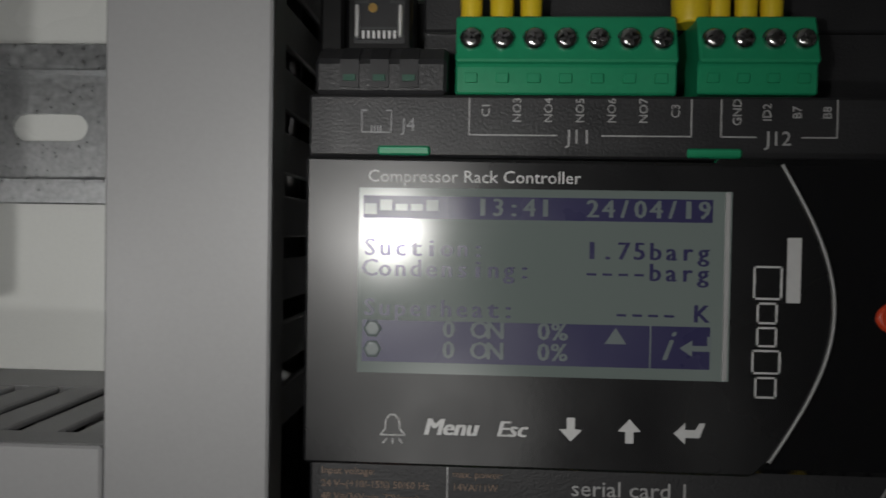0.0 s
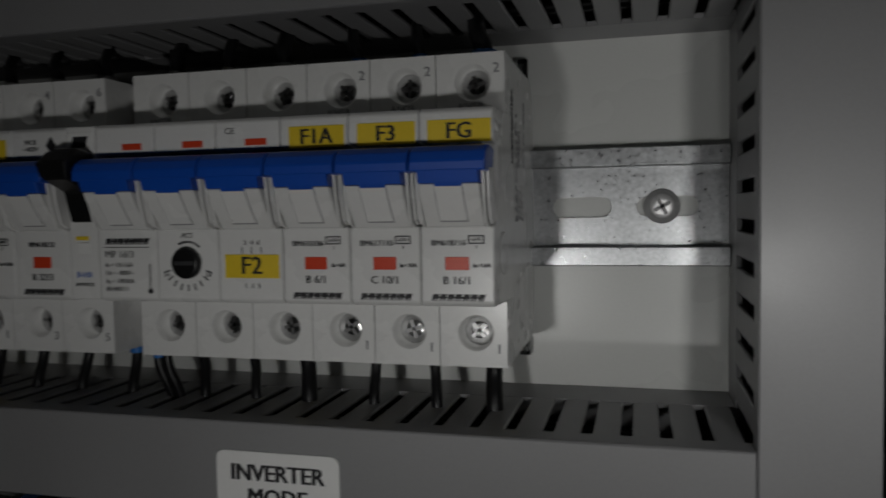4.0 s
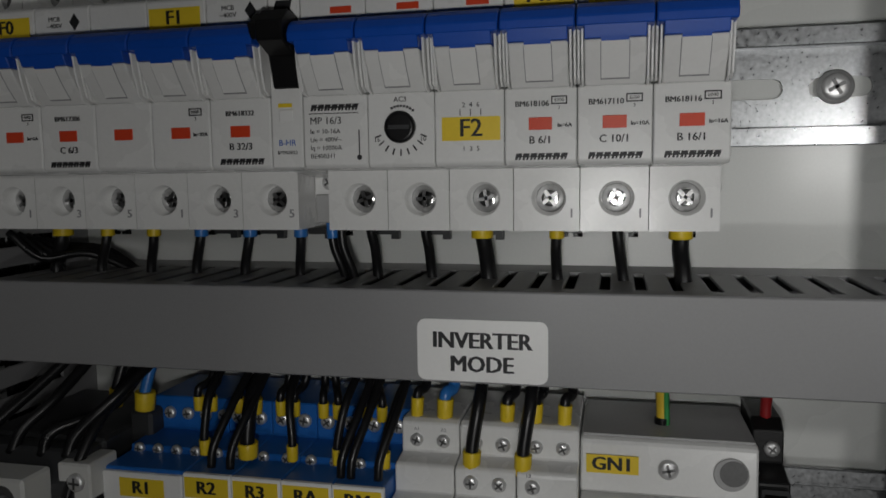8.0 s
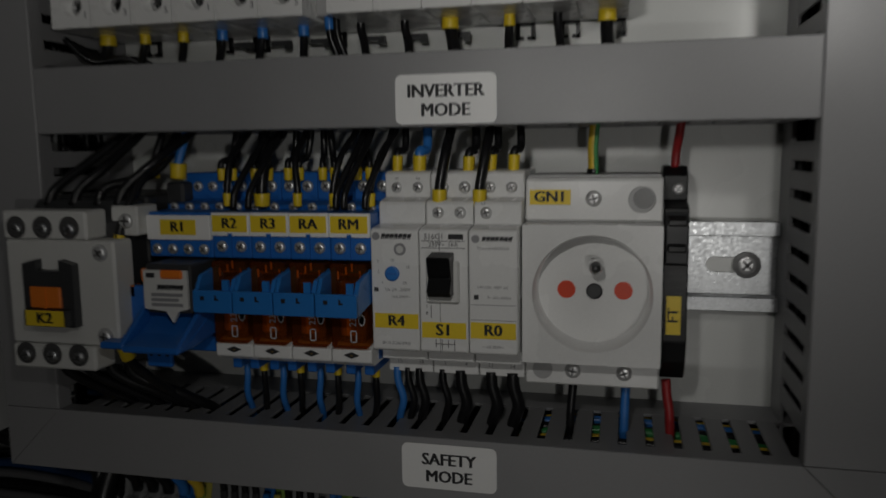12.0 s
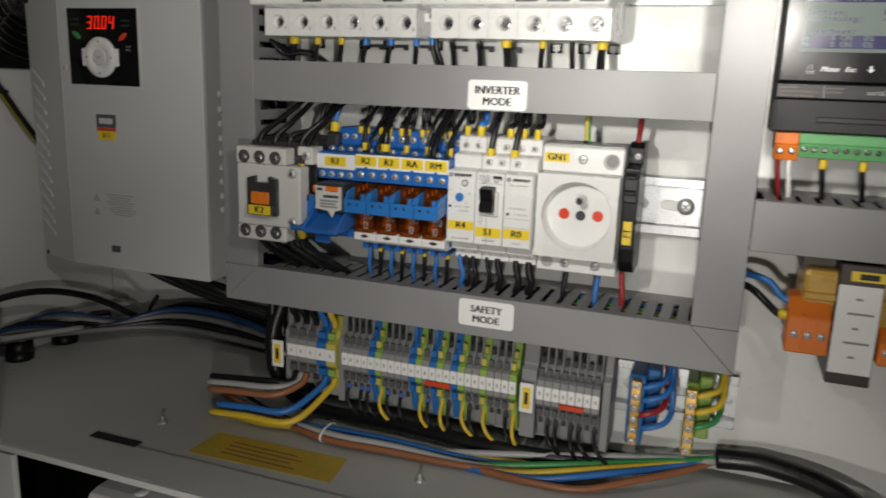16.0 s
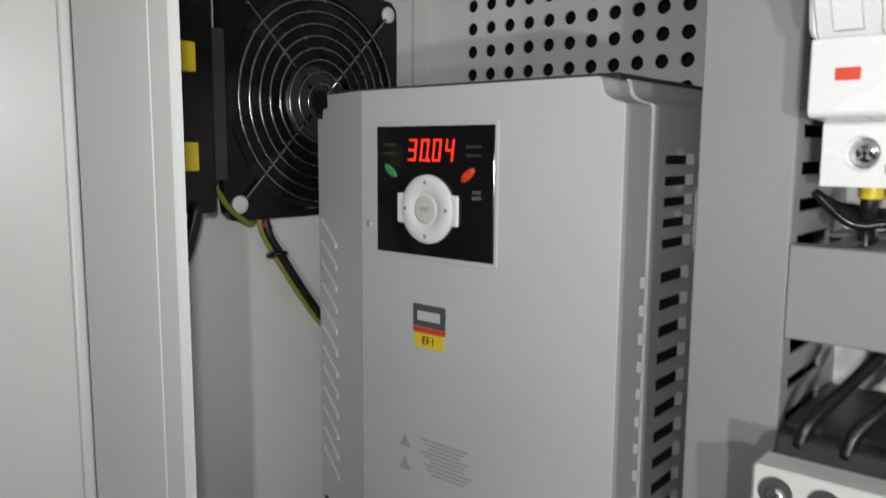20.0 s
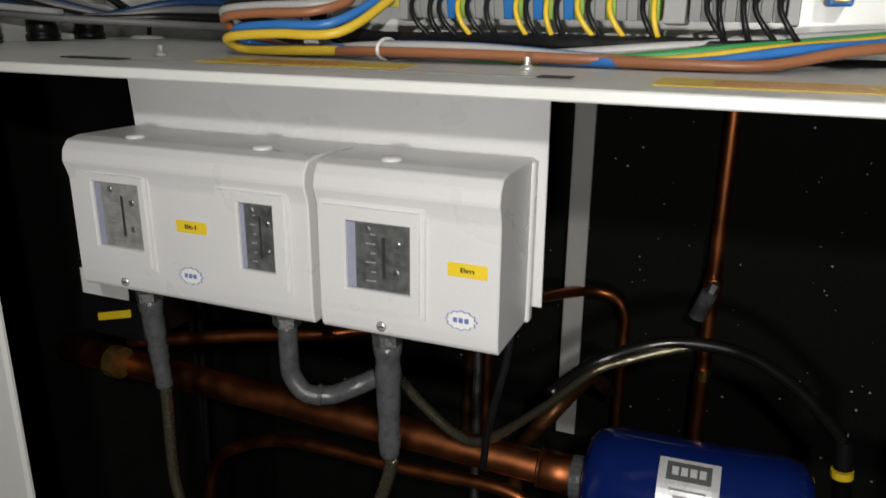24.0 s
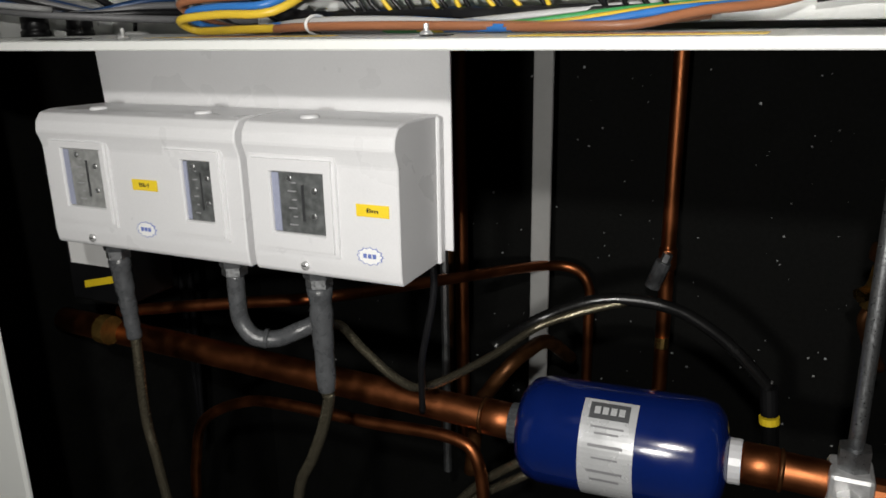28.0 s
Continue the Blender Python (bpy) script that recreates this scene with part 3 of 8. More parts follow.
def mcb_module(x, parent, lever=BLUE):
    """The toggle of one pole at x: a rolled blue grip with a stepped apron, clear side cheeks, white shoulders and a cut-out tongue."""
    w = 0.0175
    g = prism([(-0.0660, 0.0136), (-0.0712, 0.0143), (-0.0742, 0.0139), (-0.0763, 0.0126), (-0.0774, 0.0106), (-0.0773, 0.0084), (-0.0680, 0.0080)], "x", x - w / 2 + 0.0002, x + w / 2 - 0.0002, 0.0003)
    prism([(-0.0772, 0.0088), (-0.0760, 0.0057), (-0.0690, 0.0057), (-0.0690, 0.0088)], "x", x - 0.0069, x + 0.0069, 0.0002, bm=g)
    prism([(-0.0762, 0.0062), (-0.0757, 0.0050), (-0.0690, 0.0050), (-0.0690, 0.0062)], "x", x - 0.0031, x + 0.0031, bm=g)
    part("lever", g, lever, parent)
    for k in (-1, 1):
        part("lever_cheek", prism([(-0.0742, 0.0086), (-0.0690, 0.0090), (-0.0640, -0.0030), (-0.0680, -0.0044), (-0.0712, -0.0032), (-0.0732, 0.0030)], "x", *sorted((x + k * 0.0071, x + k * 0.0077)), 0.0002), CLEAR, parent)
        part("lever_cheek", prism([(-0.0728, 0.0092), (-0.0680, 0.0094), (-0.0640, -0.0020), (-0.0680, -0.0036), (-0.0704, -0.0024), (-0.0720, 0.0030)], "x", *sorted((x + k * 0.0080, x + k * 0.0086)), 0.0002), CLEAR, parent)
    part("lever_front", prism([(-0.0757, 0.0056), (-0.0748, 0.0035), (-0.0730, 0.0008), (-0.0706, -0.0022), (-0.0690, -0.0040), (-0.0640, -0.0040), (-0.0640, 0.0056)], "x", x - 0.0069, x + 0.0069, 0.0003), WHITE, parent)
    part("lever_slit", prism([(-0.0756, 0.0049), (-0.07485, 0.0035), (-0.07305, 0.0008), (-0.07065, -0.0022), (-0.0700, -0.0029), (-0.0680, -0.0029), (-0.0680, 0.0049)], "x", x - 0.0033, x + 0.0033), GINK, parent)
    part("lever_tongue", prism([(-0.0760, 0.0050), (-0.0750, 0.0035), (-0.0732, 0.0008), (-0.0709, -0.0022), (-0.0706, -0.0026), (-0.0690, -0.0026), (-0.0690, 0.0050)], "x", x - 0.0031, x + 0.0031), CLEAR, parent)


def brand_bar(x, z, w, parent, y=-0.068, h=0.0016):
    """A maker's word mark, as one slanted dark bar with notches cut in from both sides."""
    n, lean = 7, h * 0.35
    u = w / n

    def at(a, v):
        return (x - w / 2 + a + lean * v, z + (v - 0.5) * h)

    top, low = [], []
    for i in range(n):
        a = i * u
        top += [at(a, 1), at(a + u * 0.84, 1)] + ([at(a + u * 0.84, 0.62), at(a + u, 0.62)] if i < n - 1 else [])
        low += [at(a + u * 0.10, 0), at(a + u * 0.42, 0), at(a + u * 0.42, 0.34), at(a + u * 0.58, 0.34), at(a + u * 0.58, 0), at(a + u * 0.84, 0)] + ([at(a + u * 0.84, 0.38), at(a + u * 1.10, 0.38)] if i < n - 1 else [])
    part("word_mark", prism(top + low[::-1], "y", y - 0.00015, y), INK, parent)


def breaker(x1, poles, label, tag, prints, tag_pos, numbers, code, category="circuit breaker", screws_dark=()):
    """A breaker of so many poles, its right side at x1; x runs over its poles."""
    W = 0.0175
    t = thing("circuit_breaker", (x1, 0, -0.0002), label, category, "breakers on the upper rail")
    for p in range(poles):
        xa = -W * (poles - p)
        xc = xa + W / 2
        part("body", prism(profile_mcb(), "x", xa + 0.00012, xa + W - 0.00012, 0.00035), WHITE, t)
        mcb_module(xc, t)
        for z in (0.0312, -0.0312):
            end = part("terminal_end", well_block(*((0.0236, 0.0385) if z > 0 else (-0.0398, -0.0232)), z), WHITE, t)
            end.location.x = xc
            sunk_screw(xc + 0.0006, -0.0460, z, t)
        for dz, q in ((0.0, 1), (0.0, -1)) if poles == 1 or p != 1 else ():
            latch = bmesh.new()
            zz = q * 0.0422
            for u0, u1, v0, v1 in ((0.0, 0.0075, -0.0032, -0.0020), (0.0, 0.0015, -0.0032, 0.0032), (0.0060, 0.0075, -0.0032, 0.0032), (0.0, 0.0030, 0.0020, 0.0032), (0.0045, 0.0075, 0.0020, 0.0032)):
                box(xc + u0, xc + u1, -0.0045, -0.0030, zz + q * v0 if q > 0 else zz - v1, zz + q * v1 if q > 0 else zz - v0, bm=latch)
            part("rail_latch", latch, BLACK, t, "black rail latch")
        for z, k in ((0.0345, 2 * p + 2), (-0.0352, 2 * p + 1)):
            text(str(k), 0.0034, xc + 0.0066, -0.0517, z, GINK, t, bold=0.00005)
        a = prints[p]
        if a.get("red", True):
            part("indicator_window", box(xc - 0.0028, xc + 0.0028, -0.0683, -0.0679, -0.0140, -0.0110, 0.0001), RED, t)
        for s, dx, dz, sz in a.get("text", ()):
            text(s, sz, xc + dx, -0.068, dz, INK, t, bold=0.00004)
        if a.get("brand"):
            brand_bar(xc, -0.0204, 0.0128, t)
        if a.get("cap"):
            bx0 = xc + 0.0045
            f = bmesh.new()
            for q in ((bx0 - 0.0019, bx0 + 0.0019, -0.0063, -0.0060), (bx0 - 0.0019, bx0 + 0.0019, -0.0080, -0.0077), (bx0 - 0.0019, bx0 - 0.0016, -0.0080, -0.0060), (bx0 + 0.0016, bx0 + 0.0019, -0.0080, -0.0060)):
                box(q[0], q[1], -0.06815, -0.068, q[2], q[3], bm=f)
            part("rating_box", f, INK, t)
            text("6000", 0.0012, bx0, -0.068, -0.0070, INK, t)
            text("3", 0.0012, bx0, -0.068, -0.0088, INK, t)
        if code and (p == 0 or poles == 1):
            text(code, 0.0024, xc, -0.0517, 0.0254, GINK, t)
    if tag:
        pl = plaque(tag_pos[0], -0.068, 0.0178, tag_pos[1], 0.0052, YELLOW, t)
        text(tag, 0.0052, 0, 0, 0, INK, pl, bold=0.00010).matrix_basis = Matrix.Translation((tag_pos[0], -0.0684, 0.0177)) @ Euler((radians(90), 0, 0)).to_matrix().to_4x4()
    return t


def single(code, rate, cur):
    return [{"text": ((code, -0.0020, -0.0078, 0.0019), (rate, 0.0, -0.0165, 0.0026), (cur, 0.0058, -0.0130, 0.0014)), "brand": True, "cap": True}]


SINGLE = "white single-pole circuit breaker with a blue lever and yellow {} tag"
fg = breaker(0.0, 1, SINGLE.format("FG"), "FG", single("BM618116", "B 16/1", "In=16A"), (-0.0079, 0.0148), 2, "A045B")
for y, z, r in ((-0.0492, 0.0254, 0.0013), (-0.0590, 0.0182, 0.0016), (-0.0650, 0.0188, 0.0014), (-0.0156, 0.0325, 0.0012), (-0.0103, 0.0267, 0.0010), (-0.0638, -0.0203, 0.0016), (-0.0494, -0.0287, 0.0012), (-0.0123, -0.0339, 0.0011), (-0.0147, -0.0168, 0.0010)):
    part("rivet", lathe([(r, 0), (r, 0.0002), (r * 0.6, 0.0005)], (-0.0001, y, z), "x", 14), CLEAR, fg)
# print on its side: columns of broken upright bars, and raised ribs
for y, z0, z1, w, m, seed in ((-0.0415, 0.0115, 0.0305, 0.0016, INK, 1), (-0.0352, 0.0070, 0.0250, 0.0007, GINK, 2), (-0.0310, 0.0110, 0.0210, 0.0022, GINK, 3), (-0.0218, 0.0115, 0.0295, 0.0007, GINK, 4), (-0.0362, -0.0035, 0.0068, 0.0008, GINK, 5), (-0.0335, -0.0035, 0.0060, 0.0008, GINK, 6), (-0.0290, -0.0030, 0.0062, 0.0008, GINK, 7), (-0.0255, -0.0035, 0.0050, 0.0008, GINK, 8)):
    pr = random.Random(seed)
    b, z = bmesh.new(), z0
    while z < z1:
        h = pr.uniform(0.0007, 0.0020)
        box(-0.0001, 0.0001, y - w / 2, y + w / 2, z, min(z + h, z1), bm=b)
        z += h + (0.0003 if w > 0.001 else pr.choice((0.0003, 0.0003, 0.0012)))
    part("printed_column", b, m, fg)
for y, z0, z1 in ((-0.0200, -0.0370, -0.0170), (-0.0240, -0.0350, -0.0180), (-0.0280, -0.0320, -0.0190), (-0.0318, -0.0290, -0.0190)):
    part("side_rib", box(-0.0002, 0.0004, y - 0.0004, y + 0.0004, z0, z1, 0.0002), WHITE, fg)
part("side_boss", lathe([(0.0052, 0), (0.0052, 0.0002), (0.0044, 0.0003), (0.0040, 0.0001)], (-0.0001, -0.0560, -0.0108), "x", 28), WHITE, fg)
breaker(-0.0175, 1, SINGLE.format("F3"), "F3", single("BM617110", "C 10/1", "In=10A"), (-0.0079, 0.0142), 2, "A043B")
breaker(-0.0350, 1, SINGLE.format("F1A"), "F1A", single("BM618106", "B 6/1", "In=6A"), (-0.0079, 0.0142), 2, "A045B")
E3 = {"text": ()}
f1 = breaker(-0.1140, 3, "white three-pole circuit breaker with blue levers and yellow F1 tag", "F1", [E3, {"cap": True, "text": (("In=32A", 0.0058, -0.0130, 0.0014),)}, {"text": (("BM618332", 0, -0.0078, 0.0019), ("B 32/3", 0, -0.0165, 0.0026)), "brand": True}], (-0.0265, 0.0150), 6, "A052B")
f0 = breaker(-0.1665, 3, "white three-pole circuit breaker with blue levers and yellow F0 tag", "F0", [E3, {"cap": True, "text": (("In=6A", 0.0058, -0.0130, 0.0014),)}, {"text": (("BM617306", 0, -0.0078, 0.0019), ("C 6/3", 0, -0.0165, 0.0026)), "brand": True}], (-0.0265, 0.0150), 6, "A052B")
for t in (f0, f1):
    text("MCB", 0.0018, -0.0110, -0.068, 0.0194, INK, t)
    text("~400V", 0.0018, -0.0110, -0.068, 0.0176, INK, t)
    part("approval_mark", prism([(-0.0062, 0.0185), (-0.0046, 0.0208), (-0.0030, 0.0185), (-0.0046, 0.0162)], "y", -0.06815, -0.068), INK, t)

# auxiliary switch between the breakers
aux = thing("auxiliary_switch", (-0.1095, 0, -0.0002), "narrow white auxiliary switch with a black link at its top", "auxiliary switch")
part("body", prism([(-0.0015, -0.0245), (-0.0015, 0.0255), (-0.010, 0.0375), (-0.0400, 0.0375), (-0.0400, 0.0260), (-0.0517, 0.0240), (-0.068, 0.0230), (-0.068, -0.0222), (-0.0517, -0.0236), (-0.0400, -0.0250), (-0.0400, -0.0385), (-0.010, -0.0398)], "x", -0.0043, 0.0043, 0.0003), WHITE, aux)
part("link", prism([(-0.0790, 0.0135), (-0.0745, 0.0170), (-0.068, 0.0160), (-0.067, -0.0015), (-0.0690, -0.0020), (-0.0715, 0.0060), (-0.0785, 0.0090)], "x", -0.0030, 0.0042, 0.0004), BLACK, aux, "black joining link")
part("link_nose", prism([(-0.0785, 0.0130), (-0.0740, 0.0165), (-0.0690, 0.0150), (-0.0720, 0.0100), (-0.0770, 0.0095)], "x", -0.0052, -0.0028, 0.0004), BLACK, aux)
part("test_window", box(-0.0020, 0.0020, -0.0684, -0.0679, -0.0104, -0.0072, 0.0002), CLEAR, aux)
part("yellow_mark", box(-0.0022, 0.0016, -0.0683, -0.0679, -0.0066, -0.0056), YELLOW, aux)
text("B-HR", 0.0022, 0, -0.068, -0.0158, BINK, aux)
text("BM900022", 0.0013, 0, -0.068, -0.0183, INK, aux)
screw(0.0005, -0.0400, -0.0265, 0.0022, aux)
part("clamp", box(-0.0038, 0.0038, -0.0408, -0.0400, -0.0385, -0.0300, 0.0003), WGRY, aux)
part("clamp_top", box(-0.0038, 0.0038, -0.0408, -0.0400, 0.0290, 0.0375, 0.0003), WGRY, aux)
plaque(0.0, -0.068, 0.0190, 0.0075, 0.0046, PAPER, aux)
b = prism([(-0.0026, 0.0176), (0.0018, 0.0176), (0.0026, 0.0204), (-0.0018, 0.0204)], "y", -0.0685, -0.0683)
part("maker_sign", b, INK, aux)

# motor protection switch, three modules wide
mps = thing("motor_protection_switch", (-0.0525, 0, -0.0002), "white three-pole motor protection switch with a black dial", "motor switch")
for p in range(3):
    xa = -0.0525 + p * 0.0175
    part("body", prism(profile_mcb(), "x", xa + 0.0001, xa + 0.0175 - 0.0001, 0.0003), WHITE, mps)
    mcb_module(xa + 0.00875, mps)
    for z in (0.0312, -0.0312):
        end = part("terminal_end", well_block(*((0.0236, 0.0385) if z > 0 else (-0.0398, -0.0232)), z), WHITE, mps)
        end.location.x = xa + 0.00875
        sunk_screw(xa + 0.00935, -0.0460, z, mps)
    part("indicator_window", box(xa + 0.0083, xa + 0.0139, -0.0683, -0.0679, 0.0164, 0.0180), RED, mps)
brand_bar(-0.0440, -0.0070, 0.0130, mps, h=0.0016)
part("rule", box(-0.0508, -0.0375, -0.06815, -0.068, -0.0086, -0.0084), INK, mps)
text("MP 16/3", 0.0026, -0.0506, -0.068, -0.0104, INK, mps, align="LEFT")
for i, s in enumerate(("Ie = 10-16A", "Ue = 400V~", "Iq = 10000A", "BE400311")):
    text(s, 0.0017, -0.0506, -0.068, -0.0131 - i * 0.0021, INK, mps, align="LEFT")
part("arrow_line", box(-0.03745, -0.03715, -0.06815, -0.068, -0.0192, -0.0128), INK, mps)
part("arrow_ring", lathe([(0.0007, 0), (0.0007, 0.00015)], (-0.0373, -0.068, -0.0198), "-y", 12), INK, mps)
text("AC3", 0.0018, -0.0263, -0.068, -0.0056, INK, mps)
dial = part("dial", lathe([(0.0040, 0), (0.0040, 0.0012), (0.0036, 0.0018), (0.0030, 0.0018)], (-0.0263, -0.068, -0.0125), "-y", 28), BLACK, mps, "black setting dial")
part("dial_slot", box(-0.0290, -0.0236, -0.0700, -0.0697, -0.0130, -0.0120), DGREY, dial)
b = bmesh.new()
for k in range(9):
    a = radians(200 + k * 17.5)
    c = box(-0.00018, 0.00018, -0.00015, 0, 0.0055, 0.0072)
    bmesh.ops.transform(c, matrix=Matrix.Translation((-0.0263, -0.068, -0.0125)) @ Matrix.Rotation(math.pi / 2 - a, 4, "Y"), verts=c.verts)
    join(b, c)
part("dial_scale", b, INK, mps)
b = bmesh.new()
for k in range(8):
    a = radians(52 + k * 9)
    box(-0.0263 + 0.0053 * math.cos(a) - 0.0003, -0.0263 + 0.0053 * math.cos(a) + 0.0003, -0.06815, -0.068, -0.0125 + 0.0053 * math.sin(a) - 0.0003, -0.0125 + 0.0053 * math.sin(a) + 0.0003, bm=b)
part("dial_arc", b, INK, mps)
text("16", 0.0017, -0.0325, -0.068, -0.0155, INK, mps)
text("10", 0.0017, -0.0205, -0.068, -0.0155, INK, mps)
pl = plaque(-0.0083, -0.068, -0.0133, 0.0146, 0.0058, YELLOW, mps)
text("F2", 0.0062, -0.0083, -0.0683, -0.0133, INK, mps, bold=0.00008)
text("2  4  6", 0.0017, -0.0083, -0.068, -0.0075, INK, mps)
text("1  3  5", 0.0017, -0.0083, -0.068, -0.0182, INK, mps)
for k in (-1, 0, 1):
    part("pole_line", box(-0.0085 + k * 0.0026, -0.0083 + k * 0.0026, -0.06815, -0.068, -0.0101, -0.0085), INK, mps)
text("CE", 0.0022, -0.0135, -0.068, 0.0200, INK, mps)
text("AN77F", 0.0024, -0.0440, -0.0517, 0.0254, GINK, mps)

# wires from the breakers down and up into the ducts
rnd = random.Random(4)
POLES = [-0.2115 + 0.0175 * k for k in range(6)] + [-0.1005 + 0.0175 * k for k in range(3)] + [-0.0432, -0.0257, -0.0082]
for i, x in enumerate(POLES):
    dx = rnd.uniform(-0.002, 0.002)
    big = 0.0024 if i in (0, 8, 11) else 0.0016
    col = BINK if i in (3, 4, 5) else None
    fc = {0: FERR, 1: FERR, 2: FERR, 3: WBLUE, 4: WBLUE, 5: WBLUE, 8: FERR, 9: FERR, 11: FERR}.get(i)
    wire([(x + 0.0005, -0.029, -0.0395), (x + 0.0005, -0.029, -0.0425), (x + dx * 0.6 + 0.001, -0.0300, -0.0475), (x + dx + 0.002, -0.0330, -0.0545), (x + dx + 0.003, -0.0340, -0.066)], WBLACK, big, big * 1.35 if fc else None, "black wire from a breaker down into the cable duct", fc, 0.0055)
    upc = WGRY if 3 <= i <= 8 else WBLUE if i >= 9 else None
    wire([(x + 0.0004, -0.038, 0.0375), (x + 0.0004, -0.038, 0.0420), (x + dx * 0.5 - 0.001, -0.037, 0.0460), (x + dx - 0.002, -0.033, 0.0515), (x + dx - 0.003, -0.028, 0.062)], WBLACK, big, big * 1.4 if upc else None, "black wire from a breaker up into the cable duct", upc, 0.005)
    if 3 <= i <= 8:
        host = f1 if i < 6 else mps
        o = host.location
        part("rail_latch", prism([(x - 0.0040 - o.x, -0.0423), (x + 0.0045 - o.x, -0.0423), (x + 0.0045 - o.x, -0.0458), (x + 0.0020 - o.x, -0.0458), (x + 0.0020 - o.x, -0.0443), (x - 0.0040 - o.x, -0.0443)], "y", -0.0125, -0.0095), DGREY, host)
for k in range(3):
    wire([(-0.1085 + k * 0.0016, -0.030, 0.0370), (-0.1075 + k * 0.0016, -0.029, 0.0450), (-0.109 + k * 0.002, -0.026, 0.056), (-0.11 + k * 0.002, -0.024, 0.066)], WBLACK, 0.0009, None, "thin black signal wire at the auxiliary switch")
for k in range(2):
    wire([(-0.1095 + k * 0.003, -0.038, -0.0385), (-0.1090 + k * 0.003, -0.038, -0.046), (-0.1065 + k * 0.003, -0.036, -0.055), (-0.106 + k * 0.003, -0.033, -0.066)], WBLACK, 0.0014, 0.0018 if k == 0 else None, "thin black signal wire below the auxiliary switch", WBLUE)


# ---- second row: contactor, relays, timer, switch, monitor, socket, fuse ----
Z2 = -0.1345


def tag_text(words, x, y, z, w, h, size, parent, material=YELLOW, bold=0.00013):
    p = plaque(x, y, z, w, h, material, parent)
    text(words, size * 1.06, x, y - 0.0003, z, INK, p, bold=bold, wide=1.06)
    return p


# contactor
k2 = thing("contactor", (-0.2005, 0, Z2), "grey-white three-pole contactor with orange armature and yellow K2 tag", "contactor")
part("base", box(-0.0225, 0.0215, -0.0560, -0.0080, -0.0345, 0.0300, 0.001), DGREY, k2, "dark grey plastic base")
part("upper_housing", prism([(-0.0560, 0.0290), (-0.0560, -0.0330), (-0.0700, -0.0330), (-0.0700, 0.0200), (-0.0640, 0.0290)], "x", -0.0215, 0.0205, 0.0008), DGREY, k2)
part("upper_terminal_cover", box(-0.0222, 0.0133, -0.0806, -0.0690, 0.0155, 0.0260, 0.0008), OFFW, k2, "grey-white plastic terminal cover")
part("front_cover", box(-0.0222, 0.0235, -0.0800, -0.0690, -0.0234, 0.0153, 0.0008), OFFW, k2, "grey-white plastic front")
part("lower_terminal_cover", box(-0.0222, 0.0133, -0.0806, -0.0690, -0.0328, -0.0236, 0.0008), OFFW, k2, "grey-white plastic terminal cover")
for x in (-0.0163, -0.0050, 0.0063):
    for z in (0.0200, -0.0270):
        # flat dark disc painted for the shade in the screw's recess
        part("screw_well", lathe([(0.0041, 0), (0.0041, 0.0002)], (x, -0.0806, z), "-y", 20), SLOTM, k2)
        screw(x + 0.0004, -0.0808, z - 0.0006, 0.0023, k2, "terminal_screw", material=ZINC)
for z in (0.0110, -0.0195):
    part("screw_well", lathe([(0.0032, 0), (0.0032, 0.0002)], (0.0178, -0.0800, z), "-y", 18), WGRY, k2)
    screw(0.0180, -0.0802, z, 0.0026, k2, "coil_screw")
part("armature_frame", prism([(-0.0125, 0.0070), (-0.0070, 0.0085), (-0.0070, 0.0045), (0.0030, 0.0045), (0.0030, 0.0085), (0.0085, 0.0070), (0.0085, -0.0160), (-0.0125, -0.0160)], "y", -0.0835, -0.0798), DGREY, k2)
part("armature", box(-0.0095, 0.0035, -0.0845, -0.0830, -0.0090, -0.0012, 0.0005), ORANGE, k2, "orange plastic armature")
part("armature_rib", box(-0.0036, -0.0024, -0.0848, -0.0844, -0.0090, -0.0012), ORANGE, k2)
tag_text("K2", -0.0013, -0.0870, -0.0120, 0.0158, 0.0056, 0.0052, k2)
part("tag_holder", box(-0.0100, 0.0075, -0.0870, -0.0832, -0.0150, -0.0092), DGREY, k2)
part("aux_terminal", prism([(-0.0560, 0.0270), (-0.0690, 0.0270), (-0.0690, 0.0160), (-0.0560, 0.0160)], "x", 0.0150, 0.0260, 0.0006), OFFW, k2)
screw(0.0215, -0.0690, 0.0215, 0.0028, k2, "coil_screw")
part("orange_mark", box(0.0236, 0.0250, -0.0720, -0.0680, -0.0060, -0.0020), ORANGE, k2)
for i, x in enumerate((-0.2165, -0.2055, -0.1945, -0.1860)):
    wire([(x, -0.0640, -0.1080), (x + 0.002, -0.0610, -0.1010), (x + 0.010 + i * 0.002 - 0.004 * (i % 2), -0.0480 - 0.005 * (i % 2), -0.0900 - 0.003 * (i % 3)), (x + 0.018 + i * 0.002 - 0.006 * (i % 2), -0.0350, -0.0780), (x + 0.020 - 0.005 * (i % 2), -0.0300, -0.0700)], WBLACK, 0.0018, None, "thick black wire from the contactor up into the duct", group="contactor wires")
    wire([(x, -0.0640, -0.1660), (x + 0.002, -0.0620, -0.1740), (x + 0.010 + i * 0.002, -0.0520, -0.1840), (x + 0.018 + i * 0.002, -0.0420, -0.1930), (x + 0.020 + i * 0.002, -0.0350, -0.2030)], WBLACK, 0.0021, None, "thick black wire from the contactor down into the duct", group="contactor wires")
wire([(-0.1825, -0.0700, -0.1230), (-0.1815, -0.0690, -0.1150), (-0.1790, -0.0600, -0.1000), (-0.1760, -0.0420, -0.0850), (-0.1740, -0.0330, -0.0720)], WBLACK, 0.0016, 0.0020, BLACKW)
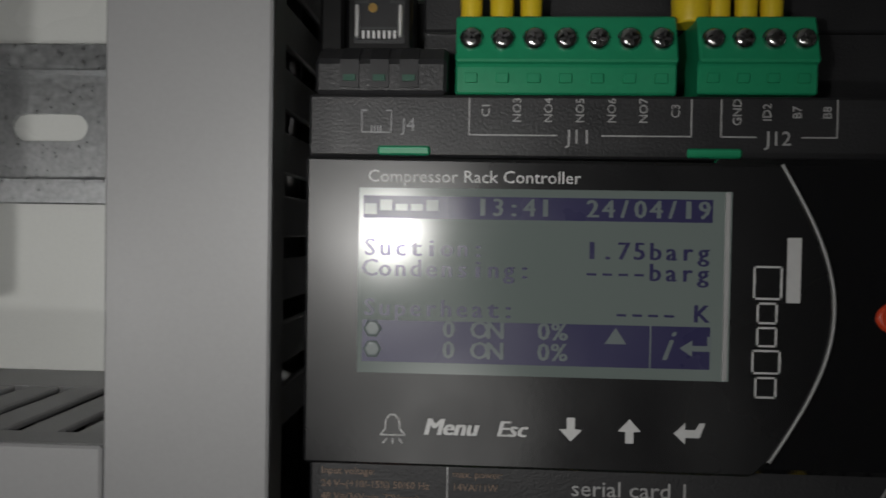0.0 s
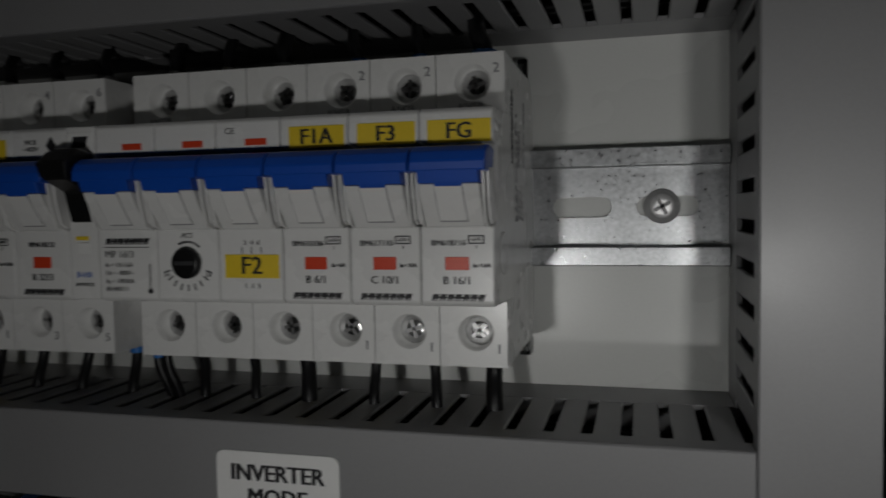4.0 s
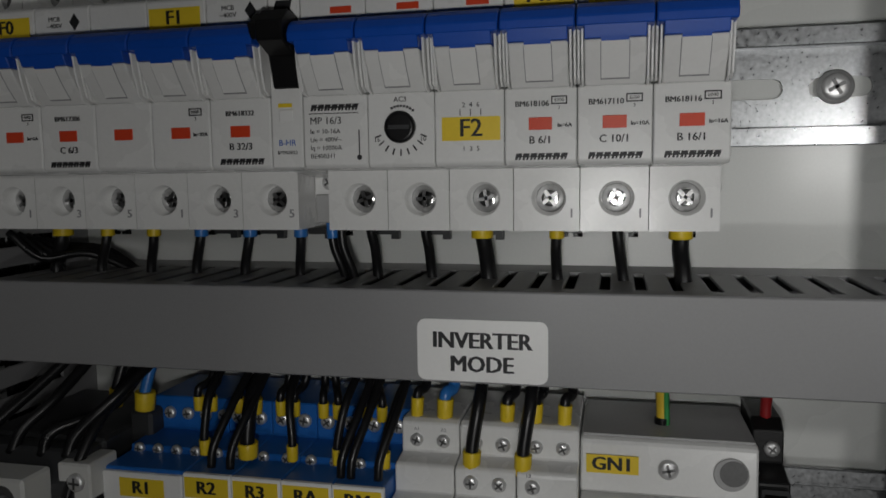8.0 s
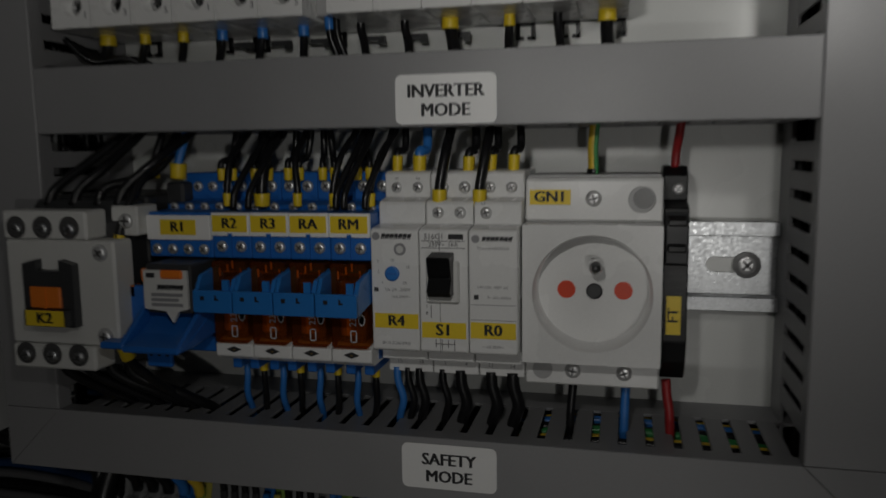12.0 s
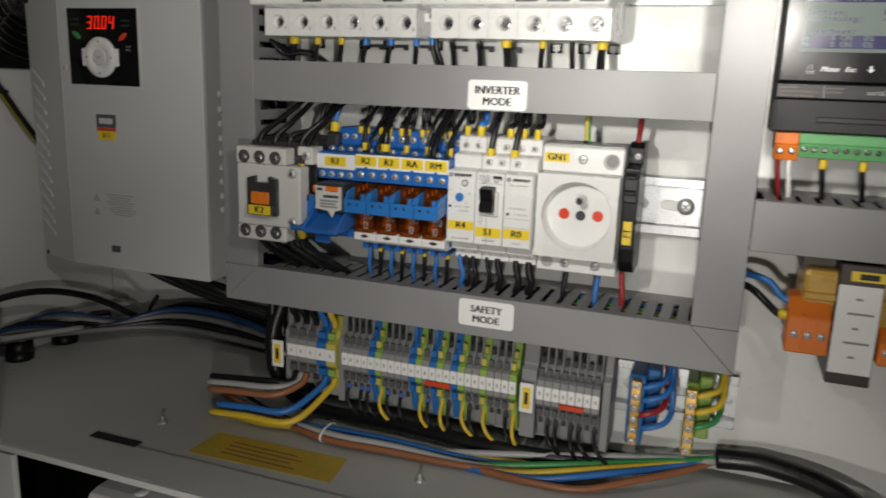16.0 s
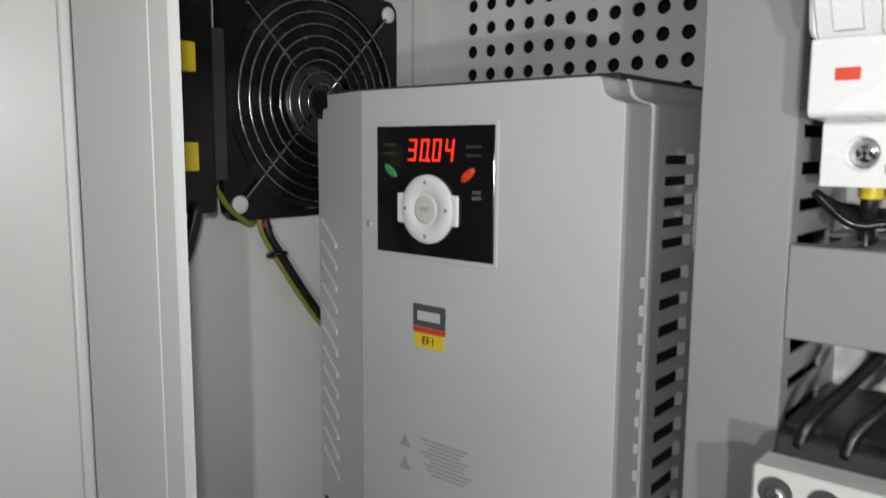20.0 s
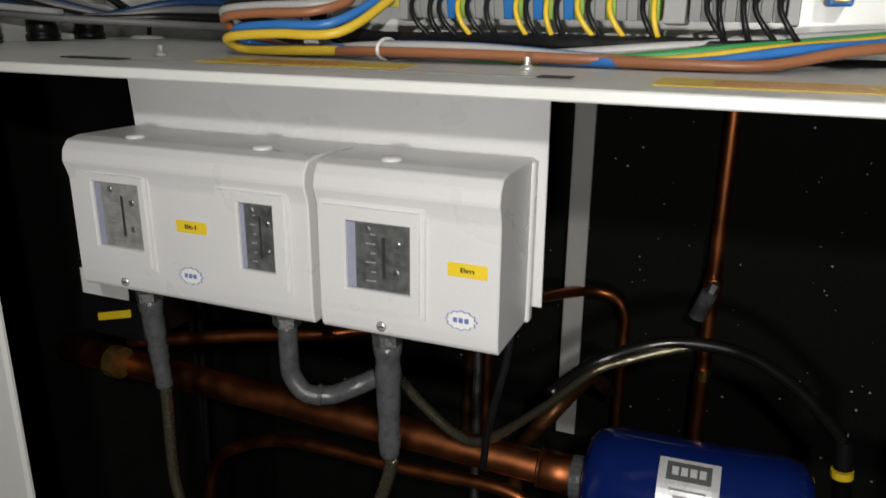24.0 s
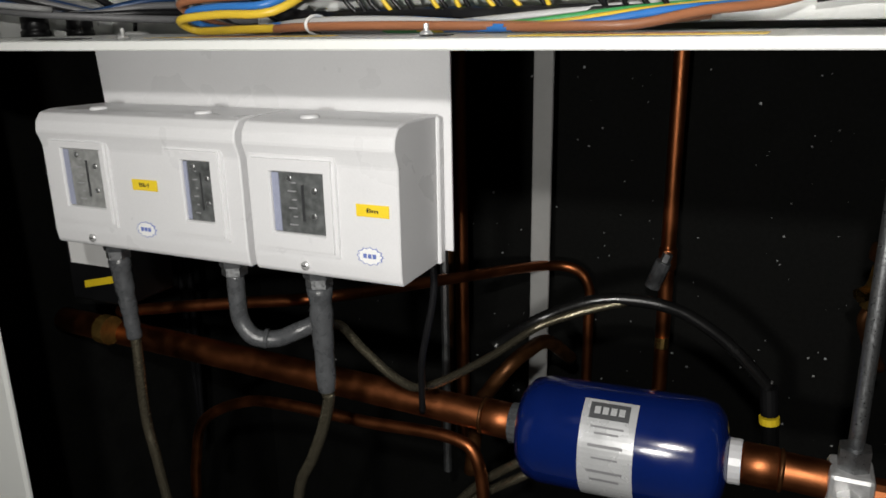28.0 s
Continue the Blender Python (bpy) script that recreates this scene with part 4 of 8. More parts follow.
wire([(-0.1815, -0.0720, -0.1600), (-0.1805, -0.0700, -0.1660), (-0.1750, -0.0600, -0.1780), (-0.1690, -0.0450, -0.1920), (-0.1680, -0.0400, -0.2030)], WBLACK, 0.0018, 0.0026, BLACKW)
wire([(-0.1725, -0.0440, -0.0975), (-0.1720, -0.0440, -0.0920), (-0.1700, -0.0400, -0.0800), (-0.1690, -0.0350, -0.0700)], WBLUE, 0.0018, 0.0032, "two blue wires in one yellow end sleeve")
wire([(-0.1830, -0.0440, -0.0970), (-0.1825, -0.0440, -0.0920), (-0.1805, -0.0400, -0.0800), (-0.1790, -0.0350, -0.0700)], WBLACK, 0.0016, 0.0022, BLACKW)
plinth = solid("terminal_plinth", box(-0.1800, -0.1720, -0.0420, -0.0080, -0.1690, -0.1000, 0.001), DGREY, "dark grey plastic plinth beside the contactor", "plinth")

# relay sockets: stepped blue body, white tag strip, amber relay, blue clip, white retaining base
AMBER = bpy.data.materials.new("amber_relay_case")
AMBER.use_nodes = True
nt = AMBER.node_tree
clear = nt.nodes.new("ShaderNodeBsdfTransparent")
clear.inputs["Color"].default_value = (0.76, 0.40, 0.14, 1)
blend = nt.nodes.new("ShaderNodeMixShader")
blend.inputs[0].default_value = 0.28
shell = nt.nodes["Principled BSDF"]
shell.inputs["Base Color"].default_value, shell.inputs["Roughness"].default_value = (0.20, 0.050, 0.011, 1), 0.06
nt.links.new(clear.outputs[0], blend.inputs[1])
nt.links.new(shell.outputs[0], blend.inputs[2])
nt.links.new(blend.outputs[0], nt.nodes["Material Output"].inputs["Surface"])
CLIPB = mat("clip_blue", (0.020, 0.165, 0.48), 0.36, vary=0.05)
COIL = mat("relay_works", (0.34, 0.23, 0.08), 0.32, 0.6, vary=0.5, scale=260)
GOLD = mat("gold_contact", (0.80, 0.48, 0.14), 0.4, 0.4, vary=0.15)
BRASS = mat("brass", (0.75, 0.48, 0.16), 0.25, 1.0, vary=0.15)


def socket_body(w):
    """Stepped side outline of a relay socket, swept over its width."""
    o = [(-0.0080, 0.0380), (-0.0350, 0.0380), (-0.0350, 0.0270), (-0.0490, 0.0262), (-0.0490, 0.0245), (-0.0618, 0.0242), (-0.0618, 0.0075), (-0.0480, 0.0060), (-0.0450, -0.0230), (-0.0560, -0.0240), (-0.0560, -0.0300), (-0.0350, -0.0330), (-0.0080, -0.0330)]
    return prism(o, "x", -w / 2 + 0.0001, w / 2 - 0.0001, 0.0004)


def relay(x, w, tag, label):
    t = thing("relay", (x, 0, Z2), label, "relay", "plug-in relays")
    part("socket", socket_body(w), RBLUE, t, "blue plastic relay socket")
    part("tag_strip", box(-w / 2 + 0.0001, w / 2 - 0.0001, -0.0630, -0.0612, 0.0157, 0.0243, 0.0003), PAPER, t)
    tag_text(tag, 0, -0.0630, 0.0203, w - 0.0016, 0.0060, 0.0050, t)
    for k in (-1, 1):
        screw(k * w * 0.25, -0.0618, 0.0118, 0.0021, t, "terminal_screw")
        screw(k * w * 0.25, -0.0490, 0.0253, 0.0018, t, "terminal_screw")
        screw(k * w * 0.25, -0.0350, 0.0325, 0.0023, t, "terminal_screw")
    part("divider", box(-0.0002, 0.0002, -0.0626, -0.0612, 0.0078, 0.0155), RBLUE, t)
    part("nc_mark", box(-0.0008, 0.0008, -0.0634, -0.0630, 0.0158, 0.0168), RBLUE, t)
    part("relay_case", box(-w / 2 + 0.0010, w / 2 - 0.0010, -0.0660, -0.0430, -0.0235, 0.0068, 0.0006), AMBER, t, "clear amber plastic relay case")
    part("relay_works", box(-w / 2 + 0.0026, w / 2 - 0.0032, -0.0620, -0.0440, -0.0225, 0.0000, 0.001), COIL, t)
    for k in range(4):
        part("contact", cyl((-0.0040 + 0.0026 * k, -0.0645 + 0.001 * (k % 2), 0.0012 + 0.0014 * (k % 3)), "z", 0.0004, 0.0028, 8), GOLD, t)
    part("winding", cyl((-0.0010, -0.0622, -0.0190), "z", 0.0030, 0.0120, 14), GOLD, t, "golden copper winding")
    part("contact", box(-0.0040, 0.0035, -0.0630, -0.0622, 0.0022, 0.0030), BRASS, t)
    # printed coil sign on the case
    f = bmesh.new()
    for q in ((0.0006, 0.0030, -0.0212, -0.0208), (0.0006, 0.0030, -0.0172, -0.0168), (0.0006, 0.0010, -0.0212, -0.0168), (0.0026, 0.0030, -0.0212, -0.0168)):
        box(q[0], q[1], -0.06618, -0.0661, q[2], q[3], bm=f)
    part("coil_sign", f, WINK, t)
    text("230", 0.0036, 0.0018, -0.0661, -0.0128, WINK, t, turn=-90)
    seal = lathe([(0.0017, 0), (0.0017, 0.00012), (0.0013, 0.00012), (0.0013, 0.0)], (0, 0, 0), "-y", 20)
    bmesh.ops.scale(seal, vec=(0.75, 1, 1.25), verts=seal.verts)
    bmesh.ops.translate(seal, vec=(0.0049, -0.0661, -0.0130), verts=seal.verts)
    part("approval_seal", seal, WINK, t)
    # clip across the relay
    c = bmesh.new()
    prism([(-0.0610, 0.0045), (-0.0740, 0.0020), (-0.0775, -0.0040), (-0.0775, -0.0098), (-0.0610, -0.0075)], "x", w / 2 - 0.0018, w / 2 - 0.0002, 0.0003, bm=c)
    prism([(-0.0610, 0.0050), (-0.0735, 0.0030), (-0.0775, -0.0030), (-0.0775, -0.0098), (-0.0610, -0.0075)], "x", -w / 2 + 0.0002, -w / 2 + 0.0016, 0.0003, bm=c)
    box(-w / 2 + 0.0002, w / 2 - 0.0002, -0.0780, -0.0765, -0.0098, -0.0018, 0.0003, bm=c)
    box(w / 2 - 0.0042, w / 2 - 0.0018, -0.0768, -0.0755, -0.0030, 0.0018, bm=c)
    part("clip", c, CLIPB, t, "blue plastic retaining clip")
    # black patches on the clip for the shade in its cut-outs
    part("clip_slot_shade", box(-0.0043, -0.0029, -0.0783, -0.0779, -0.0052, -0.0038), INK, t)
    part("clip_notch_shade", prism([(0.0012, -0.0052), (0.0026, -0.0052), (0.0026, -0.0046), (0.0018, -0.0046), (0.0018, -0.0034), (0.0012, -0.0034)], "y", -0.0783, -0.0779), INK, t)
    part("foot", prism([(-0.0430, -0.0228), (-0.0600, -0.0228), (-0.0640, -0.0245), (-0.0640, -0.0290), (-0.0600, -0.0312), (-0.0430, -0.0312)], "x", -w / 2 + 0.0002, w / 2 - 0.0002, 0.0004), WHITE, t, "white plastic foot")
    part("foot_eye", prism([(-0.0030, -0.0264), (0.0, -0.0252), (0.0030, -0.0264), (0.0, -0.0276)], "y", -0.0643, -0.0640), DGREY, t)
    part("lamp", box(-0.0003, 0.0005, -0.0645, -0.0643, -0.0267, -0.0262), COIL, t)
    for k in (-1, 1):
        part("lower_terminal", box(k * 0.0036 - 0.0018, k * 0.0036 + 0.0018, -0.0560, -0.0350, -0.0360, -0.0313, 0.0004), RBLUE, t)
    return t


W4 = 0.01535
for i, tag in enumerate(("R2", "R3", "RA", "RM")):
    xc = -0.1483 + W4 * (i + 0.5)
    relay(xc, W4, tag, f"blue relay socket with amber plug-in relay, tagged {tag}")
    for k in (-1, 1):
        wire([(xc + k * 0.0036, -0.0480, -0.1708), (xc + k * 0.0036, -0.0480, -0.1760), (xc + k * 0.004 - 0.001, -0.0460, -0.1840), (xc + k * 0.003 - 0.003, -0.0400, -0.1935), (xc + k * 0.003 - 0.004, -0.0370, -0.2050)], WBLUE if k < 0 else WBLACK, 0.0013, 0.0016 if k > 0 else None, "{} wire from a relay down into the duct".format("blue" if k < 0 else "black"), group="relay wires below", flen=0.0035)

# first relay: wider socket, clip swung down, white faced relay
r1 = thing("relay", (-0.1616, 0, Z2), "wide blue relay socket with an open clip, tagged R1", "relay", "plug-in relays")
WR = 0.0265
part("socket", socket_body(WR), RBLUE, r1, "blue plastic relay socket")
part("tag_strip", box(-WR / 2, WR / 2 - 0.0002, -0.0632, -0.0612, 0.0140, 0.0232, 0.0003), PAPER, r1)
tag_text("R1", 0.0, -0.0632, 0.0188, 0.0146, 0.0056, 0.0050, r1)
for k in range(4):
    screw(-0.0098 + 0.0065 * k, -0.0618, 0.0105, 0.0020, r1, "terminal_screw")
    screw(-0.0098 + 0.0065 * k, -0.0490, 0.0253, 0.0018, r1, "terminal_screw")
    screw(-0.0075 + 0.0065 * k, -0.0350, 0.0325, 0.0021, r1, "terminal_screw")
part("relay_case", box(-0.0060, 0.0120, -0.0760, -0.0480, -0.0110, 0.0068, 0.0006), DGREY, r1, "grey relay case")
part("relay_face", prism([(-0.0062, 0.0048), (0.0112, 0.0048), (0.0112, -0.0090), (0.0072, -0.0100), (0.0050, -0.0142), (0.0024, -0.0100), (-0.0062, -0.0092)], "y", -0.0772, -0.0758), OFFW, r1, "printed white relay face")
part("test_button", box(0.0008, 0.0096, -0.0778, -0.0768, 0.0018, 0.0050, 0.0006), ORANGE, r1, "orange test button")
part("window", box(-0.0048, -0.0016, -0.0776, -0.0771, 0.0022, 0.0038), DGREY, r1)
brand_bar(0.0042, -0.0013, 0.0105, r1, y=-0.0772, h=0.0019)
bars(0.0030, -0.0772, -0.0058, 0.0125, 0.0048, GINK, r1, rows=3)
cl = bmesh.new()
prism([(-0.0480, -0.0080), (-0.0640, -0.0100), (-0.0800, -0.0180), (-0.0890, -0.0205), (-0.0895, -0.0225), (-0.0780, -0.0225), (-0.0600, -0.0200), (-0.0480, -0.0180)], "x", -0.0085, 0.0140, 0.0008, bm=cl)
prism([(-0.0600, 0.0010), (-0.0680, -0.0060), (-0.0880, -0.0200), (-0.0880, -0.0218), (-0.0600, -0.0160)], "x", -0.0105, -0.0085, 0.0004, bm=cl)
prism([(-0.0600, 0.0010), (-0.0680, -0.0060), (-0.0880, -0.0200), (-0.0880, -0.0218), (-0.0600, -0.0160)], "x", 0.0120, 0.0138, 0.0004, bm=cl)
box(-0.0195, 0.0020, -0.0860, -0.0740, -0.0225, -0.0200, 0.0006, bm=cl)
part("clip", cl, RBLUE, r1, "blue plastic clip swung open")
part("clip_tab", prism([(-0.0055, -0.0205), (0.0045, -0.0205), (0.0045, -0.0300), (-0.0055, -0.0300)], "y", -0.0790, -0.0772, 0.0004), RBLUE, r1)
part("clip_tongue", box(-0.0160, -0.0100, -0.0720, -0.0690, -0.0215, -0.0020, 0.0005), RBLUE, r1)
for k in range(3):
    # shade of a slot in the tab, put on as a black patch
    part("tab_slot_shade", box(-0.0040 + k * 0.0032, -0.0030 + k * 0.0032, -0.0793, -0.0789, -0.0260, -0.0235), INK, r1)
part("orange_flag", box(-0.0125, -0.0090, -0.0700, -0.0620, -0.0010, 0.0040, 0.0006), ORANGE, r1)

# wires on the relays' upper terminals
rw = random.Random(11)
for i in range(17):
    x = -0.1660 + i * 0.00475
    deep = i % 3
    y, z = ((-0.0385, -0.0985), (-0.0520, -0.1075), (-0.0385, -0.0985))[deep]
    r = 0.0023 if i in (6, 7) else 0.0013
    dx = rw.uniform(-0.004, 0.005)
    if i in (0, 1):
        continue
    wire([(x, y, z), (x + 0.0002, y - 0.0003, z + 0.006), (x + dx * 0.6, y + 0.004, -0.0900), (x + dx, -0.0330, -0.0800), (x + dx, -0.0310, -0.0700)], WBLACK, r, r * 1.3, BLACKW, group="relay wires above", flen=0.0048)
for i, x in enumerate((-0.1405, -0.1345, -0.1005, -0.0975, -0.0895)):
    wire([(x, -0.0600, -0.1090), (x + 0.0005, -0.0590, -0.1030), (x + 0.003, -0.0520, -0.0930), (x + 0.004, -0.0400, -0.0830), (x + 0.004, -0.0320, -0.0720)], WBLACK, 0.0013, None, "black wire looping over the relay tags into the duct", group="relay wires above")


def slim(x0, x1, name, label, category, steps):
    """A slim device: stepped side outline swept over its width."""
    t = thing(name, ((x0 + x1) / 2, 0, Z2), label, category)
    w = (x1 - x0) / 2
    part("body", prism(steps, "x", -w + 0.00015, w - 0.00015, 0.0004), WHITE, t)
    return t, w


STEP = [(-0.0080, -0.0330), (-0.0080, 0.0350), (-0.0120, 0.0385), (-0.0430, 0.0385), (-0.0450, 0.0375), (-0.0450, 0.0290), (-0.0520, 0.0280), (-0.0530, 0.0270), (-0.0530, 0.0200), (-0.0620, 0.0192), (-0.0632, 0.0182), (-0.0632, -0.0235), (-0.0620, -0.0243), (-0.0530, -0.0250), (-0.0530, -0.0300), (-0.0450, -0.0310), (-0.0450, -0.0370), (-0.0120, -0.0370)]
r4, w = slim(-0.0868, -0.0694, "timer_relay", "white timer relay with a blue knob and yellow R4 tag", "timer", STEP)
tag_text("R4", 0.0004, -0.0632, -0.0133, 0.0158, 0.0052, 0.0050, r4)
part("knob", lathe([(0.0026, 0), (0.0026, 0.0008), (0.0020, 0.0010)], (-0.0008, -0.0632, 0.0035), "-y", 20), WBLUE, r4, "blue setting knob")
part("knob_slot", box(-0.0025, 0.0009, -0.0643, -0.0641, 0.0033, 0.0037), BINK, r4)
brand_bar(0.0005, 0.0165, 0.0110, r4, y=-0.0632, h=0.0019)
part("maker_sign", lathe([(0.0014, 0), (0.0014, 0.00015)], (-0.0066, -0.0632, 0.0165), "-y", 14), GINK, r4)
for k in (0, 1):
    part("mode_ring", lathe([(0.0022 - k * 0.0009, 0), (0.0022 - k * 0.0009, 0.0001 + 0.0001 * k)], (0.0020, -0.0632, 0.0120), "-y", 16), GINK if k == 0 else OFFW, r4)
for s, x, z in (("T", -0.0060, 0.0075), ("10", -0.0008, 0.0082), ("15", 0.0048, 0.0058), ("20", 0.0036, 0.0002), ("5", -0.0058, 0.0040), ("1", -0.0045, 0.0002)):
    text(s, 0.0015, x, -0.0632, z, GINK, r4)
text("Us 24...240V", 0.0018, 0.0010, -0.0632, -0.0022, GINK, r4)
part("led", box(-0.0075, -0.0060, -0.0634, -0.0631, -0.0030, -0.0015), DGREY, r4)
text("16A 250V~", 0.0015, 0.0020, -0.0632, -0.0047, GINK, r4)
for k in range(4):
    part("mode_box", box(-0.0060 + k * 0.0035, -0.0044 + k * 0.0035, -0.0634, -0.0631, -0.0085, -0.0068), WHITE, r4)
text("80.21.0.240.0000", 0.0015, 0.0002, -0.0632, -0.0213, GINK, r4)
for k, s in ((-1, "A1"), (1, "A2")):
    screw(k * 0.0040, -0.0450, 0.0325, 0.0020, r4, "terminal_screw")
    text(s, 0.0014, k * 0.0040, -0.0450, 0.0357, GINK, r4)
    text("15" if k < 0 else "18", 0.0020, k * 0.0042, -0.0450, -0.0330, GINK, r4)

s1 = slim(-0.0693, -0.0520, "modular_switch", "white modular switch with a black rocker and yellow S1 tag", "switch", STEP)[0]
tag_text("S1", 0.0, -0.0632, -0.0160, 0.0156, 0.0056, 0.0054, s1)
part("rocker_guard", box(-0.0058, 0.0058, -0.0655, -0.0630, -0.0060, 0.0085, 0.0006), OFFW, s1)
part("rocker", prism([(-0.0640, 0.0115), (-0.0720, 0.0105), (-0.0700, 0.0040), (-0.0690, 0.0030), (-0.0720, -0.0010), (-0.0700, -0.0032), (-0.0640, -0.0034)], "x", -0.0040, 0.0040, 0.0004), BLACK, s1, "black plastic rocker")
text("S16G1", 0.0026, -0.0032, -0.0632, 0.0166, INK, s1)
bars(0.0044, -0.0632, 0.0166, 0.0052, 0.0018, INK, s1)
part("rule", box(-0.0076, 0.0076, -0.06335, -0.0632, 0.0150, 0.0152), INK, s1)
text("230V~  16A", 0.0021, 0.0, -0.0632, 0.0139, INK, s1)
part("rule", box(-0.0076, 0.0076, -0.06335, -0.0632, 0.0126, 0.0128), INK, s1)
text("1", 0.0016, -0.0060, -0.0632, -0.0078, INK, s1)
text("0", 0.0016, -0.0060, -0.0632, -0.0102, INK, s1)
part("arrow", box(-0.0046, -0.0044, -0.06335, -0.0632, -0.0118, -0.0072), INK, s1)
b = bmesh.new()
for k in range(4):
    box(-0.0030 + k * 0.0022, -0.0028 + k * 0.0022, -0.06335, -0.0632, -0.0222 - 0.001 * (k % 2), -0.0192, bm=b)
box(-0.0034, 0.0040, -0.06335, -0.0632, -0.0210, -0.0208, bm=b)
part("circuit_sign", b, INK, s1)
part("seam", box(-0.0014, -0.0012, -0.06335, -0.0632, -0.0240, 0.0180), GINK, s1)
for k in (-1, 1):
    screw(k * 0.0040, -0.0530, 0.0240, 0.0021, s1, "terminal_screw")
    screw(k * 0.0040, -0.0450, 0.0325, 0.0022, s1, "terminal_screw")
    text("2" if k < 0 else "4", 0.0020, k * 0.0040, -0.0450, -0.0330, GINK, s1)

r0 = slim(-0.0519, -0.0350, "monitoring_relay", "white phase monitoring relay with yellow R0 tag", "relay", STEP)[0]
tag_text("R0", 0.0, -0.0632, -0.0155, 0.0156, 0.0056, 0.0052, r0)
part("maker_sign", lathe([(0.0014, 0), (0.0014, 0.00015)], (-0.0060, -0.0632, 0.0160), "-y", 14), GINK, r0)
brand_bar(0.0012, 0.0160, 0.0105, r0, y=-0.0632, h=0.0017)
text("70.61.8.400.0000", 0.0016, 0.0, -0.0632, 0.0128, GINK, r0)
text("UN 208...480V AC", 0.0014, 0.0, -0.0632, -0.0005, GINK, r0)
text("3~ (50...60Hz)", 0.0014, 0.0020, -0.0632, -0.0040, GINK, r0)
part("led", box(-0.0066, -0.0050, -0.0634, -0.0631, -0.0048, -0.0032), DGREY, r0)
text("~ 6A 250V~", 0.0015, 0.0, -0.0632, -0.0212, GINK, r0)
for z in (-0.0067, -0.0120):
    part("seam", box(-0.0078, 0.0078, -0.06335, -0.0632, z, z + 0.0002), GINK, r0)
for k in (-1, 1):
    screw(k * 0.0038, -0.0450, 0.0325, 0.0020, r0, "terminal_screw")
    text("11" if k < 0 else "14", 0.0022, k * 0.0040, -0.0450, -0.0330, GINK, r0)
screw(-0.0040, -0.0530, 0.0240, 0.0021, r0, "terminal_screw")
text("L3", 0.0015, -0.0050, -0.0530, 0.0271, GINK, r0)

def round_well(x0, x1, z0, z1, cx, cz, r, f, depth, back, n=48):
    """A block with a round well sunk into its front."""
    b = bmesh.new()
    ang = sorted([2 * math.pi * (k + 0.5) / n for k in range(n)] + [math.atan2(q - cz, p - cx) % (2 * math.pi) for p in (x0, x1) for q in (z0, z1)])
    rings = [[], [], [], []]
    for a in ang:
        c, s_ = math.cos(a), math.sin(a)
        m = min(((x1 - cx) if c > 0 else (cx - x0)) / max(abs(c), 1e-6), ((z1 - cz) if s_ > 0 else (cz - z0)) / max(abs(s_), 1e-6))
        for ring, (k, y) in zip(rings, ((m, f), (r, f), (r * 0.985, f + 0.0006), (r * 0.95, f + depth))):
            ring.append(b.verts.new((cx + c * k, y, cz + s_ * k)))
    N = len(ang)
    rear = [b.verts.new((v.co.x, back, v.co.z)) for v in rings[0]]
    for k in range(N):
        j = (k + 1) % N
        b.faces.new((rear[k], rear[j], rings[0][j], rings[0][k]))
        for u, v in zip(rings, rings[1:]):
            b.faces.new((u[k], u[j], v[j], v[k])).smooth = u is rings[2]
    b.faces.new(rings[3])
    bmesh.ops.recalc_face_normals(b, faces=b.faces)
    return b


# mains socket on the rail
gx = -0.0116
gn = thing("modular_socket", (gx, 0, Z2), "white modular mains socket with red shutters and yellow GN1 tag", "socket")
part("body", prism([(-0.0080, -0.0390), (-0.0080, 0.0360), (-0.0420, 0.0360), (-0.0440, 0.0350), (-0.0450, 0.0207), (-0.0430, 0.0203), (-0.0430, -0.0283), (-0.0440, -0.0285), (-0.0440, -0.0390)], "x", -0.0232, 0.0238, 0.0006), WHITE, gn)
part("front_block", round_well(-0.0230, 0.0236, -0.0281, 0.0202, 0.0006, -0.0035, 0.0203, -0.0552, 0.0118, -0.0429), WHITE, gn, "square front with a deep round socket well")
for x in (-0.0087, 0.0111):
    part("shutter", lathe([(0.0032, 0), (0.0032, 0.00025)], (x, -0.0434, -0.0039), "-y", 20), RED, gn, "red socket shutter")
part("centre_hole", lathe([(0.0029, 0), (0.0029, 0.0006), (0.0024, 0.0006), (0.0022, 0.0002)], (0.0011, -0.0434, -0.0043), "-y", 20), DGREY, gn)
part("earth_pin", lathe([(0.0024, 0), (0.0024, 0.0070), (0.0023, 0.0110), (0.0016, 0.0128), (0.0004, 0.0132)], (0.0018, -0.0434, 0.0056), "-y", 18), CHROME, gn, "steel earth pin")
tag_text("GN1", -0.0145, -0.0450, 0.0290, 0.0142, 0.0052, 0.0050, gn)
screw(0.0005, -0.0448, 0.0285, 0.0028, gn, "terminal_screw")
# flat discs; the darker, offset one paints the shade in the well
part("blank_well", lathe([(0.0046, 0), (0.0046, 0.0002), (0.0043, 0.0003)], (0.0168, -0.0448, 0.0282), "-y", 24), WGRY, gn)
part("well_shadow", lathe([(0.0036, 0.0003), (0.0036, 0.0005)], (0.0174, -0.0448, 0.0286), "-y", 20), SLOTM, gn)
for x, m in ((-0.0170, 0), (-0.0062, 1), (0.0118, 1)):
    if m:
        screw(x, -0.0440, -0.0335, 0.0028, gn, "terminal_screw")
    else:
        part("blank_well", lathe([(0.0036, 0), (0.0036, 0.0002)], (x, -0.0440, -0.0335), "-y", 20), WGRY, gn)
part("top_cover", box(-0.0225, 0.0232, -0.0420, -0.0100, 0.0360, 0.0366), WGRY, gn)
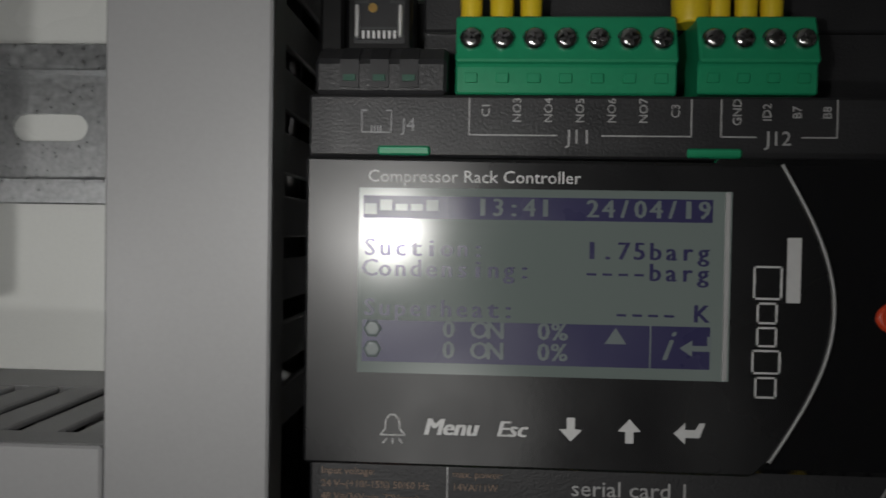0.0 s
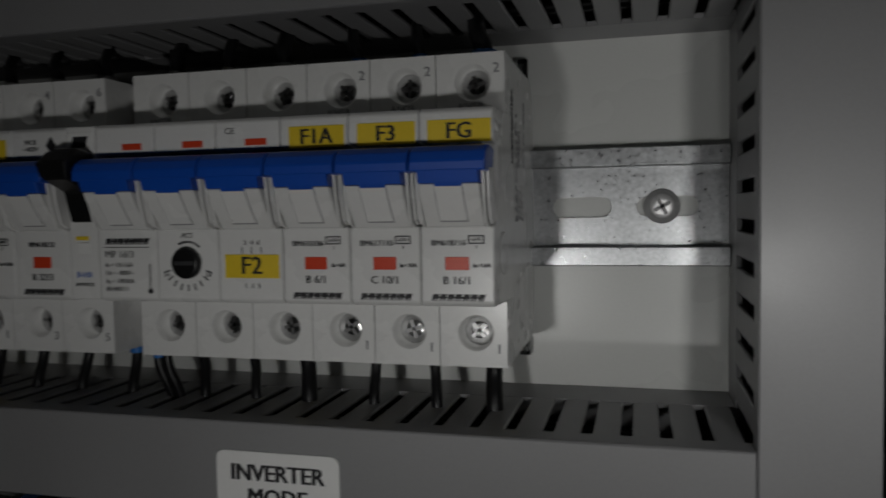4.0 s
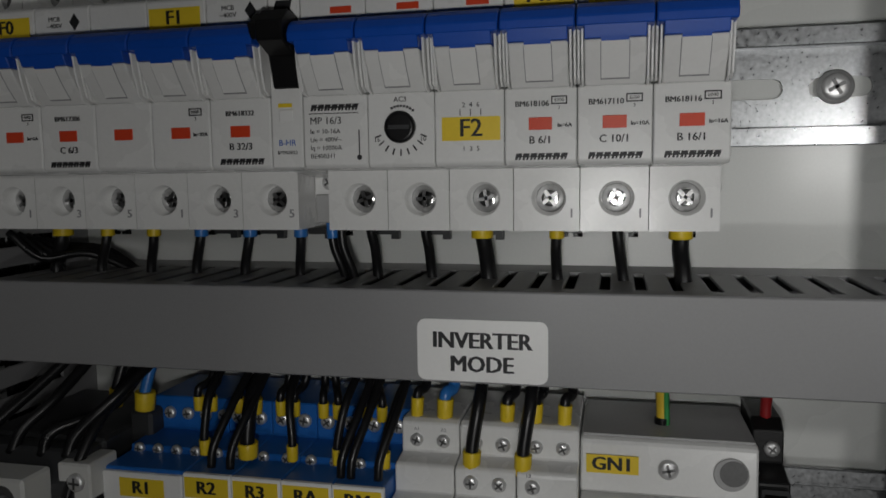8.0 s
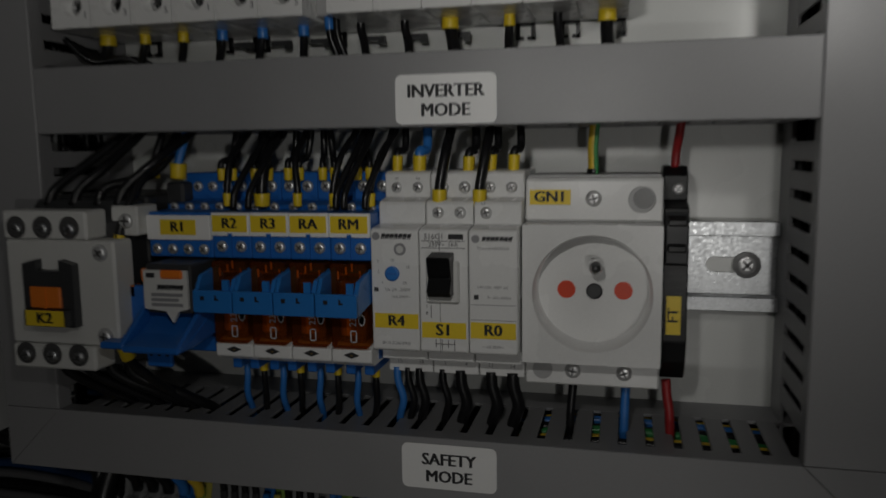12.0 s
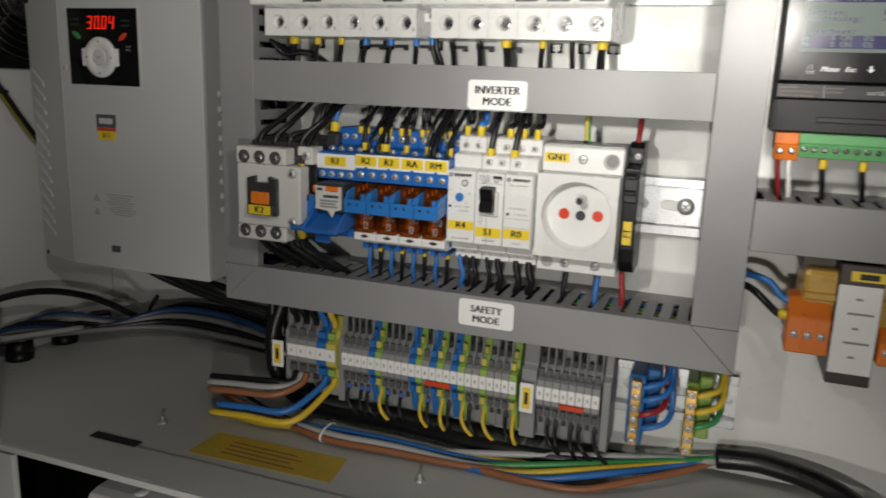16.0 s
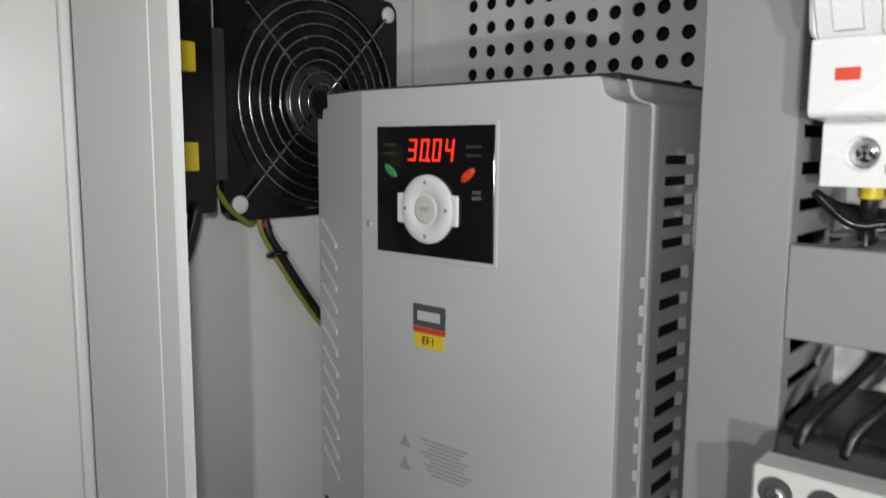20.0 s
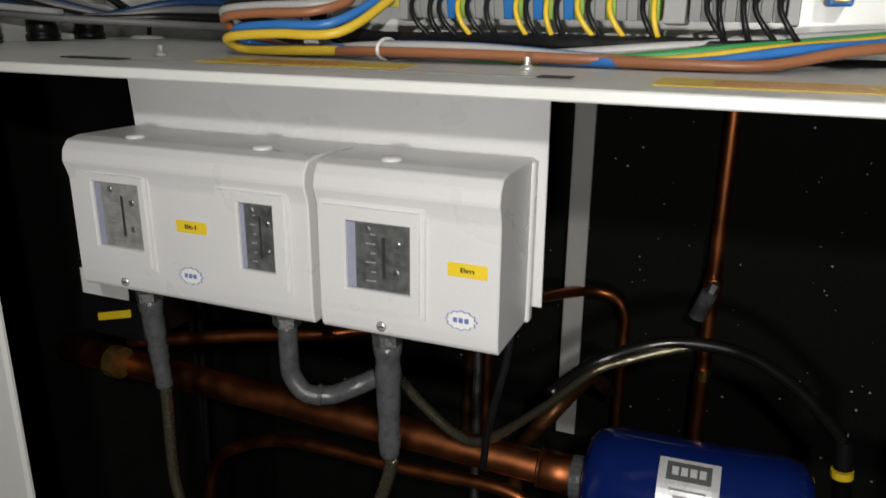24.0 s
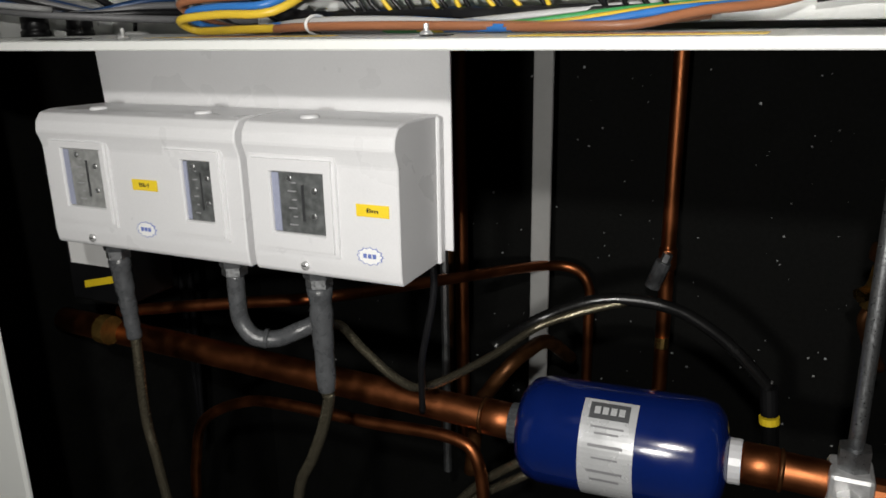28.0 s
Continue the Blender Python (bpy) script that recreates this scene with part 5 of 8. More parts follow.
# fuse holder
ft = thing("fuse_holder", (0.0170, 0, Z2), "black plastic fuse holder with a yellow tag", "fuse holder")
part("body", prism([(-0.0080, -0.0380), (-0.0080, 0.0390), (-0.0260, 0.0390), (-0.0300, 0.0360), (-0.0300, 0.0270), (-0.0400, 0.0250), (-0.0415, 0.0080), (-0.0415, -0.0220), (-0.0400, -0.0300), (-0.0330, -0.0375)], "x", -0.0042, 0.0042, 0.0004), BLACK, ft)
part("pull_flap", prism([(-0.0418, 0.0240), (-0.0450, 0.0200), (-0.0442, 0.0060), (-0.0416, 0.0050)], "x", -0.0038, 0.0038, 0.0004), DGREY, ft)
for z in (0.0230, 0.0140):
    part("grip_notch", prism([(-0.0416, z), (-0.0470, z - 0.0015), (-0.0470, z - 0.0035), (-0.0416, z - 0.0045)], "x", -0.0030, 0.0030, 0.0003), BLACK, ft)
screw(0.0010, -0.0300, 0.0310, 0.0022, ft, "terminal_screw")
pl = plaque(-0.0004, -0.0416, -0.0125, 0.0050, 0.0138, YELLOW, ft)
text("FT", 0.0050, -0.0004, -0.0419, -0.0125, INK, ft, turn=-90, bold=0.00006)

# wires into the devices on the second row
for x, y, z, c, r, f in ((-0.0830, -0.0410, -0.0955, WBLACK, 0.0014, 1), (-0.0745, -0.0410, -0.0955, WBLUE, 0.0018, 1), (-0.0650, -0.0500, -0.1075, WBLACK, 0.0019, 1), (-0.0560, -0.0410, -0.0960, WBLACK, 0.0016, 1),
                         (-0.0505, -0.0500, -0.1075, WBLACK, 0.0018, 1), (-0.0478, -0.0410, -0.0955, WBLACK, 0.0015, 1), (-0.0395, -0.0410, -0.0955, WBLACK, 0.0015, 1)):
    wire([(x, y, z), (x + 0.0003, y, z + 0.0065), (x + 0.002, y + 0.004, -0.0880), (x + 0.0015, -0.0340, -0.0790), (x + 0.0010, -0.0310, -0.0700)], c, r, r * 1.35, "{} wire with a yellow end sleeve".format("blue" if c is WBLUE else "black"), group="device wires")
for x, c, r in ((-0.0838, WBLUE, 0.0015), (-0.0795, WBLACK, 0.0014), (-0.0750, WBLACK, 0.0017), (-0.0660, WBLACK, 0.0014), (-0.0590, WBLACK, 0.0022), (-0.0475, WBLACK, 0.0022), (-0.0395, WBLACK, 0.0024)):
    wire([(x, -0.0440, -0.1700), (x + 0.0003, -0.0440, -0.1755), (x + 0.0020, -0.0430, -0.1830), (x - 0.0005, -0.0400, -0.1920), (x - 0.0010, -0.0370, -0.2030)], c, r, None, "{} wire from a device down into the duct".format("blue" if c is WBLUE else "black"), group="device wires")
earth = [(-0.0120, -0.0300, -0.1000), (-0.0120, -0.0300, -0.0950), (-0.0122, -0.0305, -0.0880), (-0.0115, -0.0310, -0.0790), (-0.0110, -0.0310, -0.0700)]
we = wire(earth, WYEL, 0.0018, 0.0022, "yellow and green earth wire at the socket", BLACK, 0.005)
part("green_stripe", tube([(x + 0.0011, y - 0.0011, z) for x, y, z in earth], 0.0009, 6, 5), WGRN, we)
wire([(0.0170, -0.0250, -0.0960), (0.0172, -0.0255, -0.0900), (0.0182, -0.0280, -0.0820), (0.0185, -0.0300, -0.0700)], WRED, 0.0016, None, "red wire from the fuse holder up into the duct")
wire([(0.0150, -0.0350, -0.1720), (0.0155, -0.0360, -0.1780), (0.0165, -0.0370, -0.1850), (0.0170, -0.0360, -0.2020)], WRED, 0.0017, None, "red wire from the fuse holder down into the duct")
wire([(-0.0180, -0.0340, -0.1735), (-0.0185, -0.0350, -0.1800), (-0.0190, -0.0360, -0.1880), (-0.0190, -0.0350, -0.2020)], WBLACK, 0.0016, None, "black wire from the socket down into the duct")
wire([(0.0010, -0.0340, -0.1735), (0.0008, -0.0350, -0.1800), (0.0005, -0.0370, -0.1900), (0.0005, -0.0350, -0.2020)], WBLUE, 0.0017, None, "blue wire from the socket down into the duct")

# wires lying inside the ducts, seen through the slots
dr = random.Random(9)
for z0, n in ((-0.2045, 11), (-0.0680, 8), (0.0620, 7)):
    for k in range(n):
        y, z = -0.006 - 0.0034 * k, z0 + dr.uniform(-0.006, 0.006)
        col = dr.choice([WBLACK, WBLACK, WBLACK, WBLUE, WYEL, WGRN]) if z0 < -0.1 else WBLACK
        wire([(-0.245, y, z), (-0.15, y + dr.uniform(-0.002, 0.002), z + dr.uniform(-0.003, 0.003)), (-0.05, y, z + dr.uniform(-0.003, 0.003)), (0.05, y, z)], col, 0.0016, None, "wire lying in the cable duct", group="wires in the ducts")
for x0 in (-0.236, 0.0698):
    for k in range(5):
        y, x = -0.008 - 0.005 * k, x0 + dr.uniform(-0.006, 0.006)
        wire([(x, y, -0.205), (x + dr.uniform(-0.003, 0.003), y, -0.10), (x, y, 0.0), (x, y, 0.07)], WBLACK, 0.0018, None, "black wire lying in the upright duct", group="wires in the ducts")
for k in range(5):
    z = -0.133 + dr.uniform(-0.007, 0.007)
    wire([(0.083, -0.008 - 0.006 * k, z), (0.14, -0.008 - 0.006 * k, z + 0.002), (0.189, -0.008 - 0.006 * k, z)], dr.choice([WBLACK, WRED]), 0.0015, None, "wire lying in the cable duct", group="wires in the ducts")
# coloured wires near the slots at the right end of the duct
for k, (c, n) in enumerate(((WYEL, "yellow"), (WBLUE, "blue"), (WBLACK, "black"), (WGRN, "green"), (WYEL, "yellow"), (WBLACK, "black"))):
    wire([(-0.0500, -0.0140 - 0.0055 * k, -0.2010 + 0.0015 * (k % 3)), (-0.0150, -0.0130 - 0.0056 * k, -0.1965 + 0.0010 * (k % 2)), (0.0200, -0.0145 - 0.0055 * k, -0.1960 + 0.0010 * (k % 2)), (0.0560, -0.0130 - 0.0056 * k, -0.1985 + 0.0012 * (k % 3))], c, 0.0019, None, f"{n} wire showing through the slots of the duct", group="wires in the ducts")
# black wires bundled behind the left of the breakers and the contactor
for k in range(6):
    wire([(-0.2230, -0.020 - 0.004 * k, -0.0470 + 0.001 * k), (-0.2130, -0.022 - 0.003 * k, -0.0480 - 0.0006 * k), (-0.2000, -0.020 - 0.002 * k, -0.0500), (-0.1860, -0.018, -0.0600)], WBLACK, 0.0013, None, "black wire at the side of the upright duct", group="wires in the ducts")


# ---- the rack controller and what hangs below it ----
def wpart(name, bm, material, parent, label=""):
    """A part given in the room's coordinates, under a thing that stands elsewhere."""
    bmesh.ops.translate(bm, vec=-parent.location, verts=bm.verts)
    return part(name, bm, material, parent, label)


def wtext(words, size, x, y, z, material, parent, **kw):
    o = parent.location
    return text(words, size, x - o.x, y - o.y, z - o.z, material, parent, **kw)


LCD = mat("lcd_backlight", (0.042, 0.052, 0.048), 0.20, vary=0.03, scale=20, bump=0.0, emit=(0.56, 0.66, 0.61, 0.75))
LCDINK = mat("lcd_dark_blue", (0.016, 0.015, 0.045), 0.3, vary=0.03, bump=0.0, emit=(0.085, 0.075, 0.24, 0.6))
LCDLIT = mat("lcd_light_dots", (0.05, 0.06, 0.058), 0.25, vary=0.02, bump=0.0, emit=(0.5, 0.58, 0.58, 0.75))
rc = thing("rack_controller", (0.138, 0, -0.037), "anthracite rack controller with a lit display and green terminals", "controller")
wpart("base", box(0.0855, 0.1885, -0.0400, -0.0078, -0.0845, -0.0020, 0.0008), CTLBODY, rc)
wpart("base_top", box(0.0856, 0.1884, -0.0280, -0.0078, -0.0018, 0.0205, 0.0008), CTLBODY, rc)
wpart("upper_strip", prism([(-0.0380, -0.0105), (-0.0468, -0.0105), (-0.0468, -0.0006), (-0.0380, 0.0006)], "x", 0.0850, 0.1888, 0.0004), CTLBODY, rc, "printed anthracite terminal strip")
wpart("lower_strip", box(0.0860, 0.1888, -0.0480, -0.0380, -0.0668, -0.0590, 0.0005), CTLBODY, rc, "printed anthracite lower strip")
wpart("lower_shelf", prism([(-0.0380, -0.0668), (-0.0440, -0.0672), (-0.0420, -0.0838), (-0.0380, -0.0842)], "x", 0.0870, 0.1885, 0.0004), CTLBODY, rc)
wpart("right_front", box(0.1480, 0.1893, -0.0525, -0.0380, -0.0585, -0.0108, 0.001), GLOSSB, rc, "black right front with the maker's oval")
arc = [(0.0864, -0.0113), (0.1571, -0.0118)]
for k in range(1, 12):
    a = k / 12
    arc.append((0.1571 + 0.0085 * math.sin(math.pi * a) - 0.0009 * a, -0.0118 - 0.0444 * a))
arc += [(0.1562, -0.0562), (0.1540, -0.0583), (0.0864, -0.0583)]
wpart("display_front", prism(arc, "y", -0.0545, -0.0400, 0.0005), SATINB, rc, "satin black display front with a curved side")
rim = [(x + 0.0004, z) for x, z in arc[1:-2]]
wpart("chrome_rim", tube([(x, -0.0537, z) for x, z in rim], 0.00028, 6, 2), WGRY, rc, "thin bright curved rim")
wpart("lcd_window", box(0.0947, 0.1500, -0.0549, -0.0544, -0.0440, -0.0160), LCD, rc, "lit grey-green display")
wpart("lcd_edge", box(0.1490, 0.1497, -0.0551, -0.0548, -0.0438, -0.0162), WGRY, rc)
Y = -0.0549
wpart("lcd_header", box(0.0954, 0.1472, Y - 0.0001, Y, -0.0206, -0.0172), LCDINK, rc)
wpart("lcd_footer", box(0.0954, 0.1472, Y - 0.0001, Y, -0.0423, -0.0360), LCDINK, rc)


CELL = 0.00233


def lcd(words, x, z, material, up=0.0):
    """Words on the display, every character in a cell of its own."""
    for k, ch in enumerate(words):
        if ch != " ":
            wtext(ch, 0.0037, x + (k + 0.5) * CELL, Y - up, z, material, rc, bold=0.00006, wide=1.3 if ch in "-ti:.1" else 1.0, name="display_text")


for i in range(5):
    wpart("display_text", box(0.0956 + i * CELL, 0.0974 + i * CELL, Y - 0.00025, Y - 0.0001, -0.0200 + (0.0006 if i else 0.0), -0.0178 - (0.0006 if i not in (1, 4) else 0.0)), LCDLIT, rc)
lcd("13:41", 0.1122, -0.0189, LCDLIT, 0.00012)
lcd("24/04/19", 0.1285, -0.0189, LCDLIT, 0.00012)
lcd("Suction:", 0.0953, -0.0251, LCDINK)
lcd("1.75barg", 0.1285, -0.0251, LCDINK)
lcd("Condensing:", 0.0953, -0.0282, LCDINK)
lcd("----barg", 0.1285, -0.0282, LCDINK)
lcd("Superheat:", 0.0953, -0.0342, LCDINK)
lcd("---- K", 0.1330, -0.0342, LCDINK)
for z in (-0.0373, -0.0404):
    lcd("0 ON", 0.1074, z, LCDLIT, 0.00012)
    lcd("0%", 0.1216, z, LCDLIT, 0.00012)
    wpart("pump_sign", lathe([(0.0014, 0.0001), (0.0014, 0.0002), (0.0009, 0.0002)], (0.0970, Y, z), "-y", 6), LCDLIT, rc)
wpart("alarm_sign", prism([(0.1318, -0.0388), (0.1350, -0.0388), (0.1334, -0.0364)], "y", Y - 0.0002, Y - 0.0001), LCDLIT, rc)
wpart("footer_line", box(0.1384, 0.1386, Y - 0.0002, Y - 0.0001, -0.0423, -0.0359), LCDLIT, rc)
wtext("i", 0.0066, 0.1406, Y - 0.00012, -0.0390, LCDLIT, rc, name="display_text", slant=0.35)
wpart("footer_arrow", prism([(0.1428, -0.0392), (0.1446, -0.0380), (0.1446, -0.0388), (0.1468, -0.0388), (0.1468, -0.0374), (0.1474, -0.0374), (0.1474, -0.0396), (0.1446, -0.0396), (0.1446, -0.0404)], "y", Y - 0.0002, Y - 0.0001), LCDLIT, rc)
FR = -0.0545
wtext("Compressor Rack Controller", 0.00262, 0.1119, FR, -0.0143, WINK, rc, wide=1.02)
# the vertical word mark, as plain upright blocks
for z0, z1, w in ((-0.0464, -0.0432, 0.0032), (-0.0428, -0.0392, 0.0042), (-0.0388, -0.0358, 0.0030), (-0.0354, -0.0322, 0.0030), (-0.0318, -0.0268, 0.0042)):
    f = bmesh.new()
    x0, x1 = 0.1555 - w / 2, 0.1555 + w / 2
    for q in ((x0, x1, z0, z0 + 0.0003), (x0, x1, z1 - 0.0003, z1), (x0, x0 + 0.0003, z0, z1), (x1 - 0.0003, x1, z0, z1)):
        box(q[0], q[1], FR - 0.00015, FR, q[2], q[3], bm=f)
    wpart("word_mark", f, WINK, rc)
wpart("type_mark", box(0.1582, 0.1602, FR - 0.00015, FR, -0.0322, -0.0226), WINK, rc)
wtext("Menu", 0.0036, 0.1090, FR, -0.0522, WINK, rc, bold=0.00010, slant=0.25)
wtext("Esc", 0.0034, 0.1182, FR, -0.0522, WINK, rc, bold=0.00008, slant=0.25)
bell = [(0.0984, -0.0535), (0.0991, -0.0526), (0.0992, -0.0512), (0.0998, -0.0504), (0.1006, -0.0504), (0.1012, -0.0512), (0.1014, -0.0526), (0.1022, -0.0535)]
bs = bmesh.new()
for p, q in zip(bell, bell[1:] + bell[:1]):
    tube([(p[0], FR - 0.0001, p[1]), (q[0], FR - 0.0001, q[1])], 0.00016, 4, 1, bm=bs)
for x, e in ((0.0994, -0.0006), (0.1003, 0.0), (0.1012, 0.0006)):
    tube([(x, FR - 0.0001, -0.0540), (x + e, FR - 0.0001, -0.0548)], 0.00018, 4, 1, bm=bs)
wpart("bell_sign", bs, WINK, rc)
for x, s in ((0.1271, -1), (0.1358, 1)):
    c, q = -0.0519, 0.0018 * s
    wpart("arrow_sign", prism([(x - 0.0017, c), (x, c + q), (x + 0.0017, c), (x + 0.0006, c - q * 0.05), (x + 0.0006, c - q), (x - 0.0006, c - q), (x - 0.0006, c - q * 0.05)], "y", FR - 0.00015, FR), WINK, rc)
wpart("arrow_sign", prism([(x - 0.0009, z) for x, z in ((0.1432, -0.0520), (0.1449, -0.0504), (0.1449, -0.0514), (0.1464, -0.0514), (0.1470, -0.0504), (0.1478, -0.0504), (0.1470, -0.0526), (0.1449, -0.0526), (0.1449, -0.0536))], "y", FR - 0.00015, FR), WINK, rc)
oval = lathe([(0.0062, 0), (0.0062, 0.0003), (0.0055, 0.0006)], (0, 0, 0), "-y", 32)
bmesh.ops.scale(oval, vec=(1.12, 1, 0.55), verts=oval.verts)
bmesh.ops.translate(oval, vec=(0.1789, -0.0525, -0.0343), verts=oval.verts)
wpart("maker_oval", oval, RED, rc, "red oval maker's badge")
wpart("maker_bar", box(0.1752, 0.1826, -0.0533, -0.0530, -0.0351, -0.0333), WINK, rc)
wpart("label_plate", box(0.1738, 0.1892, -0.0531, -0.0526, -0.0180, -0.0124), YELLOW, rc, "yellow E1 tag")
wtext("E1", 0.0052, 0.1815, -0.0531, -0.0152, INK, rc, bold=0.00008)
for x, z, y in ((0.1800, -0.0056, -0.0468), (0.1785, -0.0610, -0.0480)):
    f = prism([(x - 0.0032, z - 0.0027), (x + 0.0032, z - 0.0027), (x, z + 0.0029)], "y", y - 0.00015, y)
    wpart("warning_sign", f, WGRY, rc)
    wpart("warning_inner", prism([(x - 0.0026, z - 0.0023), (x + 0.0026, z - 0.0023), (x, z + 0.0022)], "y", y - 0.0002, y - 0.0001), CTLBODY, rc)
    wpart("warning_mark", box(x - 0.0003, x + 0.0003, y - 0.0003, y - 0.0001, z - 0.0012, z + 0.0011), WGRY, rc)
wtext("serial card 1", 0.0036, 0.1374, -0.0480, -0.0630, WGRY, rc, wide=1.05)
FAINT = mat("faint_brown_print", (0.20, 0.135, 0.095), 0.5, vary=0.1, bump=0)
for k, line in enumerate(("Input voltage:", "24 V~(+10/-15%) 50/60 Hz", "48 V=(36Vmin..72Vmax)")):
    wtext(line, 0.0016, 0.0880, -0.0480, -0.0613 - k * 0.0021, FAINT, rc, align="LEFT")
for k, line in enumerate(("max. power:", "14VA/11W")):
    wtext(line, 0.0016, 0.1092, -0.0480, -0.0613 - k * 0.0021, FAINT, rc, align="LEFT")
wpart("rule", box(0.1083, 0.1085, -0.04815, -0.0480, -0.0665, -0.0600), WGRY, rc)
# print on the upper strip
SY = -0.0468
for i, s in enumerate(("C1", "NO3", "NO4", "NO5", "NO6", "NO7", "C3")):
    wtext(s, 0.0019, 0.1136 + i * 0.00498, SY, -0.0029, WGRY, rc, turn=-90)
for i, s in enumerate(("GND", "ID2", "B7", "B8")):
    wtext(s, 0.0019, 0.1530 + i * 0.0046, SY, -0.0030, WGRY, rc, turn=-90)
for x0, x1, s in ((0.1108, 0.1460, "J11"), (0.1504, 0.1684, "J12")):
    f = bmesh.new()
    m = (x0 + x1) / 2
    for q in ((x0, x0 + 0.0002, -0.0070, -0.0010), (x1 - 0.0002, x1, -0.0070, -0.0010), (x0, m - 0.0035, -0.0070, -0.0068), (m + 0.0035, x1, -0.0070, -0.0068)):
        box(q[0], q[1], SY - 0.00015, SY, q[2], q[3], bm=f)
    wpart("terminal_bracket", f, WGRY, rc)
    wtext(s, 0.0032, m, SY, -0.0072, WGRY, rc)
wtext("J4", 0.0030, 0.1012, SY, -0.0055, GINK, rc)
ji = bmesh.new()
for q in ((0.0935, 0.0985, -0.0067, -0.0065), (0.0935, 0.0937, -0.0067, -0.0030), (0.0983, 0.0985, -0.0067, -0.0030), (0.0937, 0.0945, -0.0032, -0.0030), (0.0975, 0.0983, -0.0032, -0.0030)):
    box(q[0], q[1], SY - 0.00015, SY, q[2], q[3], bm=ji)
for k in range(4):
    box(0.0951 + k * 0.0005, 0.0953 + k * 0.0005, SY - 0.00015, SY, -0.0065, -0.0055, bm=ji)
wpart("jack_sign", ji, GINK, rc)
for x in (0.1005, 0.1495):
    wpart("latch", box(x - 0.0042, x + 0.0042, -0.0475, -0.0455, -0.0103, -0.0088, 0.0003), GREEN, rc, "small green latch")
# clips and network jack
wpart("jack", box(0.0893, 0.1008, -0.0390, -0.0300, 0.0080, 0.0208, 0.0006), BLACK, rc, "black network jack")
wpart("jack_opening", prism([(0.0908, 0.0096), (0.0994, 0.0096), (0.0994, 0.0168), (0.0974, 0.0168), (0.0974, 0.0192), (0.0928, 0.0192), (0.0928, 0.0168), (0.0908, 0.0168)], "y", -0.0392, -0.0388), DGREY, rc)
# raised black piece painted for the dark inside of the jack
wpart("jack_cavity_shade", prism([(0.0914, 0.0101), (0.0988, 0.0101), (0.0988, 0.0163), (0.0969, 0.0163), (0.0969, 0.0187), (0.0933, 0.0187), (0.0933, 0.0163), (0.0914, 0.0163)], "y", -0.0394, -0.0391), INK, rc)
wpart("jack_dot", lathe([(0.0008, 0), (0.0008, 0.0002)], (0.0940, -0.0394, 0.0155), "-y", 12), BRASS, rc)
for x in (0.0910, 0.0984):
    wpart("jack_spring", box(x, x + 0.0007, -0.0400, -0.0390, 0.0105, 0.0160, 0.0002), STEEL, rc, "bright metal spring")
    wpart("jack_shield", box(x - 0.0010, x + 0.0017, -0.0393, -0.0388, 0.0170, 0.0190), BLACK, rc)
for k in range(7):
    wpart("jack_pin", box(0.0922 + k * 0.0009, 0.0926 + k * 0.0009, -0.0397, -0.0393, 0.0103, 0.0116), STEEL, rc)
wpart("jack_tongue", box(0.0918, 0.0984, -0.0396, -0.0392, 0.0118, 0.0122), DGREY, rc)
wpart("ear", box(0.0845, 0.0888, -0.0380, -0.0250, 0.0060, 0.0236, 0.0006), BLACK, rc)
wpart("clip_face", prism([(-0.0380, -0.0004), (-0.0466, -0.0004), (-0.0466, 0.0050), (-0.0430, 0.0078), (-0.0380, 0.0078)], "x", 0.0858, 0.1072, 0.0006), CTLBODY, rc, "anthracite clip strip")
for k in range(3):
    x = 0.0902 + k * 0.0048
    # black piece on the strip for the shade in its opening
    wpart("clip_opening_shade", prism([(-0.0464, 0.0006), (-0.0469, 0.0006), (-0.0469, 0.0051), (-0.0440, 0.0075), (-0.0428, 0.0079)], "x", x - 0.0002, x + 0.0028), INK, rc)
    wpart("clip_tongue", box(x + 0.0003, x + 0.0023, -0.0472, -0.0468, 0.0016, 0.0026), DKGREEN, rc)


def plug(x0, n, pitch, y, z0, z1, material, label, screws=True, down=False):
    """A pluggable terminal strip: sloped screw face above, latch rail below."""
    t = thing("terminal_plug", (x0 + n * pitch / 2, y, z0), label, "terminal", "pluggable terminals of the controller")
    w, h = n * pitch / 2, z1 - z0
    part("housing", prism([(0.0140, 0.0), (0.0, 0.0), (0.0, h * 0.36), (-0.0012, h * 0.40), (0.0012, h), (0.0140, h)] if not down else [(0.0140, 0), (0.0015, 0), (-0.0008, h * 0.55), (0.0015, h * 0.60), (0.0015, h), (0.0140, h)], "x", -w, w, 0.0003), material, t)
    for i in range(n):
        x = -w + (i + 0.5) * pitch
        if not down:
            # black disc in place of the shaded hole round the screw
            part("screw_hole_shade", lathe([(pitch * 0.40, 0), (pitch * 0.40, 0.0002)], (x, 0.0002, h * 0.68), "-y", 18), INK, t)
            screw(x, 0.0, h * 0.68, pitch * 0.37, t, "terminal_screw", material=CHROME, cross=CROSS)
            part("latch_notch", box(x - pitch * 0.2, x + pitch * 0.2, -0.0005, 0.0001, h * 0.14, h * 0.26, 0.0001), material, t)
        else:
            screw(x, 0.0008, h * 0.36, pitch * 0.34, t, "terminal_screw", material=CHROME, cross=CROSS)
    return t


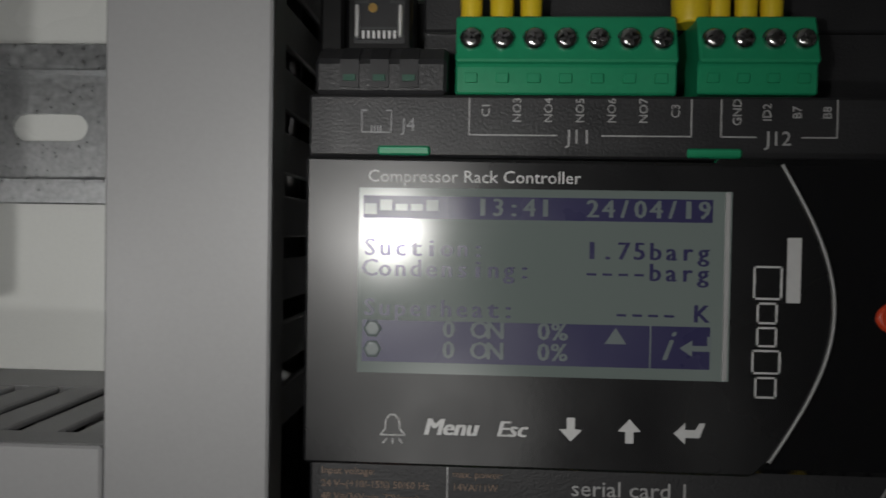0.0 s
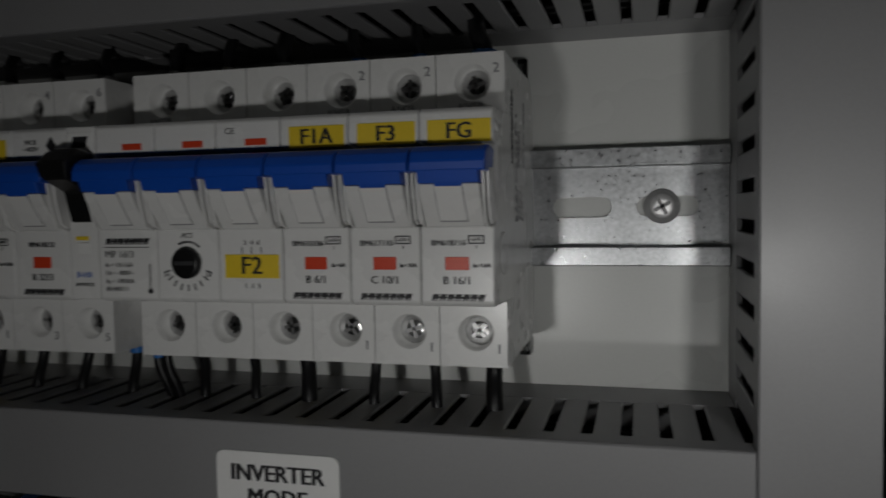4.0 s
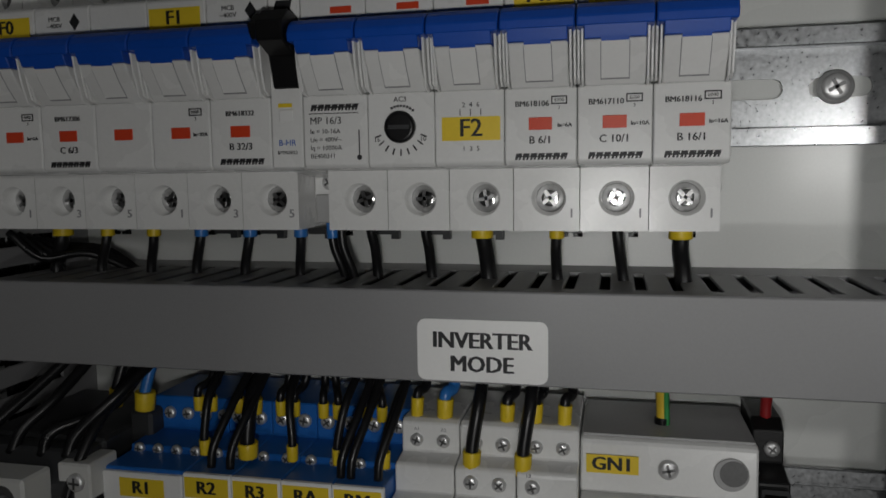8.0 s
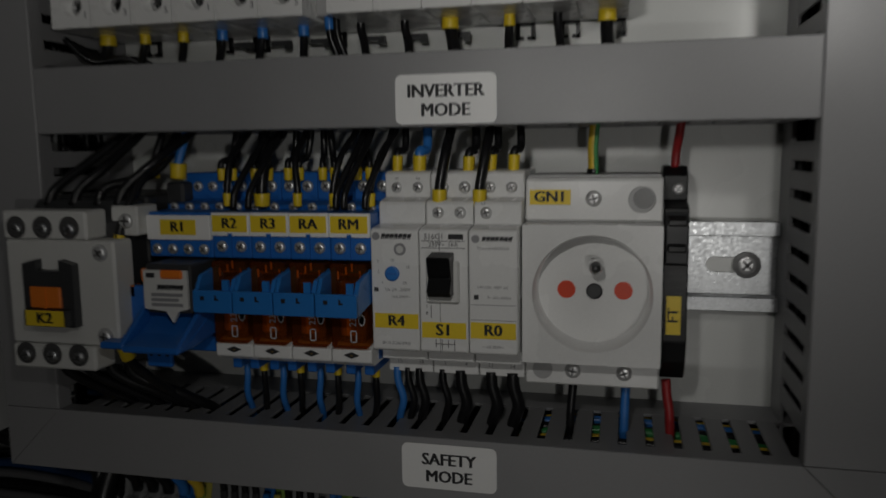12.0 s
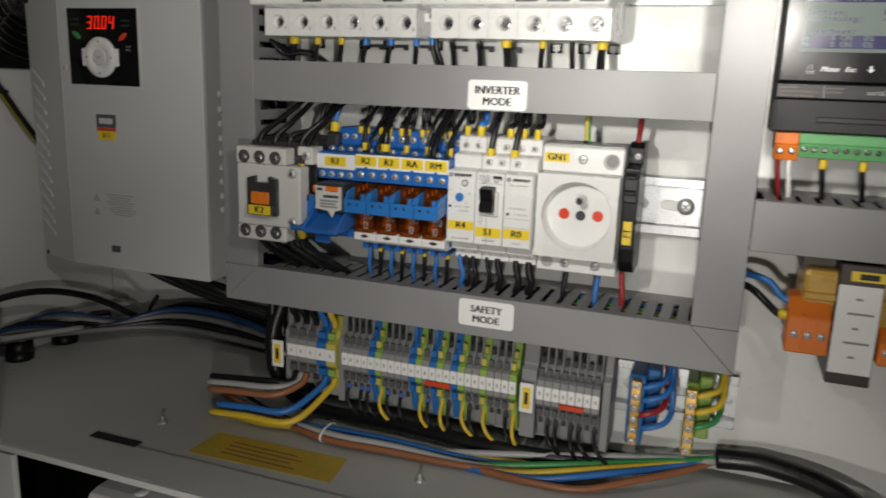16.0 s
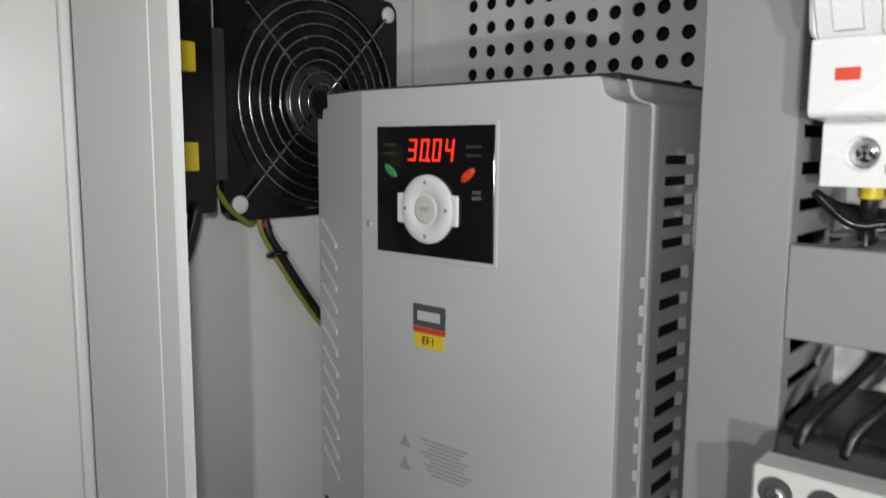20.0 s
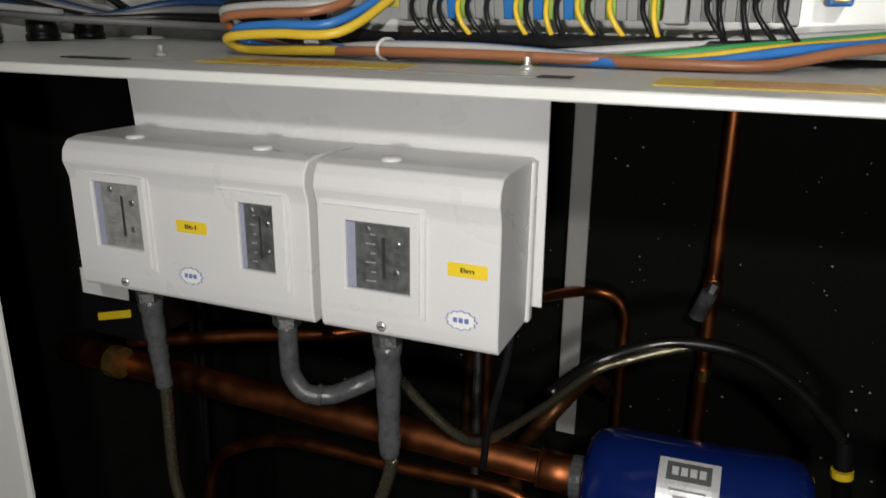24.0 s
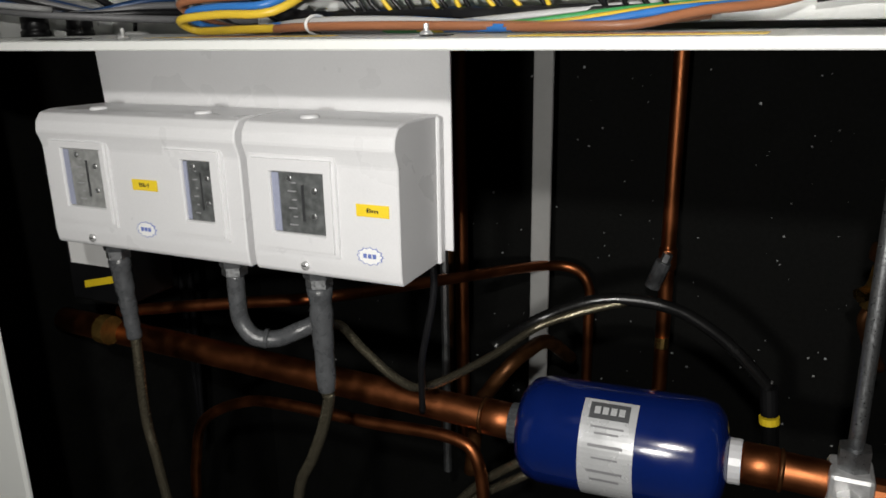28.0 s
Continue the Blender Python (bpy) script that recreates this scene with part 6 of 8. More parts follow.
plug(0.1084, 7, 0.00517, -0.0425, 0.0004, 0.0136, GREEN, "dark green pluggable terminal with seven screws")
plug(0.1479, 4, 0.0048, -0.0425, 0.0006, 0.0136, GREEN, "dark green pluggable terminal with four screws")
plug(0.1018, 3, 0.0034, -0.0210, 0.0217, 0.0356, LGREEN, "light green pluggable terminal with three screws")
plug(0.1266, 2, 0.0048, -0.0210, 0.0222, 0.0346, LGREEN, "light green pluggable terminal with two screws")
plug(0.1366, 7, 0.0056, -0.0230, 0.0208, 0.0376, GREEN, "dark green pluggable terminal at the back")
plug(0.1763, 2, 0.0066, -0.0210, 0.0220, 0.0362, GREEN, "dark green pluggable terminal at the back corner")
plug(0.0892, 2, 0.0058, -0.0400, -0.0995, -0.0846, ORANGE, "orange pluggable terminal with two screws", down=True)
plug(0.1010, 13, 0.00502, -0.0400, -0.0975, -0.0846, LGREEN, "long light green pluggable terminal strip", down=True)
plug(0.1668, 2, 0.0084, -0.0400, -0.0975, -0.0840, GREEN, "dark green pluggable terminal with two screws", down=True)
wpart("mid_shelf", box(0.1020, 0.1870, -0.0300, -0.0150, 0.0140, 0.0216, 0.0004), CTLBODY, rc)
for x0, x1 in ((0.0935, 0.1060), (0.1690, 0.1840)):
    for i in range(5):
        x = x0 + (x1 - x0) * i / 5
        wpart("vent_rib", box(x, x + 0.0014, -0.0432, -0.0424, -0.0735, -0.0690), BLACK, rc)
wpart("shelf_rail", box(0.1070, 0.1680, -0.0446, -0.0430, -0.0785, -0.0760, 0.0003), CTLBODY, rc)
# wires at the controller's top
for i, (x, r, sx) in enumerate(((0.1108, 0.0014, 0.0022), (0.1160, 0.0015, -0.0010), (0.1210, 0.0014, 0.0045), (0.1478, 0.0024, 0.0035), (0.1525, 0.0014, 0.0010), (0.1570, 0.0014, -0.001), (0.1612, 0.0014, -0.003))):
    wire([(x, -0.0375, 0.0140), (x, -0.0375, 0.0205), (x + sx * 0.4, -0.0365, 0.0300), (x + sx, -0.0330, 0.0480), (x + sx * 1.2, -0.0280, 0.0700)], WBLACK, r, r * 1.35, BLACKW, group="controller wires above", flen=0.0062)
for i, (x, y) in enumerate(((0.1580, -0.0200), (0.1640, -0.0200), (0.1690, -0.0200))):
    wire([(x, y, 0.0375), (x, y, 0.0430), (x + 0.001, y, 0.0540), (x + 0.001, y, 0.0700)], WBLACK, 0.0013, 0.0019, BLACKW, group="controller wires above")
for x, c in ((0.0920, WRED), (0.0975, PAPER), (0.1140, WBLACK), (0.1330, WBLACK), (0.1505, WBLACK), (0.1545, WBLACK), (0.1600, WBLACK), (0.1705, WBLACK), (0.1800, WBLACK)):
    wire([(x, -0.0370, -0.0990), (x, -0.0370, -0.1040), (x + 0.001, -0.0360, -0.1110), (x + 0.002, -0.0330, -0.1190), (x + 0.002, -0.0300, -0.1300)], c, 0.0014, 0.0020 if c is WBLACK else None, "{} wire below the controller".format({WRED: "red", PAPER: "white"}.get(c, "black")), group="controller wires below", flen=0.005)

# ---- transformer ----
LAM = mat("transformer_laminations", (0.06, 0.05, 0.045), 0.45, 0.5, vary=0.25, scale=400, stretch=(1, 8, 1))
TAPE = mat("amber_coil_tape", (0.50, 0.30, 0.06), 0.3, vary=0.2, scale=80, coat=0.3)
tr = thing("transformer", (0.137, 0, -0.212), "small control transformer with orange terminals and a white label", "transformer")
wpart("core", box(0.1268, 0.1478, -0.0585, -0.0060, -0.2128, -0.1480, 0.0006), LAM, tr, "dark laminated steel core")
wpart("core_cross", box(0.1100, 0.1268, -0.0420, -0.0080, -0.1575, -0.1480, 0.0005), LAM, tr)
wpart("coil", box(0.1110, 0.1600, -0.0520, -0.0120, -0.1980, -0.1540, 0.003, 2), TAPE, tr, "amber taped coil")
wpart("coil_flange", box(0.1120, 0.1620, -0.0550, -0.0100, -0.1700, -0.1660, 0.0008), TAPE, tr)
wpart("type_label", box(0.1272, 0.1474, -0.0589, -0.0585, -0.2064, -0.1590), PAPER, tr, "white printed type label")
for k in range(5):
    o = tr.location
    bars(0.1373 - o.x + 0.0015 * (k % 2), -0.0589, -0.1660 - k * 0.0078 - o.z, 0.0030 + 0.009 * (k % 2), 0.0012, GINK, tr)
wpart("tag", box(0.1320, 0.1490, -0.0592, -0.0585, -0.1566, -0.1514), YELLOW, tr)
o = tr.location
bars(0.1405 - o.x, -0.0592, -0.1540 - o.z, 0.0090, 0.0030, INK, tr)
for x0, x1, z0, z1, n in ((0.1052, 0.1262, -0.1985, -0.1690, 3), (0.1490, 0.1730, -0.1995, -0.1780, 2)):
    tb = wpart("terminal_block", prism([(-0.0380, z1), (-0.0500, z1 - 0.001), (-0.0600, z1 - 0.010), (-0.0600, z0), (-0.0380, z0)], "x", x0, x1, 0.0008), ORANGE, tr, "orange screw terminal block")
    for k in range(n):
        x = x0 + 0.004 + (x1 - x0 - 0.008) * (k / (n - 1))
        sc = screw(x - o.x, -0.0600, (z0 + (z1 - z0) * 0.35) - o.z, 0.0021, tr, "terminal_screw")
        if k < n - 1:
            wpart("partition", box(x + 0.0032, x + 0.0038, -0.0608, -0.0500, z0 + 0.001, z1 - 0.008), ORANGE, tr)
wire([(0.1070, -0.0480, -0.1740), (0.1020, -0.0470, -0.1720), (0.0960, -0.0430, -0.1660), (0.0890, -0.0400, -0.1640), (0.0820, -0.0360, -0.1640)], WBLUE, 0.0019, None, "blue wire to the transformer terminal")
wire([(0.1065, -0.0500, -0.1810), (0.1010, -0.0490, -0.1810), (0.0950, -0.0440, -0.1770), (0.0880, -0.0400, -0.1720), (0.0820, -0.0360, -0.1700)], WBLACK, 0.0021, 0.0027, "black wire with yellow sleeve to the transformer")
wire([(0.1725, -0.0480, -0.1900), (0.1770, -0.0480, -0.1895), (0.1800, -0.0460, -0.1840), (0.1815, -0.0400, -0.1650), (0.1820, -0.0330, -0.1460), (0.1815, -0.0300, -0.1380)], WRED, 0.0019, 0.0023, "red wire from the transformer up to the duct", BLACK)
wire([(0.1180, -0.0400, -0.1490), (0.1170, -0.0420, -0.1460), (0.1160, -0.0400, -0.1380)], WRED, 0.0015, None, "red wire from the coil up to the duct")


# ---- terminal blocks on the lower rail ----
TGREY = mat("terminal_grey", (0.24, 0.245, 0.25), 0.45, vary=0.05)
TDARK = mat("terminal_lever_grey", (0.085, 0.088, 0.092), 0.45, vary=0.06)
TBLUE = mat("terminal_blue", (0.015, 0.14, 0.42), 0.42, vary=0.06)
TGRN = mat("terminal_green", (0.25, 0.40, 0.08), 0.45, vary=0.06)
TYEL = mat("terminal_yellow", (0.50, 0.45, 0.09), 0.45, vary=0.05)
ZT = -0.2545
BLOCK = {}


def block_mesh(w, col, tall):
    if (w, col.name, tall) not in BLOCK:
        t, b_ = (0.0300, -0.0330) if tall else (0.0255, -0.0280)
        o = [(-0.0080, b_ + 0.006), (-0.0080, t - 0.006), (-0.0200, t), (-0.0270, t), (-0.0340, 0.0110), (-0.0400, 0.0080), (-0.0400, -0.0080), (-0.0360, -0.0110), (-0.0300, b_), (-0.0200, b_)]
        BLOCK[w, col.name, tall] = mesh_of("terminal_body", prism(o, "x", -w / 2 + 0.00012, w / 2 - 0.00012, 0.0003), col)
    return BLOCK[w, col.name, tall]


CLAMP = {}


def clamp_mesh(w, z, col):
    if (w, z, col.name) not in CLAMP:
        y = -0.0318 if abs(z) > 0.014 else -0.0372
        CLAMP[w, z, col.name] = mesh_of("clamp", box(-w * 0.36, w * 0.36, y - 0.0022, y, z - 0.0024, z + 0.0024, 0.0005), col)
    return CLAMP[w, z, col.name]


HOLE = {}


def terminal(x, w, kind, tall):
    col = {"g": TGREY, "b": TBLUE, "y": TGRN, "e": TYEL}[kind]
    word = {"g": "grey", "b": "blue", "y": "yellow-green earth", "e": "yellow-green earth"}[kind]
    t = thing("terminal_block", (x, 0, ZT), f"{word} rail-mounted terminal block with white marker", "terminal block", "terminal blocks")
    part("terminal_body", block_mesh(w, col, tall), col, t)
    dark = {"g": TDARK, "b": TBLUE, "y": TYEL if int(x * 1e4) % 2 else TGRN, "e": TGRN}[kind]
    for z in (0.0135, -0.0135):
        part("clamp", clamp_mesh(w, z, dark), dark, t)
    for z in (0.0200, -0.0205):
        part("wire_entry", clamp_mesh(w * 0.8, z, DGREY if kind == "g" else dark), DGREY, t)
    if "m" + str(w) not in HOLE:
        HOLE["m" + str(w)] = mesh_of("marker", box(-w / 2 + 0.0002, w / 2 - 0.0002, -0.0412, -0.0398, -0.0044, 0.0044, 0.0003), PAPER)
        HOLE["n" + str(w)] = mesh_of("number_bar", box(-0.0006, 0.0006, -0.0414, -0.0412, -0.0012, 0.0012), WGRY)
    part("marker", HOLE["m" + str(w)], PAPER, t)
    part("number_bar", HOLE["n" + str(w)], WGRY, t)
    return t


ROWX = []
for i, k in enumerate("gggbe"):
    terminal(-0.2085 + i * 0.0077, 0.0077, k, False)
    ROWX.append((-0.2085 + i * 0.0077, k, 0.0023))
for i, k in enumerate("ggggbyggggbygbygbyggygggy"):
    terminal(-0.1663 + i * 0.0050, 0.0050, k, True)
    ROWX.append((-0.1663 + i * 0.0050, k, 0.0016))
for i in range(8):
    terminal(-0.0283 + i * 0.0050, 0.0050, "g", True)
    ROWX.append((-0.0283 + i * 0.0050, "g", 0.0016))
for x, w, tag in ((-0.2145, 0.0040, True), (-0.1712, 0.0045, False), (-0.0368, 0.0098, True), (0.0125, 0.0050, False)):
    e = thing("end_clamp", (x, 0, ZT), "grey end clamp on the terminal rail" + (" with a yellow tag" if tag else ""), "end clamp", "terminal end clamps")
    part("clamp_body", prism([(-0.0080, -0.0330), (-0.0080, 0.0340), (-0.0280, 0.0340), (-0.0320, 0.0150), (-0.0360, 0.0120), (-0.0360, -0.0340), (-0.0200, -0.0350)], "x", -w / 2, w / 2, 0.0004), TGREY, e)
    if tag:
        dx = -0.0058 if x < -0.2 else 0.0
        part("tag_carrier", box(dx - 0.0045, dx + 0.0045, -0.0408, -0.0396, -0.0150, 0.0048, 0.0003), PAPER, e)
        part("tag_arm", box(min(dx, 0) - 0.001, max(dx, 0) + 0.001, -0.0398, -0.0350, -0.0060, -0.0040), TGREY, e)
        part("label_plate", box(dx - 0.0026, dx + 0.0026, -0.0412, -0.0408, -0.0120, 0.0020), YELLOW, e, "yellow tag")
        bars(dx, -0.0412, -0.0050, 0.0022, 0.0080, INK, e)
for x0, x1 in ((-0.1065, -0.0885), (-0.0155, 0.0000)):
    solid("jumper_comb", box(x0, x1, -0.0415, -0.0372, -0.2630, -0.2598, 0.0004), RED, "red plastic jumper bridging terminal blocks", "jumper")

# wires from the blocks up into the duct and down to the bundle
tw = random.Random(5)
for i, (x, k, r) in enumerate(ROWX):
    if i in (9, 14, 21, 26, 33, 36):
        continue
    col = WBLUE if k == "b" else WYEL if k in "ye" else WBLACK
    dx = tw.uniform(-0.004, 0.004)
    top = 0.0235 if r > 0.002 else 0.0255
    name = {"b": "blue", "y": "yellow and green", "e": "yellow and green"}.get(k, "black")
    if k == "y":
        pass
    elif r > 0.002:
        wire([(x, -0.0330, ZT + 0.0190), (x, -0.0345, ZT + 0.0240), (x - 0.001, -0.0380, ZT + 0.0300), (x - 0.0015, -0.0360, ZT + 0.0370), (x - 0.003, -0.0300, ZT + 0.0500)], col, r, None, f"thick {name} wire on a terminal block", group="terminal wires above")
    else:
        wire([(x, -0.0325, ZT + 0.0215), (x, -0.0330, ZT + 0.0270), (x + dx * 0.5, -0.0320, ZT + 0.0330), (x + dx, -0.0290, ZT + 0.0400), (x + dx, -0.0260, ZT + 0.0500)], col, 0.0015, None, f"{name} wire from a terminal block up into the duct", group="terminal wires above")
    if i > 4 and (i % 3 or k == "y"):
        wire([(x, -0.0325, ZT - 0.0215), (x + 0.0005, -0.0375, ZT - 0.0280), (x + 0.0030 + dx * 0.4, -0.0400, ZT - 0.0345), (x + 0.0070 + dx, -0.0370, ZT - 0.0420)], col, 0.0013, 0.0018 if k == "g" else None, f"{name} wire below a terminal block", BINK if i < 18 else DGREY, 0.004, group="terminal wires below")
# dark multicore sheath lying under the blocks
solid("cable", tube([(-0.2180, -0.020, -0.2480), (-0.2260, -0.026, -0.2700), (-0.2200, -0.030, -0.2900), (-0.1900, -0.034, -0.2990), (-0.1200, -0.036, -0.2985), (-0.0400, -0.038, -0.2990), (0.0300, -0.028, -0.2990)], 0.0050, 10), WBLACK, "black sheathed cable lying under the terminal blocks", "cable", "cables on the cabinet floor")
solid("cable", tube([(-0.2280, -0.020, -0.2250), (-0.2330, -0.026, -0.2500), (-0.2290, -0.030, -0.2740), (-0.2220, -0.020, -0.2950), (-0.2150, 0.030, -0.3010)], 0.0060, 10), WBLACK, "black sheathed cable dropping behind the end clamp", "cable", "cables on the cabinet floor")
for k in range(3):
    solid("cable", tube([(-0.2265 - 0.004 * k, -0.012 - 0.006 * k, -0.2160), (-0.2270 - 0.003 * k, -0.014 - 0.006 * k, -0.2400), (-0.2230 - 0.002 * k, -0.016 - 0.005 * k, -0.2650), (-0.2290, -0.010, -0.2900)], 0.0032, 8), WBLACK, "black wire dropping from the duct to the floor", "cable", "cables on the cabinet floor")
# the coloured cores that loop out at the left and run back along the floor
for k, (c, n, x0, top, left, fwd) in enumerate(((WBRN, "brown", -0.2010, -0.2850, -0.2700, 0.010), (WGRY, "grey", -0.2050, -0.2815, -0.2735, 0.006), (WBLACK, "black", -0.2090, -0.2790, -0.2740, 0.002), (WBLUE, "blue", -0.1852, -0.2905, -0.2560, 0.019), (WYEL, "yellow", -0.1777, -0.2945, -0.2580, 0.024))):
    y = -0.044 - fwd
    wire([(x0, -0.0330, -0.2740), (x0 - 0.001, -0.0400, -0.2800), (x0 - 0.014, y, top), ((x0 + left) / 2 - 0.008, y - 0.004, top - 0.001), (left + 0.006, y - 0.004, top - 0.003), (left, y + 0.003, top - 0.0065), (left + 0.006, y + 0.010, max(-0.3045, top - 0.012)), (left + 0.040, y + 0.006, -0.3040), (-0.1700, -0.0600 + 0.0032 * (k - 2), -0.3030 + 0.0025 * (k % 2)), (-0.1200, -0.0585 + 0.0032 * (k - 2), -0.3030 + 0.0025 * (k % 2)), (-0.0600, -0.0540 + 0.0030 * (k - 2), -0.3040), (-0.0100, -0.0440 + 0.003 * k, -0.3040), (0.0350, -0.0300, -0.3000)], c, 0.0024, None, f"thick {n} core of a cable looping over the cabinet floor", group="coloured cable cores")
for k, (c, n, x0) in enumerate(((WGRY, "grey", -0.1050), (WGRN, "green", -0.0590), (WYEL, "yellow", -0.0375), (WBLUE, "blue", -0.0220), (WBRN, "brown", 0.0055))):
    e = 0.0850 - x0
    wire([(x0 - 0.0700, -0.0560 - 0.0012 * k, -0.3045), (x0 - 0.0300, -0.0575 - 0.0012 * k, -0.3046), (x0, -0.0540 - 0.0012 * k, -0.3040), (x0 + e * 0.35, -0.0420 - 0.001 * k, -0.2985), (x0 + e * 0.7, -0.0260, -0.2932 - 0.0006 * k), (0.0850, -0.0120 + 0.0014 * (k - 2), -0.2895 + 0.0014 * (k % 2))], c, 0.0024, None, f"{n} core of a second cable on the cabinet floor", group="coloured cable cores")
solid("cable_tie", tube([(-0.1694 + 0.0002 * math.cos(a), -0.0590 + 0.0105 * math.cos(a), -0.3020 + 0.0048 * math.sin(a)) for a in [k * 0.483 for k in range(14)]], 0.0009, 6, 3), PAPER, "white plastic cable tie round the wires", "cable tie")
solid("cable", tube([(0.0800, -0.0120, -0.2895), (0.0950, -0.0125, -0.2875), (0.1090, -0.0140, -0.2865), (0.1350, -0.0210, -0.2880), (0.1550, -0.0320, -0.2920), (0.1750, -0.0600, -0.2980), (0.1850, -0.1100, -0.3005)], 0.0066, 12), WBLACK, "thick black sheathed mains cable on the floor", "cable", "cables on the cabinet floor")
# neutral and earth bars
for x, m, n, w in ((0.0300, TBLUE, "blue", 0.010), (0.0620, TGRN, "green", 0.007)):
    t = thing("busbar", (x, 0, ZT), f"{n} plastic holder with a brass screw bar", "busbar", "neutral and earth bars")
    part("holder", box(-w / 2, w / 2, -0.0340, -0.0080, -0.0260, 0.0200, 0.001), m, t)
    part("holder_wing", box(w / 2, w / 2 + 0.008, -0.0260, -0.0080, -0.0180, 0.0220, 0.001), m, t)
    part("bar", box(-0.0030, 0.0030, -0.0400, -0.0340, -0.0240, 0.0180, 0.0005), BRASS, t, "brass bar")
    for k in range(6):
        screw(0, -0.0400, 0.0150 - k * 0.0072, 0.0022, t)
for k, (c, x, z) in enumerate(((WBLUE, 0.0380, 0.012), (WBLUE, 0.0400, 0.004), (WRED, 0.0375, -0.006), (WBLUE, 0.0410, -0.014), (WYEL, 0.0690, 0.012), (WYEL, 0.0700, 0.002), (WGRN, 0.0690, -0.008))):
    wire([(x - 0.006, -0.0340, ZT + z), (x, -0.0350, ZT + z + 0.002), (x + 0.008, -0.0310, ZT + z + 0.006), (x + 0.010, -0.0220, ZT + z + 0.016), (x + 0.006, -0.0200, ZT + 0.045)], c, 0.0019, None, "{} wire on the busbar".format({WBLUE: "blue", WRED: "red", WYEL: "yellow", WGRN: "green"}[c]), group="busbar wires")


# ---- the frequency drive ----
DRV = mat("drive_plastic", (0.53, 0.54, 0.54), 0.42, vary=0.03, scale=30, bump=0.10, grain=1800)
REDLED = mat("red_digits", (0.5, 0.0, 0.0), 0.4, emit=(1.0, 0.03, 0.01, 2.2), bump=0)
dv = thing("frequency_drive", (-0.380, 0.1, -0.2195), "pale grey frequency drive with a black keypad and red digits", "inverter")
X0, X1, ZB, ZTOP = -0.4660, -0.2890, -0.2190, -0.0050
DY = -0.0255
# the top right corner is scooped out along the whole depth; the body stands a lip wider than the cover
def scooped(x0, x1, z0, lip):
    bow = [(x1 - 0.0092 * math.sin(radians(a)), ZTOP - 0.0092 + lip + 0.0060 * (1 - math.cos(radians(a)))) for a in range(0, 91, 15)]
    return [(x0, z0), (x1, z0), (x1, ZTOP - 0.0104 + lip), (x1 - 0.0006, ZTOP - 0.0094 + lip)] + bow[1:] + [(x1 - 0.0096, ZTOP - 0.0010 + lip), (x1 - 0.0108, ZTOP + lip), (x0, ZTOP + lip)]


SEAMY = -0.0042
body = prism(scooped(X0 + 0.016, X1 + 0.0008, ZB + 0.004, 0.0006), "y", SEAMY, 0.0990, 0.0004)
join(body, prism([(X0 + 0.004, 0.0990), (X0, 0.0900), (X0, -0.0100), (X0 + 0.010, -0.0120), (X0 + 0.018, -0.0120), (X0 + 0.018, 0.0990)], "z", ZB + 0.004, ZTOP - 0.006, 0.0012))
wpart("body", body, DRV, dv)
wpart("front_cover", prism([(X0 + 0.0005, 0.0), (X0 + 0.0005, -0.0130), (-0.4235, DY + 0.0009), (-0.4205, DY), (-0.4200, DY), (-0.4200, 0.0)], "z", ZB, ZTOP - 0.0115), DRV, dv, "smooth pale grey cover slope")
wpart("front_cover", prism(scooped(-0.4200, X1, ZB, 0.0), "y", DY, SEAMY - 0.0003, 0.0003), DRV, dv, "smooth pale grey front cover")
wpart("front_top", prism([(X0 + 0.0110, 0.0), (X0 + 0.0110, -0.0156), (-0.4235, DY + 0.0009), (-0.4205, DY), (-0.4200, DY), (-0.4200, 0.0)], "z", ZTOP - 0.0115, ZTOP), DRV, dv)
wpart("top_cover", box(X0 + 0.012, X1 - 0.0108, -0.0100, 0.0960, ZTOP - 0.006, ZTOP + 0.0026, 0.001), DGREY, dv, "dark vented top cover")
for k in range(16):
    z = -0.0345 - k * 0.0081 if k < 5 else -0.0800 - (k - 5) * 0.0108
    hh = 0.0017 if k < 5 else 0.0021
    # proud black block in place of the shade inside the slot
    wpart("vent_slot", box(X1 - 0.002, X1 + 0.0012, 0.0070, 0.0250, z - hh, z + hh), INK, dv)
    # proud wedge added to catch light like the recess's sloping back
    wpart("vent_ramp", prism([(X1 - 0.0005, 0.0245), (X1 + 0.0026, 0.0300), (X1 + 0.0026, 0.0310), (X1 - 0.0005, 0.0315)], "z", z - hh - 0.0004, z + hh + 0.0006, 0.0002), DRV, dv)
for k in range(9):
    z = -0.0800 - k * 0.0108
    wpart("cover_hook", prism([(X1 - 0.0006, -0.0092), (X1 + 0.0014, -0.0072), (X1 + 0.0014, -0.0066), (X1 - 0.0006, -0.0062)], "z", z - 0.0022, z + 0.0022, 0.0002), DRV, dv)
wpart("side_rib", box(X1, X1 + 0.0022, 0.0375, 0.0388, -0.0720, -0.0465, 0.0003), DRV, dv)
